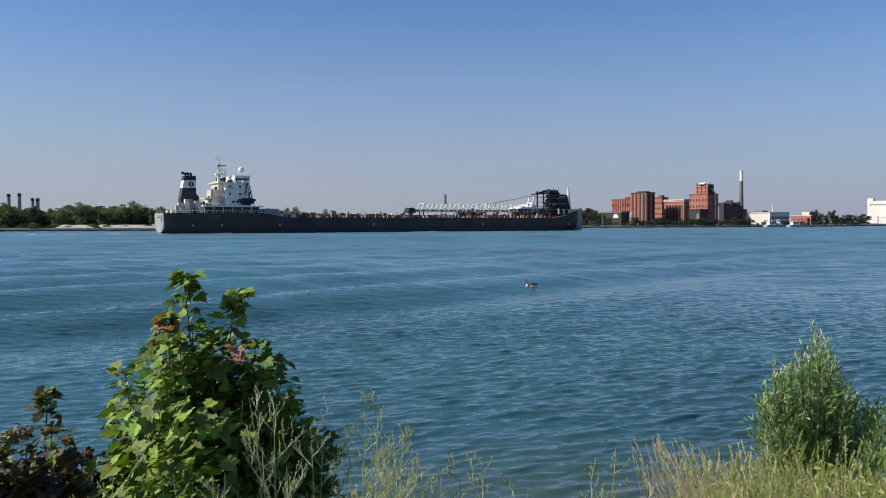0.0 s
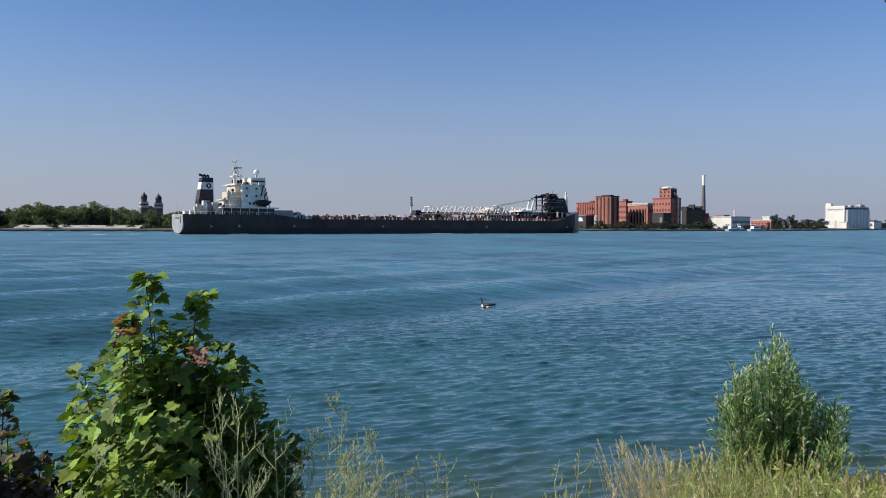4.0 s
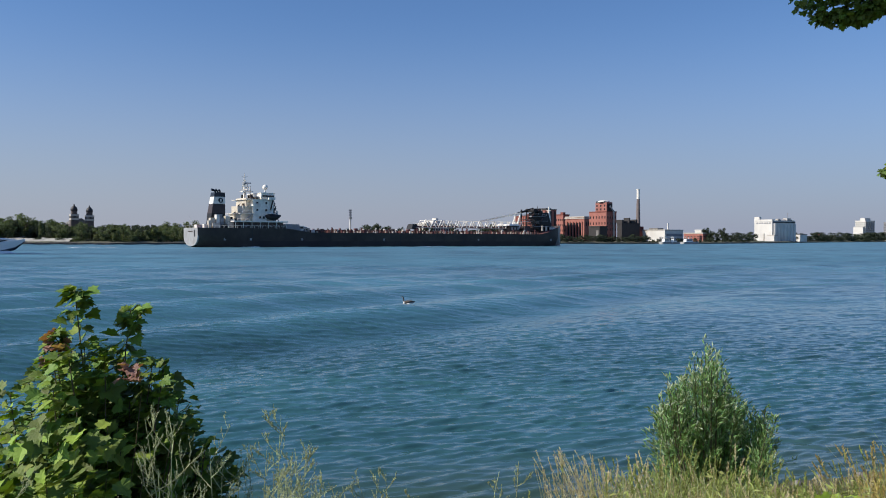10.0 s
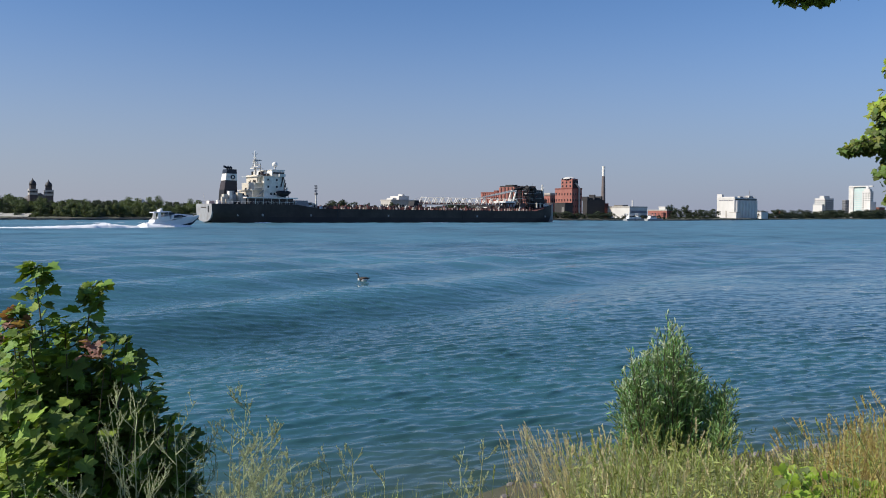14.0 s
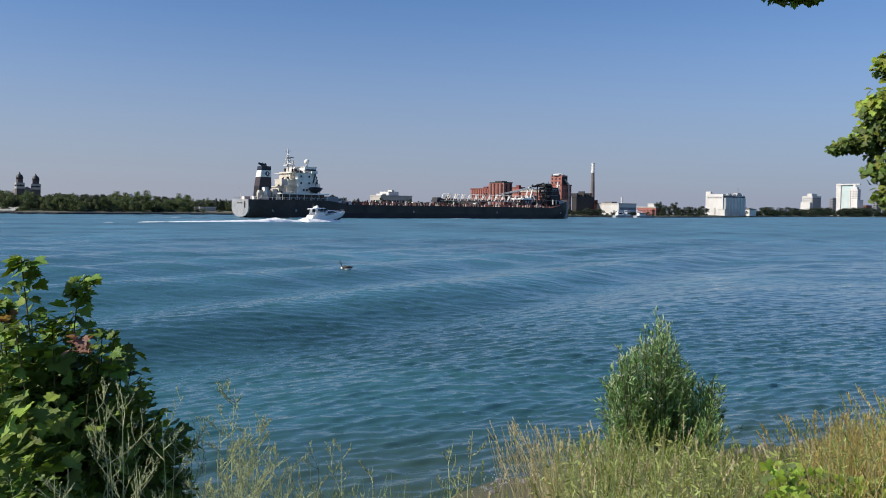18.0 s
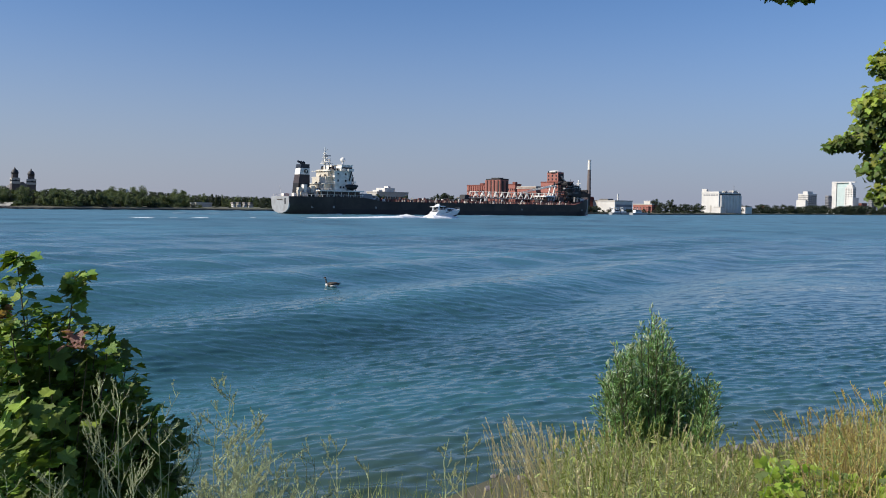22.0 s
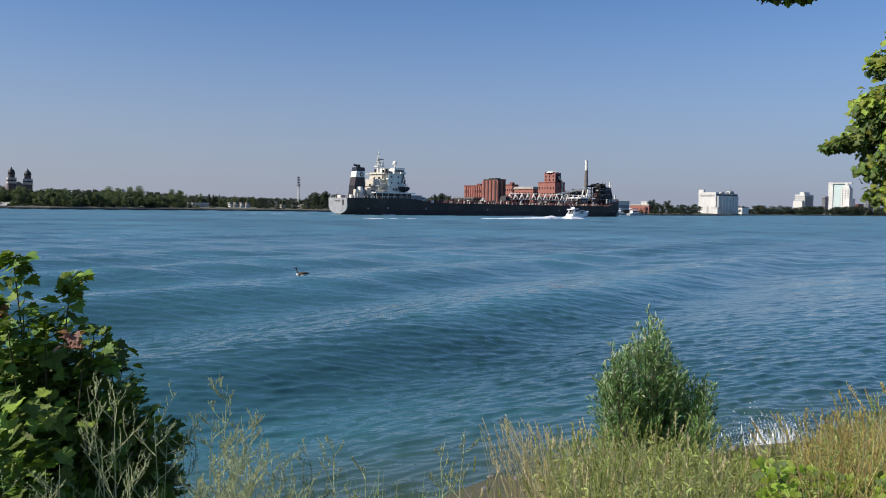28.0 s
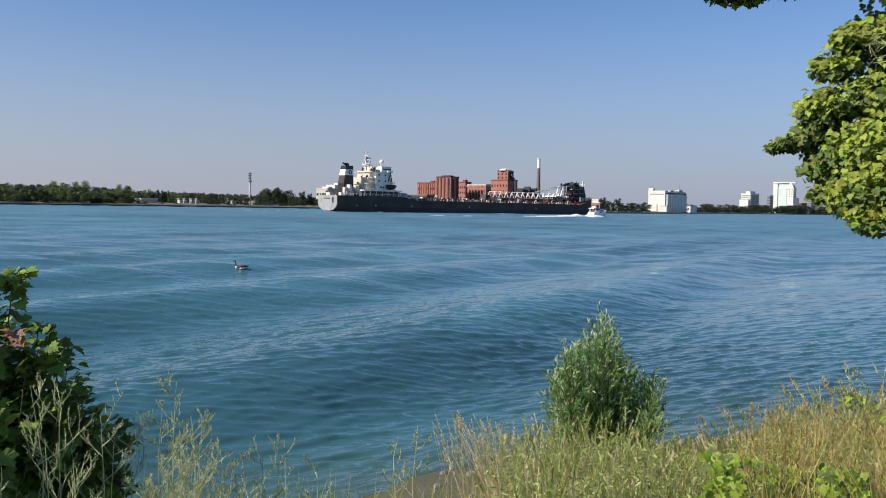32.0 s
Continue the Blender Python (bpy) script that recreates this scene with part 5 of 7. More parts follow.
part("shoulder", Geo().box(-6, wr + 10, -3, wl * 0.5, 1, h * 0.62), M["white_wall"], b)
building("casino_hall", "low white hall at the foot of the towers", 34.0, 35.2, 36.3, 2420, 0.22, "white_wall", "white_wall", (2, 8, 8, 0.5, 0.4))
building("grey_block", "grey stepped office block", 36.3, 36.5, 36.76, 2500, 0.98, "grey_tower", "grey_tower", (8, 3, 3, 0.6, 0.5))
building("small_tower", "small dark office tower", 36.85, 36.95, 37.15, 2600, 0.62, "grey_tower", "grey_tower", (6, 3, 3, 0.6, 0.5))
building("brown_block", "brown apartment block in the distance", 35.75, 35.95, 36.25, 2700, 0.66, "brick_dark", "roof", (6, 3, 3, 0.5, 0.5))
for a, el, w in ((30.4, 0.42, 0.35), (31.3, 0.3, 0.4), (32.0, 0.3, 0.3), (33.5, 0.28, 0.3), (37.6, 0.34, 0.4), (38.5, 0.4, 0.5), (39.5, 0.5, 0.4), (40.3, 0.42, 0.4)):
    building("town_house", "distant low building among the riverside trees", a - w / 2, a, a + w / 2, shore(a) + 120, el, rnd.choice(["concrete", "white_wall", "brick_dark", "grey_tower"]), "roof", (2, 3, 3, 0.5, 0.4), category="house")
# church with twin domed towers
for a, el in ((-17.13, 2.14), (-16.25, 2.06)):
    r = 900
    P = at(a, r)
    z = top_at(el, r)
    t_ = thing("church_tower", "dark stone church tower with a domed belfry", "tower", Matrix.Translation((P.x, P.y, 1.5)) @ pose(0, 0, 0, 0, 0, 29), group="twin church towers")
    zz = z - 1.5
    part("shaft", Geo().box(-3.4, 3.4, -3.4, 3.4, 0, zz * 0.68), M["stone"], t_)
    # pale courses, made taller to paint in the sunlit tower faces
    part("pale_course", Geo().box(-3.7, 3.7, -3.7, 3.7, zz * 0.54, zz * 0.6).box(-3.7, 3.7, -3.7, 3.7, zz * 0.64, zz * 0.7), M["concrete"], t_)
    part("belfry", Geo().lathe([(3.0, zz * 0.69), (3.0, zz * 0.8)], 8), M["stone"], t_)
    for k in range(4):
        c_, s_ = math.cos(math.pi / 2 * k), math.sin(math.pi / 2 * k)
        part("belfry_arch", Geo().tube([(3.3 * c_, 3.3 * s_, zz * 0.6), (3.45 * c_, 3.45 * s_, zz * 0.6)], 0.01, 4).box(3.2 * c_ - 0.9, 3.2 * c_ + 0.9, 3.2 * s_ - 0.9, 3.2 * s_ + 0.9, zz * 0.6, zz * 0.65), M["black"], t_)
    part("dome", Geo().lathe([(3.1, zz * 0.8), (3.3, zz * 0.84), (2.6, zz * 0.9), (1.0, zz * 0.94), (0.6, zz * 0.97), (0.1, zz)], 12), M["copper"], t_, smooth=True)
P = at(-16.7, 915)
nv = thing("church_nave", "dark stone church nave with a pitched roof", "church", Matrix.Translation((P.x, P.y, 1.5)) @ pose(0, 0, 0, 0, 0, 29))
part("wall", Geo().box(-9, 9, 3, 40, 0, 15), M["stone"], nv)
part("roof", Geo().box(-9.5, 9.5, 2.5, 40.5, 15, 21, (9, -9, 0, 0)), M["roof"], nv)
# distant stacks
for a, el, r in ((-27.14, 1.87, 1600), (-26.56, 1.92, 1600), (-25.85, 1.63, 1650), (-25.56, 1.63, 1650)):
    P = at(a, r)
    s_ = thing("power_stack", "dark distant power station stack", "chimney", Matrix.Translation((P.x, P.y, 0)), group="power station stacks")
    z = top_at(el, r)
    part("shaft", Geo().lathe([(3.6, 0), (2.9, z * 0.9)], 10), M["grey_tower"], s_)
    part("rim", Geo().lathe([(3.1, z * 0.9), (3.1, z)], 10), M["shed_dark"], s_)
# low houses on the left bank
building("riverside_shed", "long low shed with a pale metal roof", -6.95, -6.6, -5.6, shore(-6) + 60, 0.1, "concrete", "white_wall", None, category="shed", parapet=0.6)
for a in (-4.25, -3.9, -3.5, -3.15):
    building("white_house", "small white house with a grey roof", a - 0.14, a, a + 0.14, shore(a) + 50, 0.08, "white_wall", "roof", (1, 2, 2, 0.3, 0.3), category="house", parapet=1.4)
for a in (-13.0, -12.3, -0.9, -0.2, 0.5, 5.0):
    building("bank_house", "low pale house behind the bank", a - 0.25, a, a + 0.25, shore(a) + 70, 0.06, "concrete", "roof", (1, 3, 3, 0.3, 0.3), category="house", parapet=1.0)
# lattice-free white pole tower
P = at(0.17, 760)
z = top_at(1.97, 760)
pt = thing("antenna_tower", "slim white monopole antenna tower", "antenna tower", Matrix.Translation((P.x, P.y, 1.5)))
part("pole", Geo().lathe([(1.0, 0), (0.75, z * 0.7)], 10), M["white_wall"], pt)
part("antenna_ring", Geo().lathe([(1.5, z * 0.66), (1.6, z * 0.72)], 8), M["grey_tower"], pt)
part("upper_pole", Geo().lathe([(0.5, z * 0.7), (0.4, z - 1.5)], 8), M["grey_tower"], pt)
for k in (0.8, 0.88, 0.95):
    part("antenna_panel", Geo().box(-1.3, 1.3, -0.5, 0.5, z * k - 1.2, z * k), M["grey_tower"], pt)
# long pale building with a white penthouse, behind the trees
b, wl, wr, h = building("riverside_hall", "long pale grey flat building with a white penthouse", 4.5, 5.2, 7.3, 800, 1.0, "concrete", "concrete", (2, 4, 12, 0.7, 0.4))
part("penthouse", Geo().box(wr * 0.3, wr * 0.62, 3, wl, h + 1, h + 4.6), M["white_wall"], b)
part("roof_unit", Geo().box(wr * 0.42, wr * 0.5, 4, wl * 0.6, h + 4.6, h + 6.2), M["white_wall"], b)
part("side_unit", Geo().box(wr * 0.12, wr * 0.24, 4, wl * 0.8, h + 1, h + 2.6), M["white_wall"], b)
# water tower and moored boats
P = at(-10.9, 1500)
wtw = thing("water_tower", "white water tower behind the trees", "water tower", Matrix.Translation((P.x, P.y, 0)))
part("column", Geo().lathe([(2, 0), (2, 18)], 8), M["white_wall"], wtw)
part("tank", Geo().lathe([(2, 18), (5.5, 20), (5.5, 24), (2, 27)], 12), M["white_wall"], wtw, smooth=True)
for a, L_ in ((20.85, 16), (22.2, 18), (21.5, 9)):
    P = at(a, 745 if L_ > 10 else 752)
    y_ = thing("moored_boat", "white boat moored at the far bank", "boat", Matrix.Translation((P.x, P.y, LEVEL)) @ pose(0, 0, 0, 0, 0, 29), group="moored boats")
    part("hull", Geo().box(0, L_, -2, 2, -0.4, 1.9, (0, 1.6, 0, 0)), M["light_grey"], y_)
    part("cabin", Geo().box(L_ * 0.2, L_ * 0.7, -1.6, 1.6, 1.9, 4.4, (0.3, -1.6, 0.2, -0.2)), M["gel"], y_)
    part("cabin_window", Geo().box(L_ * 0.25, L_ * 0.6, -1.66, 1.66, 3.0, 3.9), M["glass_dark"], y_)
    part("canopy", Geo().box(L_ * 0.15, L_ * 0.6, -1.5, 1.5, 5.8, 6.1), M["gel"], y_)
    for x_ in (0.18, 0.56):
        part("canopy_post", Geo().box(L_ * x_, L_ * x_ + 0.2, -1.4, -1.2, 4.2, 5.8).box(L_ * x_, L_ * x_ + 0.2, 1.2, 1.4, 4.2, 5.8), M["gel"], y_)

# ---- far bank: trees ----


def leaf_cloud(g, centre, radii, n, size, r):
    """Leaf sprays scattered in a lumpy clump."""
    c = Vector(centre)
    for _ in range(n):
        d = Vector((r.gauss(0, 1), r.gauss(0, 1), r.gauss(0, 1))).normalized() * (r.random() ** 0.4)
        p = c + Vector((d.x * radii[0], d.y * radii[1], d.z * radii[2]))
        nrm = (d + Vector((r.gauss(0, .6), r.gauss(0, .6), r.gauss(0.4, .6)))).normalized()
        a = nrm.orthogonal().normalized()
        b_ = nrm.cross(a)
        t = r.uniform(0, 6.28)
        a, b_ = a * math.cos(t) + b_ * math.sin(t), b_ * math.cos(t) - a * math.sin(t)
        s = size * r.uniform(0.6, 1.3)
        g.add([p - a * s, p - b_ * s * 0.6, p + a * s, p + b_ * s * 0.6 + nrm * s * 0.25], [(0, 1, 2, 3)])


def tree_proto(seed, height, spread, material, base=0.12, n=1500, label="green riverside tree with an uneven crown"):
    r = random.Random(seed)
    t = thing("tree", label, "tree", group="trees on the far bank")
    g = Geo().tube([(0, 0, -1), (0.1, 0, height * 0.3), (r.uniform(-.4, .4), 0.2, height * 0.62)], [height * 0.022, height * 0.016, height * 0.006], 7)
    for k in range(6):
        a = 1.05 * k + r.random()
        z0 = height * r.uniform(0.2, 0.5)
        g.tube([(0.1, 0, z0), (math.cos(a) * spread * 0.35, math.sin(a) * spread * 0.35, z0 + height * 0.14), (math.cos(a) * spread * 0.7, math.sin(a) * spread * 0.7, z0 + height * 0.25)], [height * 0.01, height * 0.006, height * 0.002], 5)
    part("trunk", g, M["bark"], t)
    g = Geo()
    k = 16
    for i in range(k):
        f = (i + r.random()) / k
        z = height * (base + (0.84 - base) * f)
        w = spread * (0.8 + 0.75 * f * (1 - f) - 0.12 * f)      # a rounded, lumpy dome
        a = r.uniform(0, 6.28)
        q = w * r.uniform(0.35, 0.75)
        leaf_cloud(g, (math.cos(a) * q, math.sin(a) * q, z), (w * 0.5, w * 0.5, height * 0.13), n // k, 0.5, r)
    part("crown", g, M[material], t)
    return t


PROTOS = [
    (tree_proto(1, 14, 6.0, "crown", 0.08), 14), (tree_proto(2, 14, 5.0, "crown", 0.1), 14), (tree_proto(3, 14, 6.4, "crown_light", 0.06), 14),
    (tree_proto(4, 14, 4.4, "crown_light", 0.03), 14), (tree_proto(5, 14, 7.5, "crown", 0.03), 14),
    (tree_proto(6, 14, 2.6, "crown", 0.05, n=1100, label="slim dark poplar among the riverside trees"), 14), (tree_proto(7, 14, 3.0, "crown_light", 0.04, n=1100, label="slim light green poplar on the far bank"), 14),
]
used = set()


def plant(a, r, height, which, z=0.9, wide=1.0):
    ob, h0 = PROTOS[which]
    k = height / h0
    p = at(a, r, z)
    m = Matrix.Translation(p) @ pose(0, 0, 0, 0, 0, rnd.uniform(0, 360)) @ Matrix.Diagonal((k * wide, k * wide, k, 1))
    if which not in used:
        used.add(which)
        ob.matrix_basis = m
        return ob
    return copy_thing(ob, m)


WOODS = Geo()


def plant_deep(a, r, height, which, z=0.9, wide=1.0):
    """A tree of the woods behind, joined into one mesh."""
    ob, h0 = PROTOS[which]
    k = height / h0
    m = Matrix.Translation(at(a, r, z)) @ pose(0, 0, 0, 0, 0, rnd.uniform(0, 360)) @ Matrix.Diagonal((k * wide, k * wide, k, 1))
    for child in ob.children:
        if child.name.startswith("crown"):
            me = child.data
            WOODS.add([m @ v.co for v in me.vertices], [tuple(p.vertices) for p in me.polygons])


def tree_top(a):
    """How high the tree line stands above the horizon, in degrees."""
    return float(np.interp(a, (-40, -27.6, -25.8, -25.0, -23.7, -21, -18.6, -16.8, -15, -13, -11, -8, -7, -3, 1, 1.3, 2.5, 2.9, 6, 8.8, 9.8, 10.9, 12), (1.3, 1.4, 1.15, 0.85, 1.4, 1.28, 1.2, 0.9, 1.1, 1.08, 1.05, 0.95, 0.78, 0.74, 0.7, 1.2, 1.2, 0.6, 0.62, 0.85, 1.3, 0.8, 0.4)))


a = -31.0
while a < 11.2:
    near = a < -14.6 or 1.2 < a < 2.6 or 9 < a < 10.6
    r = shore(a) + (rnd.uniform(22, 40) if near else rnd.uniform(95, 130) if -7.2 < a < -2.4 else rnd.uniform(30, 90))
    h = max(5, (top_at(tree_top(a), r) - 1.6) * (rnd.uniform(0.7, 1.05) if rnd.random() < 0.8 else rnd.uniform(1.0, 1.18)))
    plant(a, r, h, rnd.choice((0, 1, 2, 2, 3, 4, 5, 6)) if a < 0 else rnd.choice((0, 1, 4, 5)), wide=rnd.uniform(0.7, 1.3))
    a += rnd.uniform(0.2, 0.36)
a = -31.0
while a < 11.5:      # a second, deeper row closes the gaps
    r = shore(a) + rnd.uniform(120, 260)
    plant_deep(a, r, max(5, (top_at(tree_top(a) * (0.98 if a < -18 else 0.9), r) - 1.6)), rnd.choice((0, 1, 4)), wide=1.5)
    a += rnd.uniform(0.3, 0.5)
a = -15.5
while a < -7:        # light young trees at the water's edge
    r = shore(a) + rnd.uniform(8, 20)
    plant(a, r, rnd.uniform(5.5, 10.0), rnd.choice((2, 3, 3, 6)), wide=rnd.uniform(0.9, 1.4))
    a += rnd.uniform(0.25, 0.6)
a = -31.0
while a < 12.5:      # low bushes along the edge
    r = shore(a) + rnd.uniform(7, 16)
    if not ((-24.4 < a < -18 or -7.2 < a < -2.4) and rnd.random() < 0.55): plant(a, r, rnd.uniform(2.0, 4.6), rnd.choice((0, 4, 2)), wide=1.9, z=0.5)
    a += rnd.uniform(0.3, 0.75)
a = 12.8
while a < 26.3:      # bushes before the works
    r = shore(a) + rnd.uniform(4, 14)
    plant(a, r, rnd.uniform(5.5, 9.5) if a < 20 else rnd.uniform(3, 5.5), rnd.choice((0, 4)), wide=1.7)
    a += rnd.uniform(0.28, 0.5)
a = 23.7
while a < 26.6:      # dark grove left of the elevator
    r = shore(a) + rnd.uniform(20, 60)
    plant(a, r, (top_at(0.88, r) - 1.6) * rnd.uniform(0.7, 1.05), rnd.choice((0, 1, 4)), wide=1.3)
    a += rnd.uniform(0.22, 0.36)
a = 29.0
while a < 42:        # far riverside trees
    r = shore(a) + rnd.uniform(20, 90)
    plant_deep(a, r, (top_at(0.6, r) - 1.6) * rnd.uniform(0.45, 1.05), rnd.choice((0, 1, 4)), wide=rnd.uniform(1.5, 2.4))
    a += rnd.uniform(0.15, 0.27)

for a, el in ((3.6, 0.95), (4.1, 0.8), (5.2, 1.05), (5.55, 0.92), (6.2, 0.72), (7.15, 0.98), (7.6, 0.9), (8.2, 0.8), (-16.9, 0.85), (-16.5, 0.9), (-15.9, 0.95), (-17.6, 1.05), (-18.1, 1.15)):
    r = shore(a) + 45      # trees before the long hall and the church
    plant(a, r, top_at(el, r) - 1.6, rnd.choice((0, 1, 4)), wide=1.2)

thing("far_woods", "dark green woods behind the far river bank", "woods", kind="stuff", geo=WOODS, material=M["crown"])

# stones along the far edge
g = Geo()
for _ in range(900):
    a = rnd.uniform(-30, -17) if rnd.random() < 0.7 else rnd.uniform(-17, 24)
    p = at(a, shore(a) + rnd.uniform(0.5, 4), LEVEL + rnd.uniform(0.2, 1.2))
    s = rnd.uniform(0.3, 0.8)
    g.box(p.x - s, p.x + s, p.y - s, p.y + s, p.z - s * 0.6, p.z + s * 0.5, (s * .4, -s * .3, s * .3, -s * .4))
thing("riprap", "pale broken stones along the far water's edge", "stones", kind="stuff", geo=g, material=M["riprap"])
g = Geo()
for k in range(72):      # a low pale wall with a sunlit slope above it
    a0 = -24.6 + k * 0.1
    rise = 1.9 + 0.6 * noise.noise((k * 0.23, 0, 3)) + 0.25 * noise.noise((k * 0.9, 4, 3))
    p, q = at(a0, shore(a0) + 9, 1.0), at(a0 + 0.1, shore(a0 + 0.1) + 9, 1.0)
    back_ = Vector((0, 8, rise))
    g.add([p, q, q + Vector((0, 0.6, 0.5)), p + Vector((0, 0.6, 0.5)), q + back_, p + back_, q + back_ + Vector((0, 3, -2)), p + back_ + Vector((0, 3, -2))], [(0, 1, 2, 3), (3, 2, 4, 5), (5, 4, 6, 7)])
thing("river_wall", "pale concrete river wall and sandy slope below the trees", "wall", kind="structure", geo=g, material=M["pale_sand"])
rows = []
for off, z in ((-1.4, -0.5), (-1.2, 0.75), (0.2, 1.05), (2.4, 0.6)):
    rows.append([at(a * 0.12, shore(a * 0.12) + off + 0.5 * noise.noise((a * 0.4, off, 0)), LEVEL + z + 0.25 * noise.noise((a * 0.7, 0, off))) for a in range(-270, 236)])
thing("revetment", "dark stone revetment along the far water's edge", "stones", kind="structure", geo=Geo().grid(rows), material=M["wet_stone"])


# ---- near bank: plants ----
def maple_leaf(seed=0):
    """A five-lobed leaf of unit length, its stalk at the origin, folded a little along its middle."""
    out = [(0, 0), (0.18, 0.03), (0.36, -0.04), (0.42, 0.1), (0.6, 0.22), (0.46, 0.34), (0.54, 0.58), (0.37, 0.55), (0.26, 0.58), (0.2, 0.8), (0.09, 0.82), (0, 1.0)]
    g = Geo()
    r = random.Random(seed)
    droop = r.uniform(0.05, 0.28)
    pts = [(x, y, 0.22 * abs(x) - droop * y * y + r.uniform(-.02, .02)) for x, y in out]
    left = [(-x, y, z + r.uniform(-.03, .03)) for x, y, z in pts[1:-1]]
    mid = [(0, 0.3, -droop * 0.09), (0, 0.6, -droop * 0.36)]
    V_ = pts + left + mid
    n, l0, m0 = len(pts), len(pts), len(pts) + len(left)
    R = list(range(n))
    Lf = [0] + list(range(l0, l0 + len(left))) + [n - 1]
    F = []
    for S, flip in ((R, False), (Lf, True)):
        for i in range(len(S) - 1):
            c = m0 if i < 6 else m0 + 1
            f = (c, S[i], S[i + 1])
            F.append(f[::-1] if flip else f)
        f = (m0, S[6], m0 + 1)
        F.append(f[::-1] if flip else f)
    return g.add(V_, F)


def leaf_matrix(p, out, size, r, tilt=0.36, face=(-0.45, -0.2, 1)):
    """A leaf at p that hangs outwards along out, its face turned up and to the light."""
    y = (Vector(out) + Vector((r.gauss(0, .35), r.gauss(0, .35), r.gauss(-0.25, .3)))).normalized()
    up = Vector((r.gauss(face[0], tilt), r.gauss(face[1], tilt), face[2])).normalized()
    x = y.cross(up).normalized()
    z = x.cross(y)
    return Matrix.Translation(p) @ Matrix((x, y, z)).transposed().to_4x4() @ Matrix.Scale(size, 4)


LEAVES = [maple_leaf(s) for s in range(4)]


class Foliage:
    """Leaves of one plant: the nearest as pieces of their own, the rest as one mesh."""

    def __init__(self, parent, name, materials, limit, r, face=(-0.45, -0.2, 1)):
        self.face = face
        self.parent, self.name, self.mats, self.limit, self.r = parent, name, materials, limit, r
        self.meshes = {}
        self.rest = {k: Geo() for k in range(len(materials))}
        self.count = 0
        self.done = []

    def put(self, p, out, size, kind, single=True):
        k = self.r.randrange(4)
        m = leaf_matrix(p, out, size, self.r, face=self.face)
        if single and self.count < self.limit:
            self.count += 1
            if (k, kind) not in self.meshes: self.meshes[k, kind] = LEAVES[k].mesh(self.name, M[self.mats[kind]], True)
            ob = new(self.name, self.meshes[k, kind])
            ob.parent, ob.matrix_basis = self.parent, m
        else:
            self.rest[kind].add([m @ Vector(v) for v in LEAVES[k].v], LEAVES[k].f)

    def close(self, base):
        for kind, g in self.rest.items():
            if g.v:
                ob = part("foliage", g, M[self.mats[kind]], self.parent)
                tagged(ob, kind="stuff")


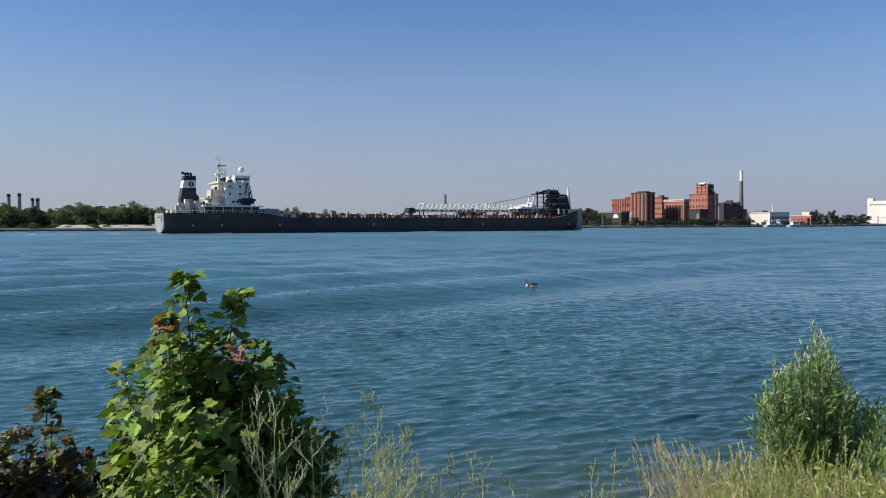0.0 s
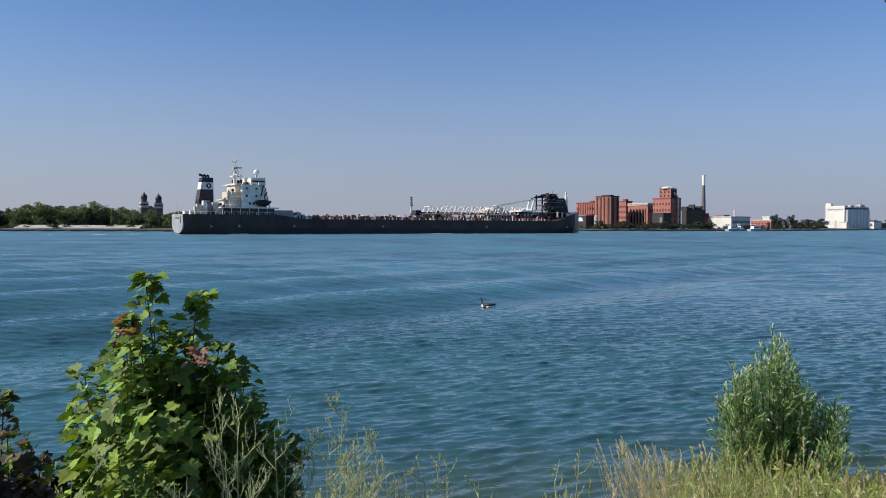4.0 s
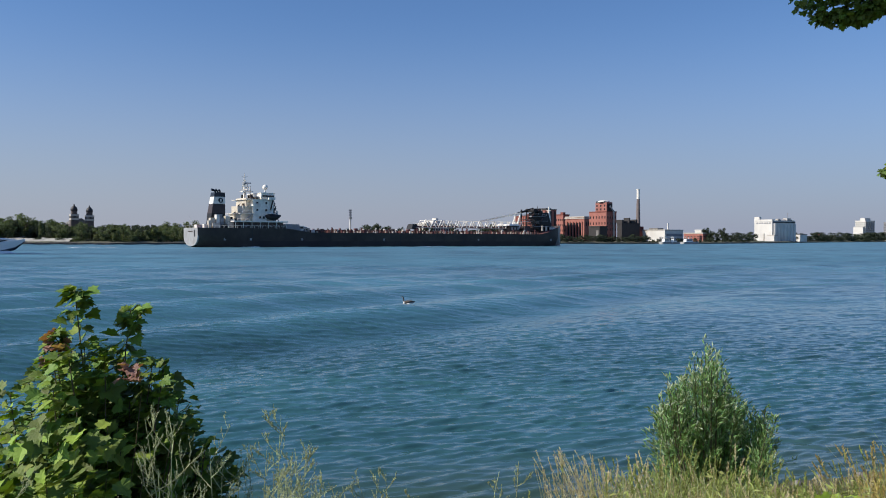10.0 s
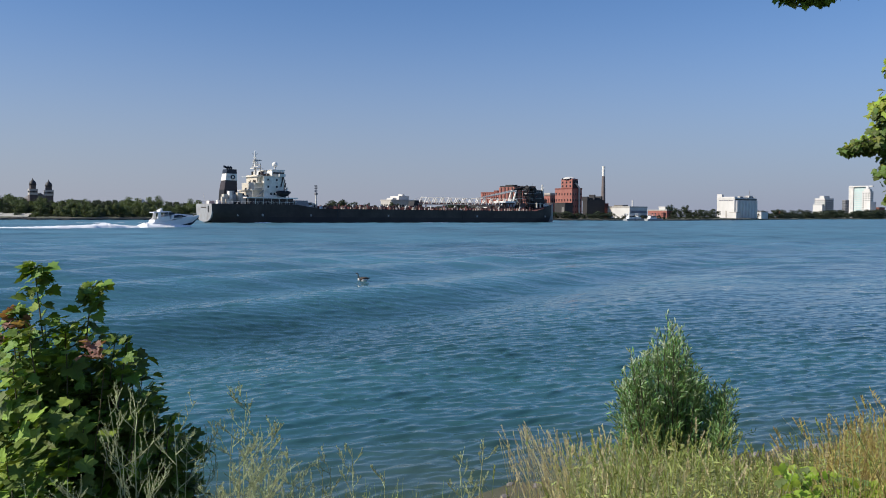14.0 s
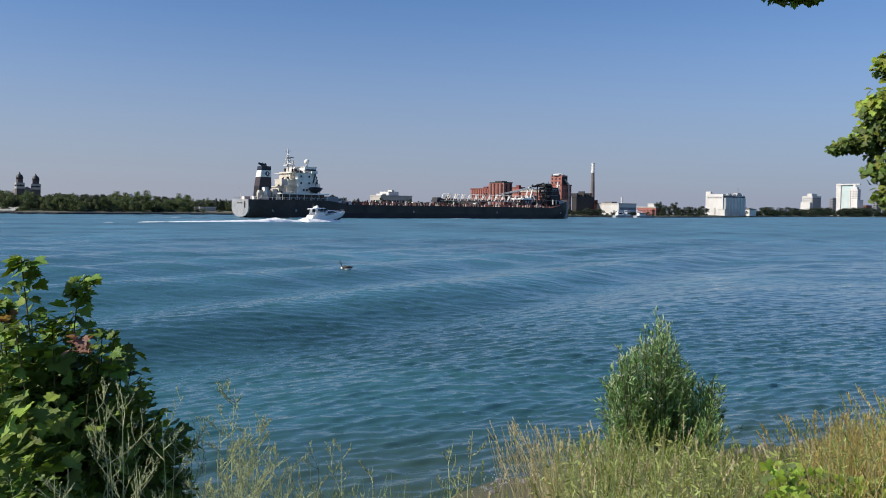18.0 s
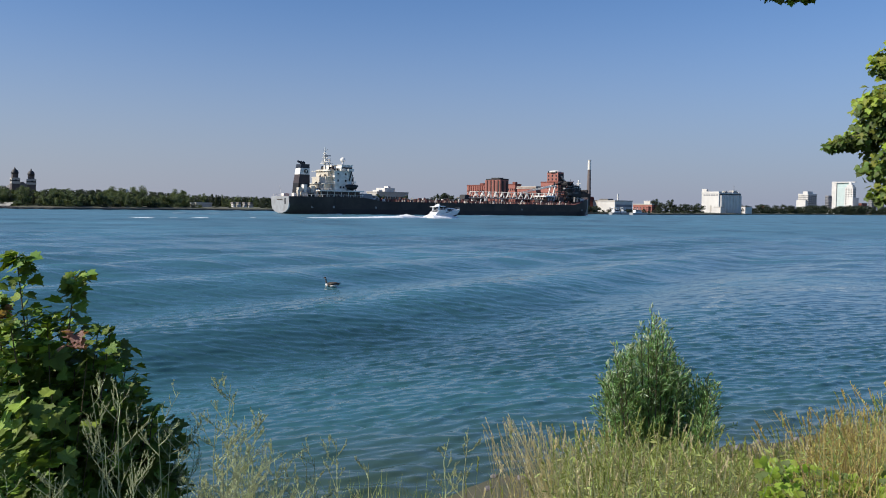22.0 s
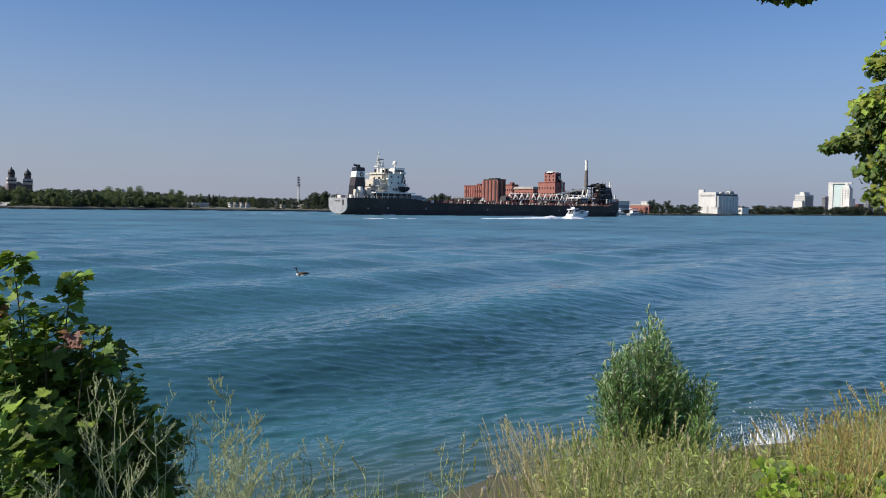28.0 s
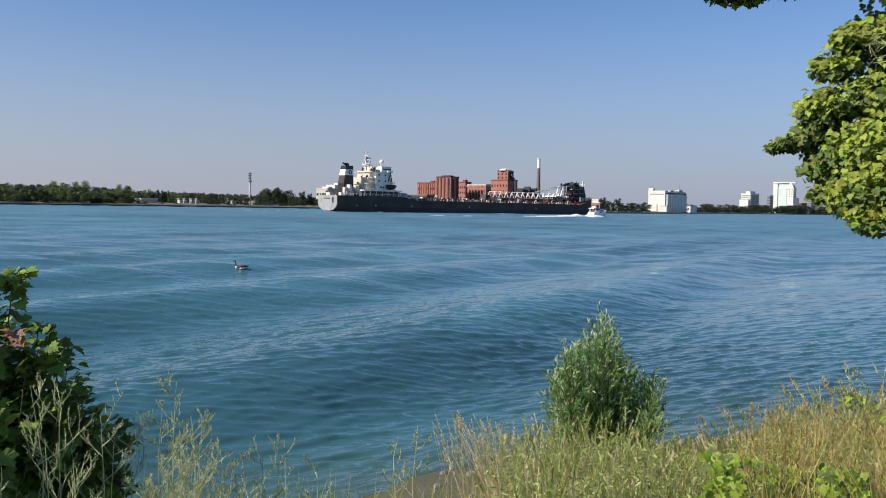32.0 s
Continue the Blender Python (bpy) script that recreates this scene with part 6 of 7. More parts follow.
def build_sapling(name, label, base, tips, seed, kinds, limit, size, per=10, spread=0.3, reds=(), fill=0, front=(), front_large=()):
    """A bushy maple: stems rise from the base to the tips, with leaf pairs all the way up and a dense skirt."""
    r = random.Random(seed)
    B = Vector(base)
    bush = thing(name, label, "bush", Matrix.Translation(B))
    fol = Foliage(bush, "leaf", kinds, limit, r)
    for t in tips:
        T = Vector(t) - B
        foot = Vector((T.x * 0.25 + r.uniform(-.08, .08), T.y * 0.25 + r.uniform(-.08, .08), 0))
        bend = Vector((r.uniform(-.06, .06), r.uniform(-.06, .06), 0))
        pts = [foot, foot.lerp(T, 0.35) + bend, foot.lerp(T, 0.7) + bend * 0.5, T]
        part("stem", Geo().tube(pts, [0.010, 0.007, 0.005, 0.002], 6), M["twig"], bush)
        L = T.length
        nodes = max(4, int(L * per))
        if len(fol.done) < 3:        # the leaders: curled young leaves in tufts all the way up
            fol.done.append(1)
            for k in range(74):
                f = r.uniform(0.68, 1.0) if k < 40 else r.uniform(0.95, 1.0)
                p = pts[2].lerp(pts[3], (f * 3 - 2)) if f > 0.667 else pts[2]
                a = r.uniform(0, 6.28)
                o = Vector((math.cos(a), math.sin(a), r.uniform(-0.4, 0.7)))
                fol.put(p + o * r.uniform(0.01, 0.035 + 0.22 * (1 - f)), o, size * r.uniform(0.35, 0.6) * (1.7 - 0.8 * f), 1 if f > 0.78 and r.random() < 0.5 else 0)
        for i in range(nodes):
            f = (i + 0.8) / nodes
            j = min(2, int(f * 3))
            p = pts[j].lerp(pts[j + 1], f * 3 - j)
            near_top = f > 0.8
            for k in range(2 if near_top else 3):
                a = r.uniform(0, 6.28)
                o = Vector((math.cos(a), math.sin(a), r.uniform(-0.1, 0.5) if near_top else r.uniform(-0.3, 0.3)))
                reach = (0.05 if near_top else spread * r.uniform(0.3, 1.0) * (1.25 - f))
                s = size * r.uniform(0.75, 1.25) * (0.65 if near_top else 1.0)
                q = p + o * reach
                kind = 0
                if len(kinds) > 1 and r.random() < 0.12 and not near_top: kind = 1
                fol.put(q, o, s, kind, single=(q + B).y < B.y + 0.1)
        if r.random() < 0.6 or near_top:
            for k in range(9):
                a = r.uniform(0, 6.28)
                fol.put(T + Vector((r.gauss(0, .012), r.gauss(0, .012), -0.02 * k * r.random())), Vector((math.cos(a), math.sin(a), r.uniform(-.2, .6))), size * r.uniform(0.35, 0.6), r.choice((0, 1)) if len(kinds) > 1 else 0)
    for _ in range(fill):
        i, j = r.randrange(len(tips)), r.randrange(len(tips))
        A, C = Vector(tips[i]) - B, Vector(tips[j]) - B
        w = r.uniform(0, 0.6)
        q = A.lerp(C, w) * (0.92 * r.random() ** 0.5)
        q.z = min(q.z, A.z + (C.z - A.z) * w)
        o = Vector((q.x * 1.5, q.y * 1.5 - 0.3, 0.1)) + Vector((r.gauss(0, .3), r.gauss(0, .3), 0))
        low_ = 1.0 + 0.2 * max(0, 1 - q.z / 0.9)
        # more light-toned leaves on the left: the sunlit side put into the colour
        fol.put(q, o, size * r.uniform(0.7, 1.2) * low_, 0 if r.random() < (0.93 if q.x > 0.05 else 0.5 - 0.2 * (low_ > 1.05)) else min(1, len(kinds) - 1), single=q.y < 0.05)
    for p in front:
        q = Vector(p) - B
        # two in five of these sunward front leaves get the sunlit tone
        fol.put(q, Vector((r.uniform(-1, 0.4), -0.9, r.uniform(-0.6, 0.1))), size * r.uniform(0.6, 0.95), 1 if r.random() < 0.4 else 0)
    for p in front_large:        # single leaves that stand out and catch the light
        q = Vector(p) - B
        part("leaf_stalk", Geo().tube([q * 0.8, q], 0.002, 4), M["twig"], bush)
        fol.put(q, Vector((-0.6, -0.7, -0.5)), size * r.uniform(0.65, 0.85), r.choice((0, 0, 0, 1)), single=False)
    for p in reds:
        q = Vector(p) - B
        for k in range(11):
            a = r.uniform(0, 6.28)
            fol.put(q + Vector((r.uniform(-.045, .045), r.uniform(-.045, .03), r.uniform(-.06, .06))), Vector((math.cos(a), math.sin(a), r.uniform(-.4, .3))), size * r.uniform(0.35, 0.6), len(kinds) - 1)
    fol.close(B)
    return bush


def spot(az, el, r):
    """A place seen at those angles at the distance r along the ground."""
    return at(az, r, 3.5 + r * math.tan(radians(el)))


def ground_at(az, r):
    p = at(az, r)
    return Vector((p.x, p.y, bank(p.x, p.y)))


tips = [spot(-17.1, -3.25, 4.1), spot(-13.85, -4.6, 4.1), spot(-18.4, -5.9, 4.0)]
rb = random.Random(21)
for k in range(34):
    a = rb.uniform(-21, -9.5)
    hi = np.interp(a, (-23, -21, -18, -15, -12, -10.5, -9), (-12, -9, -6.6, -6.6, -8.4, -11.2, -13))
    tips.append(spot(a, hi + rb.uniform(-3.2, 0) if k % 2 else hi - rb.uniform(0, 7), rb.uniform(3.7, 4.6)))
for a, el in ((-19.7, -8.4), (-20.6, -10.2), (-21.5, -11.2), (-20.9, -12.6), (-15.4, -6.9), (-12.5, -7.7), (-11.8, -8.0), (-12.6, -9.0), (-11.3, -9.2), (-10.8, -9.8), (-10.4, -11.0), (-9.8, -11.7), (-9.2, -12.9), (-8.3, -14.3), (-7.4, -15.2), (-16.3, -7.6)):
    tips.append(spot(a, el, rb.uniform(3.9, 4.5)))
for k in range(8):
    tips.append(spot(rb.uniform(-10.5, -7.2), rb.uniform(-17, -13.6), rb.uniform(4.0, 4.6)))
for k in range(8):
    tips.append(spot(rb.uniform(-21.5, -19), rb.uniform(-17, -13.6), rb.uniform(3.6, 4.2)))
for k in range(16):
    tips.append(spot(rb.uniform(-21, -14), rb.uniform(-19, -14.8), rb.uniform(3.2, 3.6)))
build_sapling("maple_sapling", "bushy green maple sapling with lobed leaves and reddish young tips", ground_at(-15.5, 4.1), tips, 5, ["sapling", "sapling_pale_lit", "maple_red"], 300, 0.1, per=17, spread=0.22, fill=2300,
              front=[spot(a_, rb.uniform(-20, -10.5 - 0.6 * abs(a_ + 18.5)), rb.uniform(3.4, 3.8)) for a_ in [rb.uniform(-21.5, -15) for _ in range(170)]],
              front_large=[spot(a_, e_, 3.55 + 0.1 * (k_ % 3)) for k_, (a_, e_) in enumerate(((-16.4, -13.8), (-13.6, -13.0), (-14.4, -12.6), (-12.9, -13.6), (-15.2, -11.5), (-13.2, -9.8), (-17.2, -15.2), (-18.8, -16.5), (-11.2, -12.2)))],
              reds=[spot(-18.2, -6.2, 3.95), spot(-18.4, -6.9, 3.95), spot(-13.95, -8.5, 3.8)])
tips = [spot(-25.2, -10.2, 4.2)]
for k in range(32):
    a = rb.uniform(-31, -19.8)
    tips.append(spot(a, np.interp(a, (-31, -26, -23, -19.8), (-11.5, -12.2, -12.8, -14.2)) - rb.uniform(0, 4.0), rb.uniform(3.8, 4.4)))
build_sapling("brown_sapling", "purple-brown maple sapling beside the green one", ground_at(-25.5, 4.1), tips, 8, ["maple_brown", "sapling", "maple_brown"], 150, 0.09, per=15, spread=0.2, fill=900, reds=[spot(-26.6, -12.6, 4.0)])


def build_weed(az, el, r, seed, full=1.0):
    """A dry branching weed: a main stalk with rising side branches and small buds."""
    q = random.Random(seed)
    T, B = spot(az, el, r), ground_at(az + q.uniform(-0.6, 0.6), r)
    w = thing("dry_weed", "pale green dry weed with thin branching stalks", "weed", Matrix.Translation(B), group="dry weeds")
    T = T - B
    stalk = Geo()
    mid = T * 0.5 + Vector((q.uniform(-.05, .05), q.uniform(-.05, .05), 0))
    thick = 0.2 + 0.165 * r
    stalk.tube([(0, 0, -0.1), mid * 0.5 + Vector((q.gauss(0, .02), q.gauss(0, .02), 0)), mid, mid.lerp(T, 0.6) + Vector((q.gauss(0, .015), q.gauss(0, .015), 0)), T], [0.0048 * thick, 0.0042 * thick, 0.0034 * thick, 0.0024 * thick, 0.0014 * thick], 5)
    part("stalk", stalk, M["weed"], w)
    g, buds = Geo(), Geo()

    def twig(p, d, length, rad, depth):
        d = d.normalized()
        e = p + d * length * 0.5 + Vector((q.gauss(0, .07) * length, q.gauss(0, .07) * length, -length * 0.03))
        f = p + d * length + Vector((q.gauss(0, .05) * length, q.gauss(0, .05) * length, length * 0.14))
        g.tube([p, e, f], [rad, rad * 0.75, rad * 0.4], 4, cap=False)
        for i in range(int(length * 115)):
            k = q.uniform(0.25, 1.0)
            b_ = (p.lerp(e, k * 2) if k < 0.5 else e.lerp(f, k * 2 - 1)) + Vector((q.gauss(0, .0015), q.gauss(0, .0015), 0))
            s, up = q.uniform(0.0016, 0.0032) * r / 5, q.uniform(0.006, 0.014) * r / 5
            lean_ = Vector((q.gauss(0, .6), q.gauss(0, .6), 1)).normalized() * up
            buds.add([b_ + Vector((-s, 0, 0)), b_ + Vector((s, 0, 0)), b_ + Vector((0, s, 0)), b_ + lean_], [(0, 1, 3), (1, 2, 3), (2, 0, 3), (0, 2, 1)])
        if depth:
            for _ in range(q.randint(3, 5) if depth > 1 else q.randint(1, 3)):
                k = q.uniform(0.3, 0.95)
                nd = d * 0.8 + Vector((q.uniform(-.8, .8), q.uniform(-.8, .8), q.uniform(0.2, .8)))
                twig(p.lerp(e, k * 2) if k < 0.5 else e.lerp(f, k * 2 - 1), nd, length * q.uniform(0.28, 0.5), rad * 0.7, depth - 1)
    for _ in range(int(13 * full)):
        k = q.uniform(0.3, 0.97)
        p = mid.lerp(T, k * 2 - 1) if k > 0.5 else Vector((0, 0, 0)).lerp(mid, k * 2)
        a = q.uniform(0, 6.28)
        twig(p, Vector((math.cos(a), math.sin(a) * 0.6, q.uniform(0.5, 1.3))), T.length * q.uniform(0.14, 0.32) * (1.12 - k * 0.75), 0.0021 * thick, 2)
    tagged(part("side_branch", g, M["weed"], w), kind="stuff")
    tagged(part("bud", buds, M["weed"], w), kind="stuff")
    return w


k = 0
for az, el, r, full in ((-4.4, -11.7, 5.2, 1.7), (-5.3, -13.6, 5.3, 1.3), (-3.5, -13.8, 5.4, 1.3), (-4.2, -14.6, 5.0, 1.4), (-4.9, -15.2, 4.8, 1.2), (-13.0, -11.4, 3.4, 0.8), (-11.4, -12.4, 3.45, 0.7), (-9.0, -13.4, 3.5, 0.8), (-12.2, -14.6, 3.3, 0.6), (-7.2, -14.4, 4.0, 1.1), (-8.2, -15.2, 3.7, 1.0),
                        (2.6, -15.6, 5.8, 0.8), (4.8, -17.0, 5.6, 0.8), (0.6, -16.8, 5.0, 0.8), (-1.6, -16.0, 5.2, 0.9), (-15.4, -16.2, 3.1, 0.8), (-18.5, -16.6, 3.1, 0.8), (-21.5, -15.6, 3.2, 0.8), (-2.8, -14.8, 5.2, 0.8), (11.6, -14.7, 7.5, 0.5), (10.3, -15.4, 7.2, 0.5), (39.0, -9.4, 6.5, 1.4), (41.0, -9.0, 6.6, 1.2), (37.4, -10.6, 6.6, 0.8), (35.2, -12.0, 7.5, 0.7),
                        (-14.6, -16.0, 3.1, 0.8), (-10.6, -16.0, 3.2, 0.7)):
    k += 1
    build_weed(az, el, r, 100 + k, full=full)


for i in range(10):
    build_weed(rb.uniform(-18, 2), rb.uniform(-19, -16.2), rb.uniform(3.2, 5.2), 200 + i, full=0.9)


def blade(g, p, h, w, lean, az, seg=3):
    """One grass blade, bent over."""
    d = Vector((math.cos(az), math.sin(az), 0))
    s = Vector((-d.y, d.x, 0)) * w
    k = len(g.v)
    for i in range(seg + 1):
        f = i / seg
        c = p + Vector((0, 0, h * f * (1 - 0.15 * f * abs(lean)))) + d * (lean * h * f * f)
        ww = s * (1 - f * 0.9)
        g.v.append(tuple(c - ww)); g.v.append(tuple(c + ww))
    g.f += [(k + 2 * i, k + 2 * i + 1, k + 2 * i + 3, k + 2 * i + 2) for i in range(seg)]


def seed_stem(g, heads, p, h, lean, az, q, headlen=0.11):
    """A grass stem with a feathery head."""
    d = Vector((math.cos(az), math.sin(az), 0))
    pts = [p, p + Vector((0, 0, h * 0.55)) + d * lean * h * 0.25, p + Vector((0, 0, h)) + d * lean * h]
    g.tube(pts, [0.0020, 0.0016, 0.001], 3, cap=False)
    for i in range(12):
        f = i / 12
        c = pts[1].lerp(pts[2], 1 - headlen / (h * 0.5) * (1 - f))
        a = q.uniform(0, 6.28)
        s = 0.014 * (1 - 0.5 * f)
        e = c + Vector((math.cos(a) * s, math.sin(a) * s, 0.018))
        heads.add([c, c + Vector((0.004, 0, 0.006)), e, c + Vector((-0.004, 0.002, 0.006))], [(0, 1, 2, 3)])


def grass_top(a):
    """How far below the horizon the grass reaches, in degrees."""
    return float(np.interp(a, (8, 10, 12.5, 14.5, 18, 24, 29, 31, 33, 35, 37, 41, 46), (-20, -19, -17.8, -16.6, -15.3, -14.7, -15.0, -15.4, -13.8, -12.6, -11.6, -11.2, -11)))


def build_grass():
    q = random.Random(31)
    sets = {"grass": (Geo(), Geo()), "straw": (Geo(), Geo()), "gold": (Geo(), Geo())}
    tufts = [(q.uniform(9.5, 46), 3.6 + 6.0 * q.random() ** 0.9, q.random()) for _ in range(430)]
    for i in range(15000):
        a, r, tone = tufts[q.randrange(430)]
        a, r = a + q.gauss(0, 4.2 / r), max(3.6, r + q.gauss(0, 0.08))
        if a < 19.5 and q.random() > ((a - 15.5) / 4 if a > 16.3 else 0.03): continue
        if r < 4.7 and (30.4 < a < 33.8 or 37 < a < 41) and q.random() < 0.75: continue
        p = ground_at(a + q.uniform(-.3, .3), r)
        room = 3.5 + r * math.tan(radians(grass_top(a))) - p.z
        h = max(0.2, min(1.5, room)) * (q.uniform(0.3, 0.95) if q.random() < 0.8 else q.uniform(0.9, 1.1))
        dry = 0.4 + 0.4 * max(0, 1 - abs(a - 16.5) / 4)
        kind = "gold" if a > 33.5 + q.uniform(-1, 1) and 0.6 * tone + 0.4 * q.random() < 0.62 else "straw" if 0.55 * tone + 0.45 * q.random() < dry else "grass"
        stems, heads = sets[kind]
        if q.random() < 0.72:
            blade(stems, p, h * q.uniform(0.8, 1.0), q.uniform(0.002, 0.005), q.uniform(0.1, 0.9), q.uniform(0, 6.28), 4)
        else:
            seed_stem(stems, heads, p, h * 1.03, q.uniform(0, 0.45), q.uniform(0, 6.28), q, q.uniform(0.06, 0.14))
    herbs, sprigs = Geo(), Geo()
    for i in range(1900):        # leafy herbs among the grass
        a = q.uniform(14, 46)
        if a < 20 and q.random() > (a - 16) / 4: continue
        if a > 33 and q.random() < 0.78: continue
        r = q.uniform(3.8, 9.4)
        if r < 4.7 and (30.4 < a < 33.8 or 37 < a < 41) and q.random() < 0.75: continue
        p = ground_at(a, r)
        room = max(0.2, min(1.4, 3.5 + r * math.tan(radians(grass_top(a) - 0.2)) - p.z))
        h = room * q.uniform(0.7, 1.02)
        tip = p + Vector((q.gauss(0, .12), q.gauss(0, .12), h))
        herbs.tube([p, p.lerp(tip, 0.5) + Vector((q.gauss(0, .03), q.gauss(0, .03), 0)), tip], [0.0024, 0.002, 0.001], 3, cap=False)
        for k in range(22):
            c = p.lerp(tip, q.uniform(0.35, 1.0))
            d = Vector((q.gauss(0, 1), q.gauss(0, 1), q.uniform(-0.2, 1.1))).normalized()
            L = q.uniform(0.02, 0.055)
            s = d.cross(Vector((q.gauss(0, 1), q.gauss(0, 1), 1))).normalized() * L * q.uniform(0.05, 0.15)
            sprigs.add([c, c + d * L * 0.5 + s, c + d * L, c + d * L * 0.5 - s], [(0, 1, 2, 3)])
    ob = thing("leafy_weeds", "pale green leafy weeds growing among the grass", "weeds", kind="stuff", geo=sprigs, material=M["herb"])
    part("stems", herbs, M["weed"], ob)
    for i in range(1500):        # low growth on the bank's left
        a = q.uniform(-26, 10)
        r = q.uniform(3.0, 8.5)
        p = ground_at(a, r)
        room = 3.5 + r * math.tan(radians(-17.6)) - p.z
        blade(sets["grass"][0], p, max(0.15, room) * q.uniform(0.4, 1.0), 0.004, q.uniform(0.1, 0.5), q.uniform(0, 6.28))
    for i in range(120):         # tall dry heads before the water
        a = q.gauss(16.6, 1.0) if i % 5 else q.uniform(13.4, 16)
        r = q.uniform(6.5, 8.8)
        p = ground_at(a, r)
        h = 3.5 + r * math.tan(radians(q.uniform(-16.8, -13.9))) - p.z
        seed_stem(*sets["straw"], p, h, q.uniform(0.0, 0.4), q.uniform(2.2, 3.6), q, 0.16)
    for i in range(900):
        a = q.uniform(32.5, 46) if i % 3 else q.uniform(32.8, 36.5)
        r = q.uniform(6.0, 9.0)
        p = ground_at(a, r)
        h = 3.5 + r * math.tan(radians(grass_top(a) - 0.1 - 3.2 * q.random() ** 0.8)) - p.z
        seed_stem(*sets["gold"], p, h, q.uniform(-0.1, 0.2), q.uniform(0, 6.28), q, 0.2)
    names = {"grass": ("green_grass", "tall green grass on the river bank"), "straw": ("dry_grass", "pale dry grass stems on the bank"), "gold": ("golden_grass", "tall golden seeding grass on the bank")}
    for kind, (g, hd) in sets.items():
        ob = thing(names[kind][0], names[kind][1], "grass", kind="stuff", geo=g, material=M[kind])
        if hd.v: part("seed_heads", hd, M["herb" if kind == "grass" else kind], ob)


build_grass()


def build_willow():
    """A narrow-leaved shrub: rising main shoots, each with arching side twigs that carry the leaves."""
    q = random.Random(44)
    B = ground_at(24.2, 8.3)
    w = thing("willow_shrub", "feathery green narrow-leaved willow shrub at the water's edge", "shrub", Matrix.Translation(B))
    leaves, pale, stems = Geo(), Geo(), Geo()

    def leaf(g, p, d, L, k=0.085):
        s = d.cross(Vector((q.gauss(0, 1), q.gauss(0, 1), 1))).normalized() * L * k
        g.add([p, p + d * L * 0.45 + s, p + d * L + Vector((0, 0, -L * 0.15)), p + d * L * 0.45 - s], [(0, 1, 2, 3)])

    def spray(p0, p1, n, sunny):
        """Leaves along a twig, closer together towards its tip."""
        d0 = (p1 - p0).normalized()
        bend = p0.lerp(p1, 0.55) + Vector((0, 0, 0.05 * (p1 - p0).length))
        stems.tube([p0, bend, p1], [0.004, 0.003, 0.0012], 3, cap=False)
        for _ in range(n):
            f = q.random() ** 0.7
            p = p0.lerp(bend, f / 0.55) if f < 0.55 else bend.lerp(p1, (f - 0.55) / 0.45)
            p = p + Vector((q.gauss(0, .016), q.gauss(0, .016), q.gauss(0, .016)))
            d = (Vector((q.gauss(0, .42), q.gauss(0, .42), q.gauss(0.15, .4))) + d0 * 0.9).normalized()
            # some outer leaves go pale: highlights put into the colour
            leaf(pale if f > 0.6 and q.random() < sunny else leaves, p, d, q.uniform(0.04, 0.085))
        if q.random() < sunny * 2:
            for _ in range(q.randint(1, 3)):
                d = (d0 + Vector((q.gauss(0, .4), q.gauss(0, .4), q.gauss(0.1, .3)))).normalized()
                L = q.uniform(0.03, 0.07)
                pale.tube([p1, p1 + d * L * 0.5, p1 + d * L], [0.003, 0.006, 0.002], 4)
    for i in range(70):
        a = (q.uniform(20.4, 28.3) if i % 2 else min(max(q.gauss(23.6, 1.9), 20.2), 28.3)) if i > 3 else (23.67, 23.0, 24.5, 21.3)[i]
        top = float(np.interp(a, (19.5, 20.3, 21.2, 22.2, 23.0, 23.7, 24.4, 25.2, 25.8, 26.3, 27.0, 27.9, 28.7), (-12.4, -11.4, -9.5, -8.8, -8.2, -7.5, -7.7, -8.7, -9.6, -10.9, -10.3, -10.7, -11.6)))
        el = (-6.4, -7.6, -7.4, -9.0)[i] if i < 4 else top - abs(q.gauss(0, 1.3)) + (q.uniform(0.1, 0.6) if i % 6 == 0 else -0.1)
        T = spot(a, el, q.uniform(7.7, 8.9)) - B
        foot = Vector((T.x * 0.3, T.y * 0.3, -0.05))
        mid = foot.lerp(T, 0.5) + Vector((T.x * 0.12, T.y * 0.12, 0.06))
        part("shoot", Geo().tube([foot, mid, T], [0.009, 0.006, 0.002], 5), M["twig"], w)
        # about twice as many pale tips on the sunlit left
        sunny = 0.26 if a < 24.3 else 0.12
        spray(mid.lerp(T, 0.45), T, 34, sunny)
        for k in range(15):
            f = q.uniform(0.12, 0.9)
            p = foot.lerp(mid, f * 2) if f < 0.5 else mid.lerp(T, f * 2 - 1)
            out = Vector((q.gauss(-0.14, 0.55), q.gauss(-0.05, 0.5), q.uniform(0.7, 1.9))).normalized()
            L = q.uniform(0.14, 0.42) * (1.15 - 0.6 * f)
            e = p + out * L
            over = (e + B - EYE)
            if math.degrees(math.atan2(over.z, math.hypot(over.x, over.y))) > top + (0.9 if k % 4 == 0 else 0.3): e = p + out * L * 0.45
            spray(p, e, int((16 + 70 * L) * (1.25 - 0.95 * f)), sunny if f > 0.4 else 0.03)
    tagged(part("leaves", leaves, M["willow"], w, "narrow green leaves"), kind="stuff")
    tagged(part("seed_tuft", pale, M["seed"], w, "pale seed tufts and sunlit-toned leaf tips"), kind="stuff")
    tagged(part("twig", stems, M["willow"], w), kind="stuff")
    return w


build_willow()


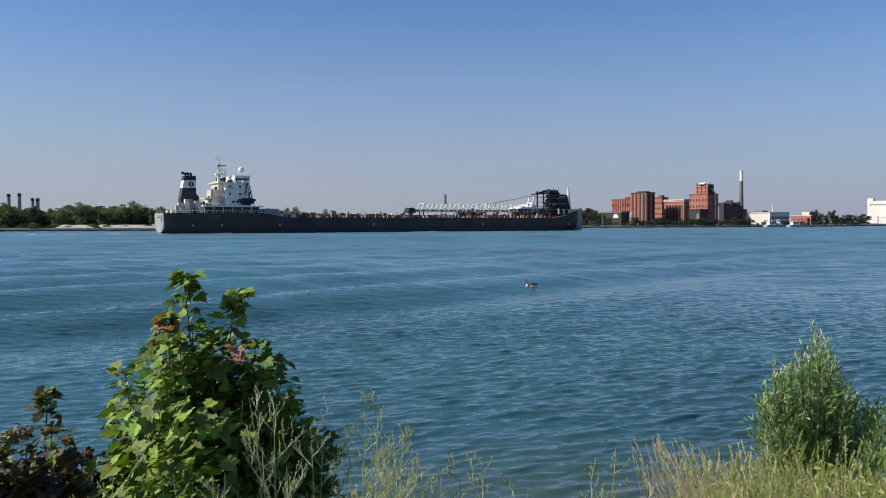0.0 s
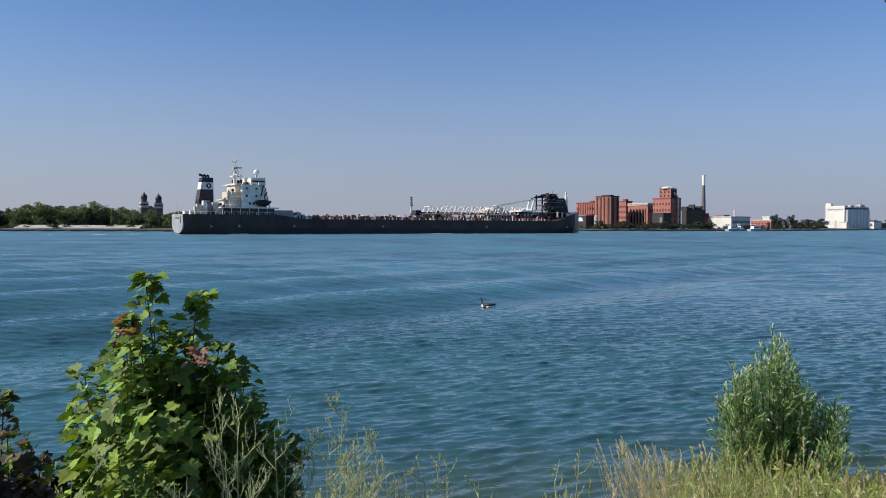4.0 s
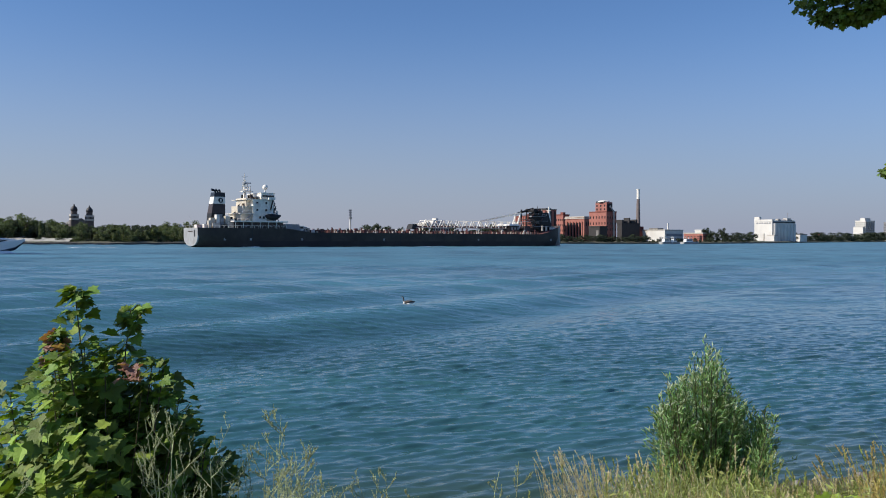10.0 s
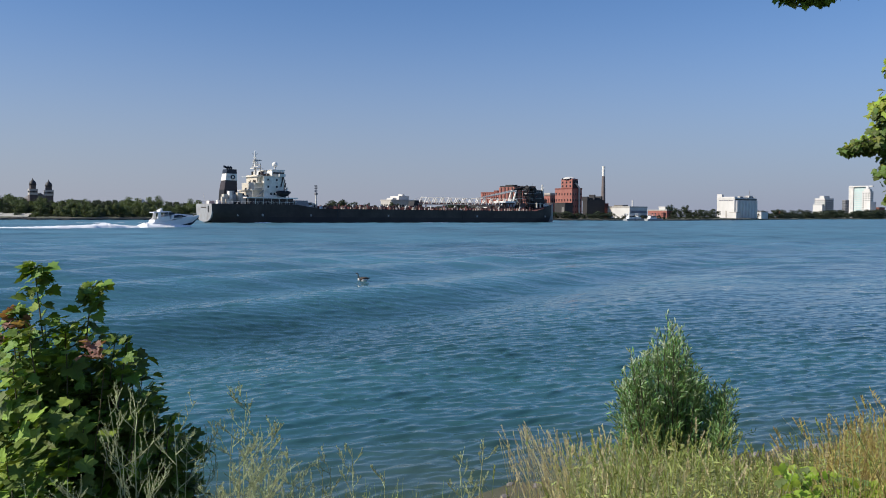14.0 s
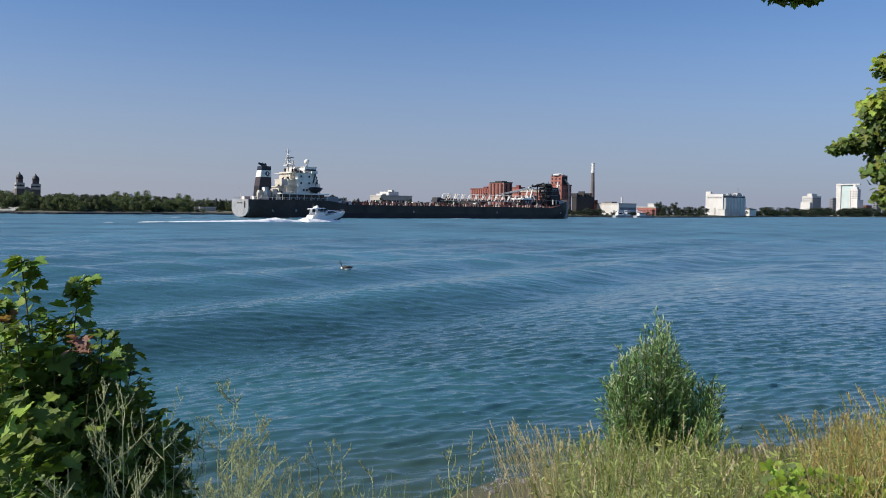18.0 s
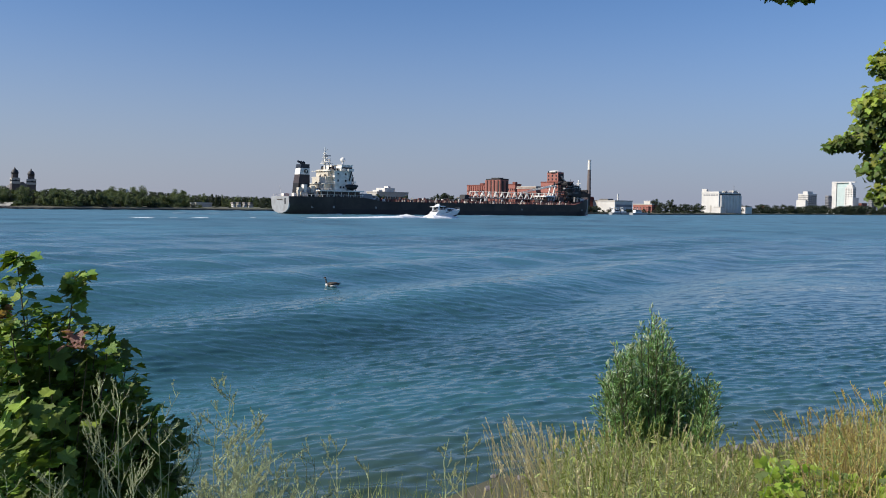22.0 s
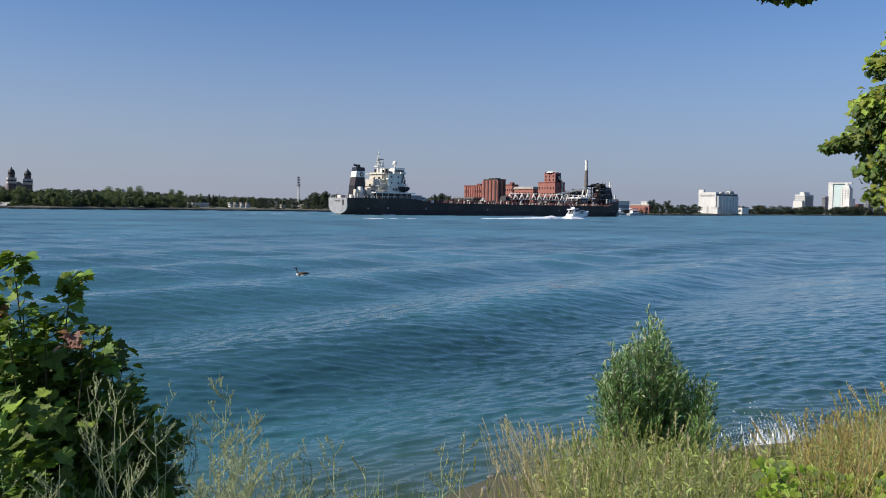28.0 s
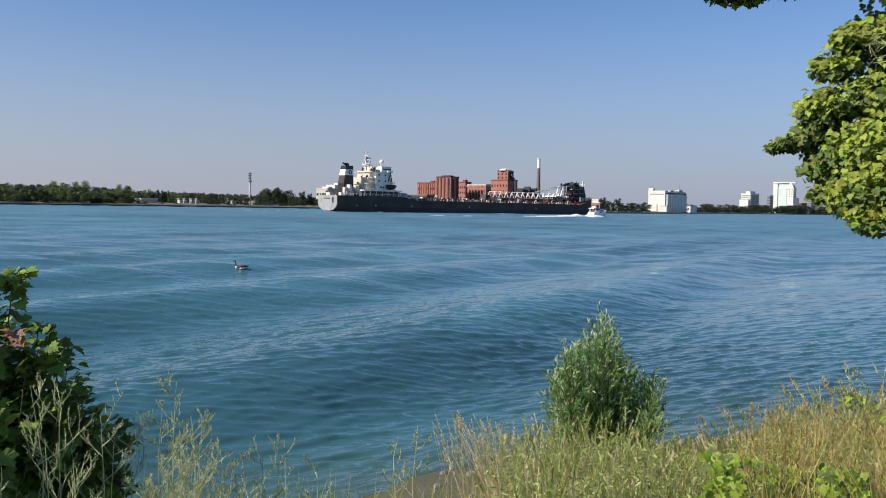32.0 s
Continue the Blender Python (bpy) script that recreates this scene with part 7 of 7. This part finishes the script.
def build_vine(az0, az1, el0, el1, r, n, seed, name="wild_vine"):
    q = random.Random(seed)
    B = ground_at((az0 + az1) / 2, r)
    v = thing(name, "bright green broad-leaved vine in the grass", "vine", Matrix.Translation(B))
    fol = Foliage(v, "leaf", ["vine", "maple"], n, q)
    pts = []
    for i in range(n):
        p = spot(q.uniform(az0, az1), q.uniform(el0, el1), r + q.uniform(-0.4, 0.3)) - B
        pts.append(p)
        fol.put(p, Vector((q.uniform(-1, 1), -0.8, -0.5)), q.uniform(0.032, 0.058), 0 if q.random() < 0.72 else 1)
    for i in range(0, n - 4, 7):
        part("runner", Geo().tube([pts[i] + Vector((0.03, 0.05, -0.14)), pts[i], pts[i].lerp(pts[i + 3], 0.5)], 0.0025, 4), M["vine"], v)
    fol.close(B)


build_vine(30.6, 33.6, -19.5, -15.2, 4.4, 140, 3)
build_vine(37.4, 40.6, -17.6, -15.3, 4.5, 110, 4)
build_vine(33.2, 37.4, -17.2, -15.6, 4.9, 60, 6)
build_vine(38.6, 41.4, -13.0, -10.6, 6.5, 34, 5)


# ---- overhanging maple ----
SUNWARD = -(at(SUN_AZ, math.cos(radians(SUN_EL)), math.sin(radians(SUN_EL))))      # the way the sunlight travels


def build_maple():
    q = random.Random(77)
    B = ground_at(62, 6.4)
    t = thing("maple_tree", "sunlit yellow-green maple with branches hanging over the bank", "tree", Matrix.Translation(B))
    fork = Vector((-0.2, 0.2, 2.6))
    part("trunk", Geo().tube([(0, 0, -0.3), (0.02, 0, 0.6), (-0.1, 0.1, 1.6), fork, (-0.3, 0.4, 4.2), (-0.2, 0.5, 6.4)], [0.27, 0.2, 0.17, 0.15, 0.1, 0.03], 12), M["bark"], t, smooth=True)
    fol = Foliage(t, "leaf", ["maple_lit", "maple", "sapling"], 300, q, face=(-0.62, -0.38, 0.85))

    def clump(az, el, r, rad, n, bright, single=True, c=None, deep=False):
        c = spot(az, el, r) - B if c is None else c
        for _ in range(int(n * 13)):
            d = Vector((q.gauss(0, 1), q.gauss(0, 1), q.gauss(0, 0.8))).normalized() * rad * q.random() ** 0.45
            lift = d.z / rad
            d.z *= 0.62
            # clump tops take the lit tone, undersides the dark: painted light and shade
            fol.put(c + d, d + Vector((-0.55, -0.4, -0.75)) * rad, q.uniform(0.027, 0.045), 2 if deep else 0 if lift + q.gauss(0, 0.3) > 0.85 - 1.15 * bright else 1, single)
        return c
    limbs = []
    # the last number sets how sunlit the clump's leaf colours are
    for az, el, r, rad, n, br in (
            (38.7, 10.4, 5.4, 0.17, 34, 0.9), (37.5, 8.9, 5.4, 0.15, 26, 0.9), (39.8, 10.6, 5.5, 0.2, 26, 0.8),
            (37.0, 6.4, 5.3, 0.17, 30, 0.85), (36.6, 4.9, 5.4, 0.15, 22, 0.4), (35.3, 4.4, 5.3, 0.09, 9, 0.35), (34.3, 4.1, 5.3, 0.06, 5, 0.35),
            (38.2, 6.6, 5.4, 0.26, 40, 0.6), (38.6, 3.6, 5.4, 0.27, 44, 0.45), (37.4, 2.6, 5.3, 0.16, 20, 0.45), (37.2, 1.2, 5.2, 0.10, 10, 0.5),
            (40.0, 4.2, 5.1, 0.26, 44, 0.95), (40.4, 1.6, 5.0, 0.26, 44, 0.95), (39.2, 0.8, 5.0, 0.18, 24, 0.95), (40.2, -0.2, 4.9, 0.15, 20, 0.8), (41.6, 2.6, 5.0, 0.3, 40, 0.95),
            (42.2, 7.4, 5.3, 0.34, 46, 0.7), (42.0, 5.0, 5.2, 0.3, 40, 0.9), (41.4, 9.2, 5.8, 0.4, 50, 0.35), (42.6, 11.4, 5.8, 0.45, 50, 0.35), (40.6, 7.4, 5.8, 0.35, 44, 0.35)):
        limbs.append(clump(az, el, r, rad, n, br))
    # fringe hanging above
    for az, el, rad, n in ((30.5, 13.7, 0.07, 6), (31.4, 13.6, 0.08, 8), (32.3, 13.5, 0.09, 10), (33.3, 13.9, 0.08, 7), (34.2, 14.0, 0.07, 6), (35.6, 14.6, 0.14, 10), (32.6, 14.7, 0.16, 12), (34.7, 13.8, 0.07, 7), (35.4, 13.75, 0.06, 6), (36.0, 14.0, 0.07, 6), (37.0, 15.4, 0.2, 30), (34.4, 15.6, 0.25, 36), (30.6, 15.0, 0.2, 22)):
        limbs.append(clump(az, el - 0.25, 5.6, rad, n, 0.05, single=False, deep=True))
        above = limbs[-1] - 1.7 * SUNWARD      # an unseen clump added sunward of the fringe, to shade it
        clump(0, 0, 0, rad + 0.3, n + 44, 0.3, single=False, c=above)
    # the rest of the crown, above and out of view
    for _ in range(60):
        az, el, r = q.uniform(42, 84), q.uniform(2, 48), q.uniform(4.8, 8.0)
        c = clump(az, el, r, 0.5, 42, 0.6, single=False)
        if _ % 3 == 0: limbs.append(c)
    for i, c in enumerate(limbs):
        s = fork + Vector((-0.1, 0.2, q.uniform(-0.4, 2.8)))
        if c.z < s.z: s.z = max(1.8, min(s.z, c.z + 0.6))
        m = s.lerp(c, 0.55) + Vector((0, 0, 0.22 + q.uniform(0, .15)))
        part("branch", Geo().tube([s, m, c], [0.03, 0.016, 0.006], 6), M["bark"], t)
    # bare dead twigs
    for k in range(9):
        a = spot(41.4 + q.uniform(-.6, .8), q.uniform(8.6, 11.2), 5.1) - B
        e = spot(38.6 + q.uniform(0, 1.6), q.uniform(8.8, 11.4), 5.1) - B
        m = a.lerp(e, 0.5) + Vector((q.gauss(0, .03), q.gauss(0, .03), q.gauss(0.02, .03)))
        g = Geo().tube([a, m, e], [0.003, 0.002, 0.0008], 4)
        for _ in range(3):
            c = m.lerp(e, q.random())
            g.tube([c, c + Vector((q.gauss(-0.03, .04), q.gauss(0, .03), q.gauss(0, .05)))], [0.0014, 0.0006], 3)
        part("dead_twig", g, M["weed"], t, "bare grey twig")
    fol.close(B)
    return t


build_maple()

# rocks at the water's edge
for i in range(26):
    x = rnd.uniform(-6, 11)
    y = edge(x) + rnd.uniform(0.9, 2.9)
    s = rnd.uniform(0.05, 0.12)
    g = Geo()
    bm = bmesh.new()
    bmesh.ops.create_icosphere(bm, subdivisions=2, radius=s)
    for v in bm.verts:
        v.co *= 1 + 0.28 * noise.noise(v.co * (2.2 / s) * 0.5 + Vector((i, 0, 0)))
        v.co.z *= 0.62
    me = bpy.data.meshes.new("rock")
    bm.to_mesh(me)
    bm.free()
    me.materials.append(M["rock"])
    ob = tagged(new("rock", me), "rough grey rock at the water's edge", "rock", "bank rocks")
    ob.location = (x, y, max(bank(x, y), LEVEL - 0.15) + s * 0.2)


def build_splash(name, label, x, y, w, h, n, seed):
    """A burst of white water: ragged tongues and drops over a foamy foot."""
    q = random.Random(seed)
    g = Geo()
    for i in range(n):
        px, py = q.gauss(0, w * 0.4), q.gauss(0, w * 0.16)
        hh = h * q.uniform(0.15, 1.0) * math.exp(-(px / w) ** 2 * 3)
        s = q.uniform(0.008, 0.03)
        tip = Vector((px + q.gauss(0, .06), py + q.gauss(0, .05), hh))
        g.tube([(px, py, -0.15), Vector((px, py, hh * 0.5)) + Vector((q.gauss(0, .03), q.gauss(0, .03), 0)), tip], [s * 1.6, s, s * 0.25], 5)
        for k in range(14):
            c = tip + Vector((q.gauss(0, .16), q.gauss(0, .12), q.uniform(-0.4, 0.3) * (0.4 + h)))
            d = q.uniform(0.004, 0.015)
            g.add([c + Vector((-d, 0, 0)), c + Vector((d, 0, 0)), c + Vector((0, d, d)), c + Vector((0, 0, d * 1.8))], [(0, 1, 3), (1, 2, 3), (2, 0, 3), (0, 2, 1)])
    for i in range(n // 2):
        px, py, s = q.gauss(0, w * 0.6), q.gauss(0, w * 0.3), q.uniform(0.05, 0.16)
        ring = [(px + s * 1.8 * math.cos(1.047 * j) * q.uniform(.6, 1.2), py + s * math.sin(1.047 * j) * q.uniform(.6, 1.2), -0.08) for j in range(6)]
        g.add(ring + [(px, py, s * 0.5)], [(j, (j + 1) % 6, 6) for j in range(6)])
    ob = thing(name, label, "splash", Matrix.Translation((x, y, LEVEL - 1.3)), geo=g, material=M["foam"])
    return ob


P = [at(14.3, 11.8), at(16.6, 12.6), at(14.9, 12.3), at(16.2, 12.5), at(32.2, 15.6), at(13.6, 11.9)]
SPLASHES = [(build_splash("wave_splash", "white splash of a wave breaking on the bank", p.x, p.y, w, h, n, 60 + k), p, t0, t1)
            for k, (p, w, h, n, t0, t1) in enumerate(((P[0], 0.6, 0.6, 130, 17.7, 18.6), (P[1], 0.45, 0.6, 80, 17.3, 18.2), (P[2], 0.6, 0.85, 170, 25.1, 26.2), (P[3], 1.15, 1.05, 330, 26.8, 28.2), (P[4], 1.9, 0.6, 210, 26.9, 28.7), (P[5], 0.6, 0.3, 90, 29.2, 31.0)))]


# ---- what moves ----
def motions():
    ts = (0, 8, 16, 24, 32)
    walk(water, [(t, Matrix.Translation(DRIFT * t + Vector((0, 0, LEVEL)))) for t in ts])
    walk(freighter, [(t, ship_pose(t)) for t in ts])
    for f in FOAMS:
        walk(f, [(t, ship_pose(t) @ pose(f["along"], f["across"], 0)) for t in ts])
    walk(cruiser, [(t, cruiser_pose(t) @ pose(0, 0, 0, 0, -3.0)) for t in ts])
    for ob, x, y in ((spray, 12.6, -0.9), (wake, 1.5, 0), (spent, -40, 0)):
        walk(ob, [(t, cruiser_pose(t) @ pose(x, y, 0.12)) for t in ts])
    for ob, p, t0, t1 in SPLASHES:     # each burst rises from the water and falls back into it
        low, mid = Matrix.Translation((p.x, p.y, LEVEL - 1.3)), (t0 + t1) / 2
        rows = [(0, low), (t0, low), (mid, Matrix.Translation((p.x, p.y, LEVEL + 0.05))), (t1, low), (32, low)]
        walk(ob, rows)
    goose_rows = ((0, 5.51, 52.9), (2, 5.07, 51.0), (6, 4.61, 52.4), (8, 4.35, 53.3), (12, 3.28, 54.0), (17, 2.6, 49.5), (20, 2.5, 53.5), (23, 1.66, 48.6), (25, 1.11, 50.2), (28, 0.37, 50.9), (30, 0.11, 49.6), (32, -0.33, 50.3))
    gt, gx, gy = zip(*goose_rows)
    rows = []
    for k in range(65):
        t = k * 0.5
        x, y = float(np.interp(t, gt, gx)), float(np.interp(t, gt, gy))
        lift, x0, y0 = 0.0, x, y
        for _ in range(4):
            x, y = x0 * (1 - lift / 4.15), y0 * (1 - lift / 4.15)
            u, v = x - DRIFT.x * t, y - DRIFT.y * t
            lift = float(swell(u, v) + crests(u, v))
        rows.append((t, pose(x, y, LEVEL + lift, 0, 0, 180)))
    walk(goose, rows)
    # an insect leaves the grass, darts past and away over the river
    rest = ground_at(3.4, 3.2) + Vector((0, 0, 0.06))
    way = [rest, spot(9.9, -12.0, 3.4), spot(13.2, -7.1, 3.5), spot(16.1, -1.75, 3.6), spot(19.1, 3.5, 3.8), spot(21.9, 8.5, 4.2), spot(25.5, 15.0, 4.8), spot(38.2, 6.6, 5.2)]
    perch, gone = Matrix.Translation(spot(38.2, 6.6, 5.2)), Matrix.Translation(spot(50.0, 24.0, 6.0))
    rows = [(0, Matrix.Translation(rest))] + [(t, Matrix.Translation(p) @ pose(0, 0, 0, 0, -50, 50)) for t, p in zip((16.6, 16.8, 16.9, 17.0, 17.1, 17.2, 17.35, 17.8), way)]
    walk(insect, rows + [(24.0, perch), (24.2, Matrix.Translation(spot(26.7, 5.7, 5.0))), (24.4, Matrix.Translation(spot(30.0, 19.0, 5.0))), (24.8, gone), (32, gone)])



motions()
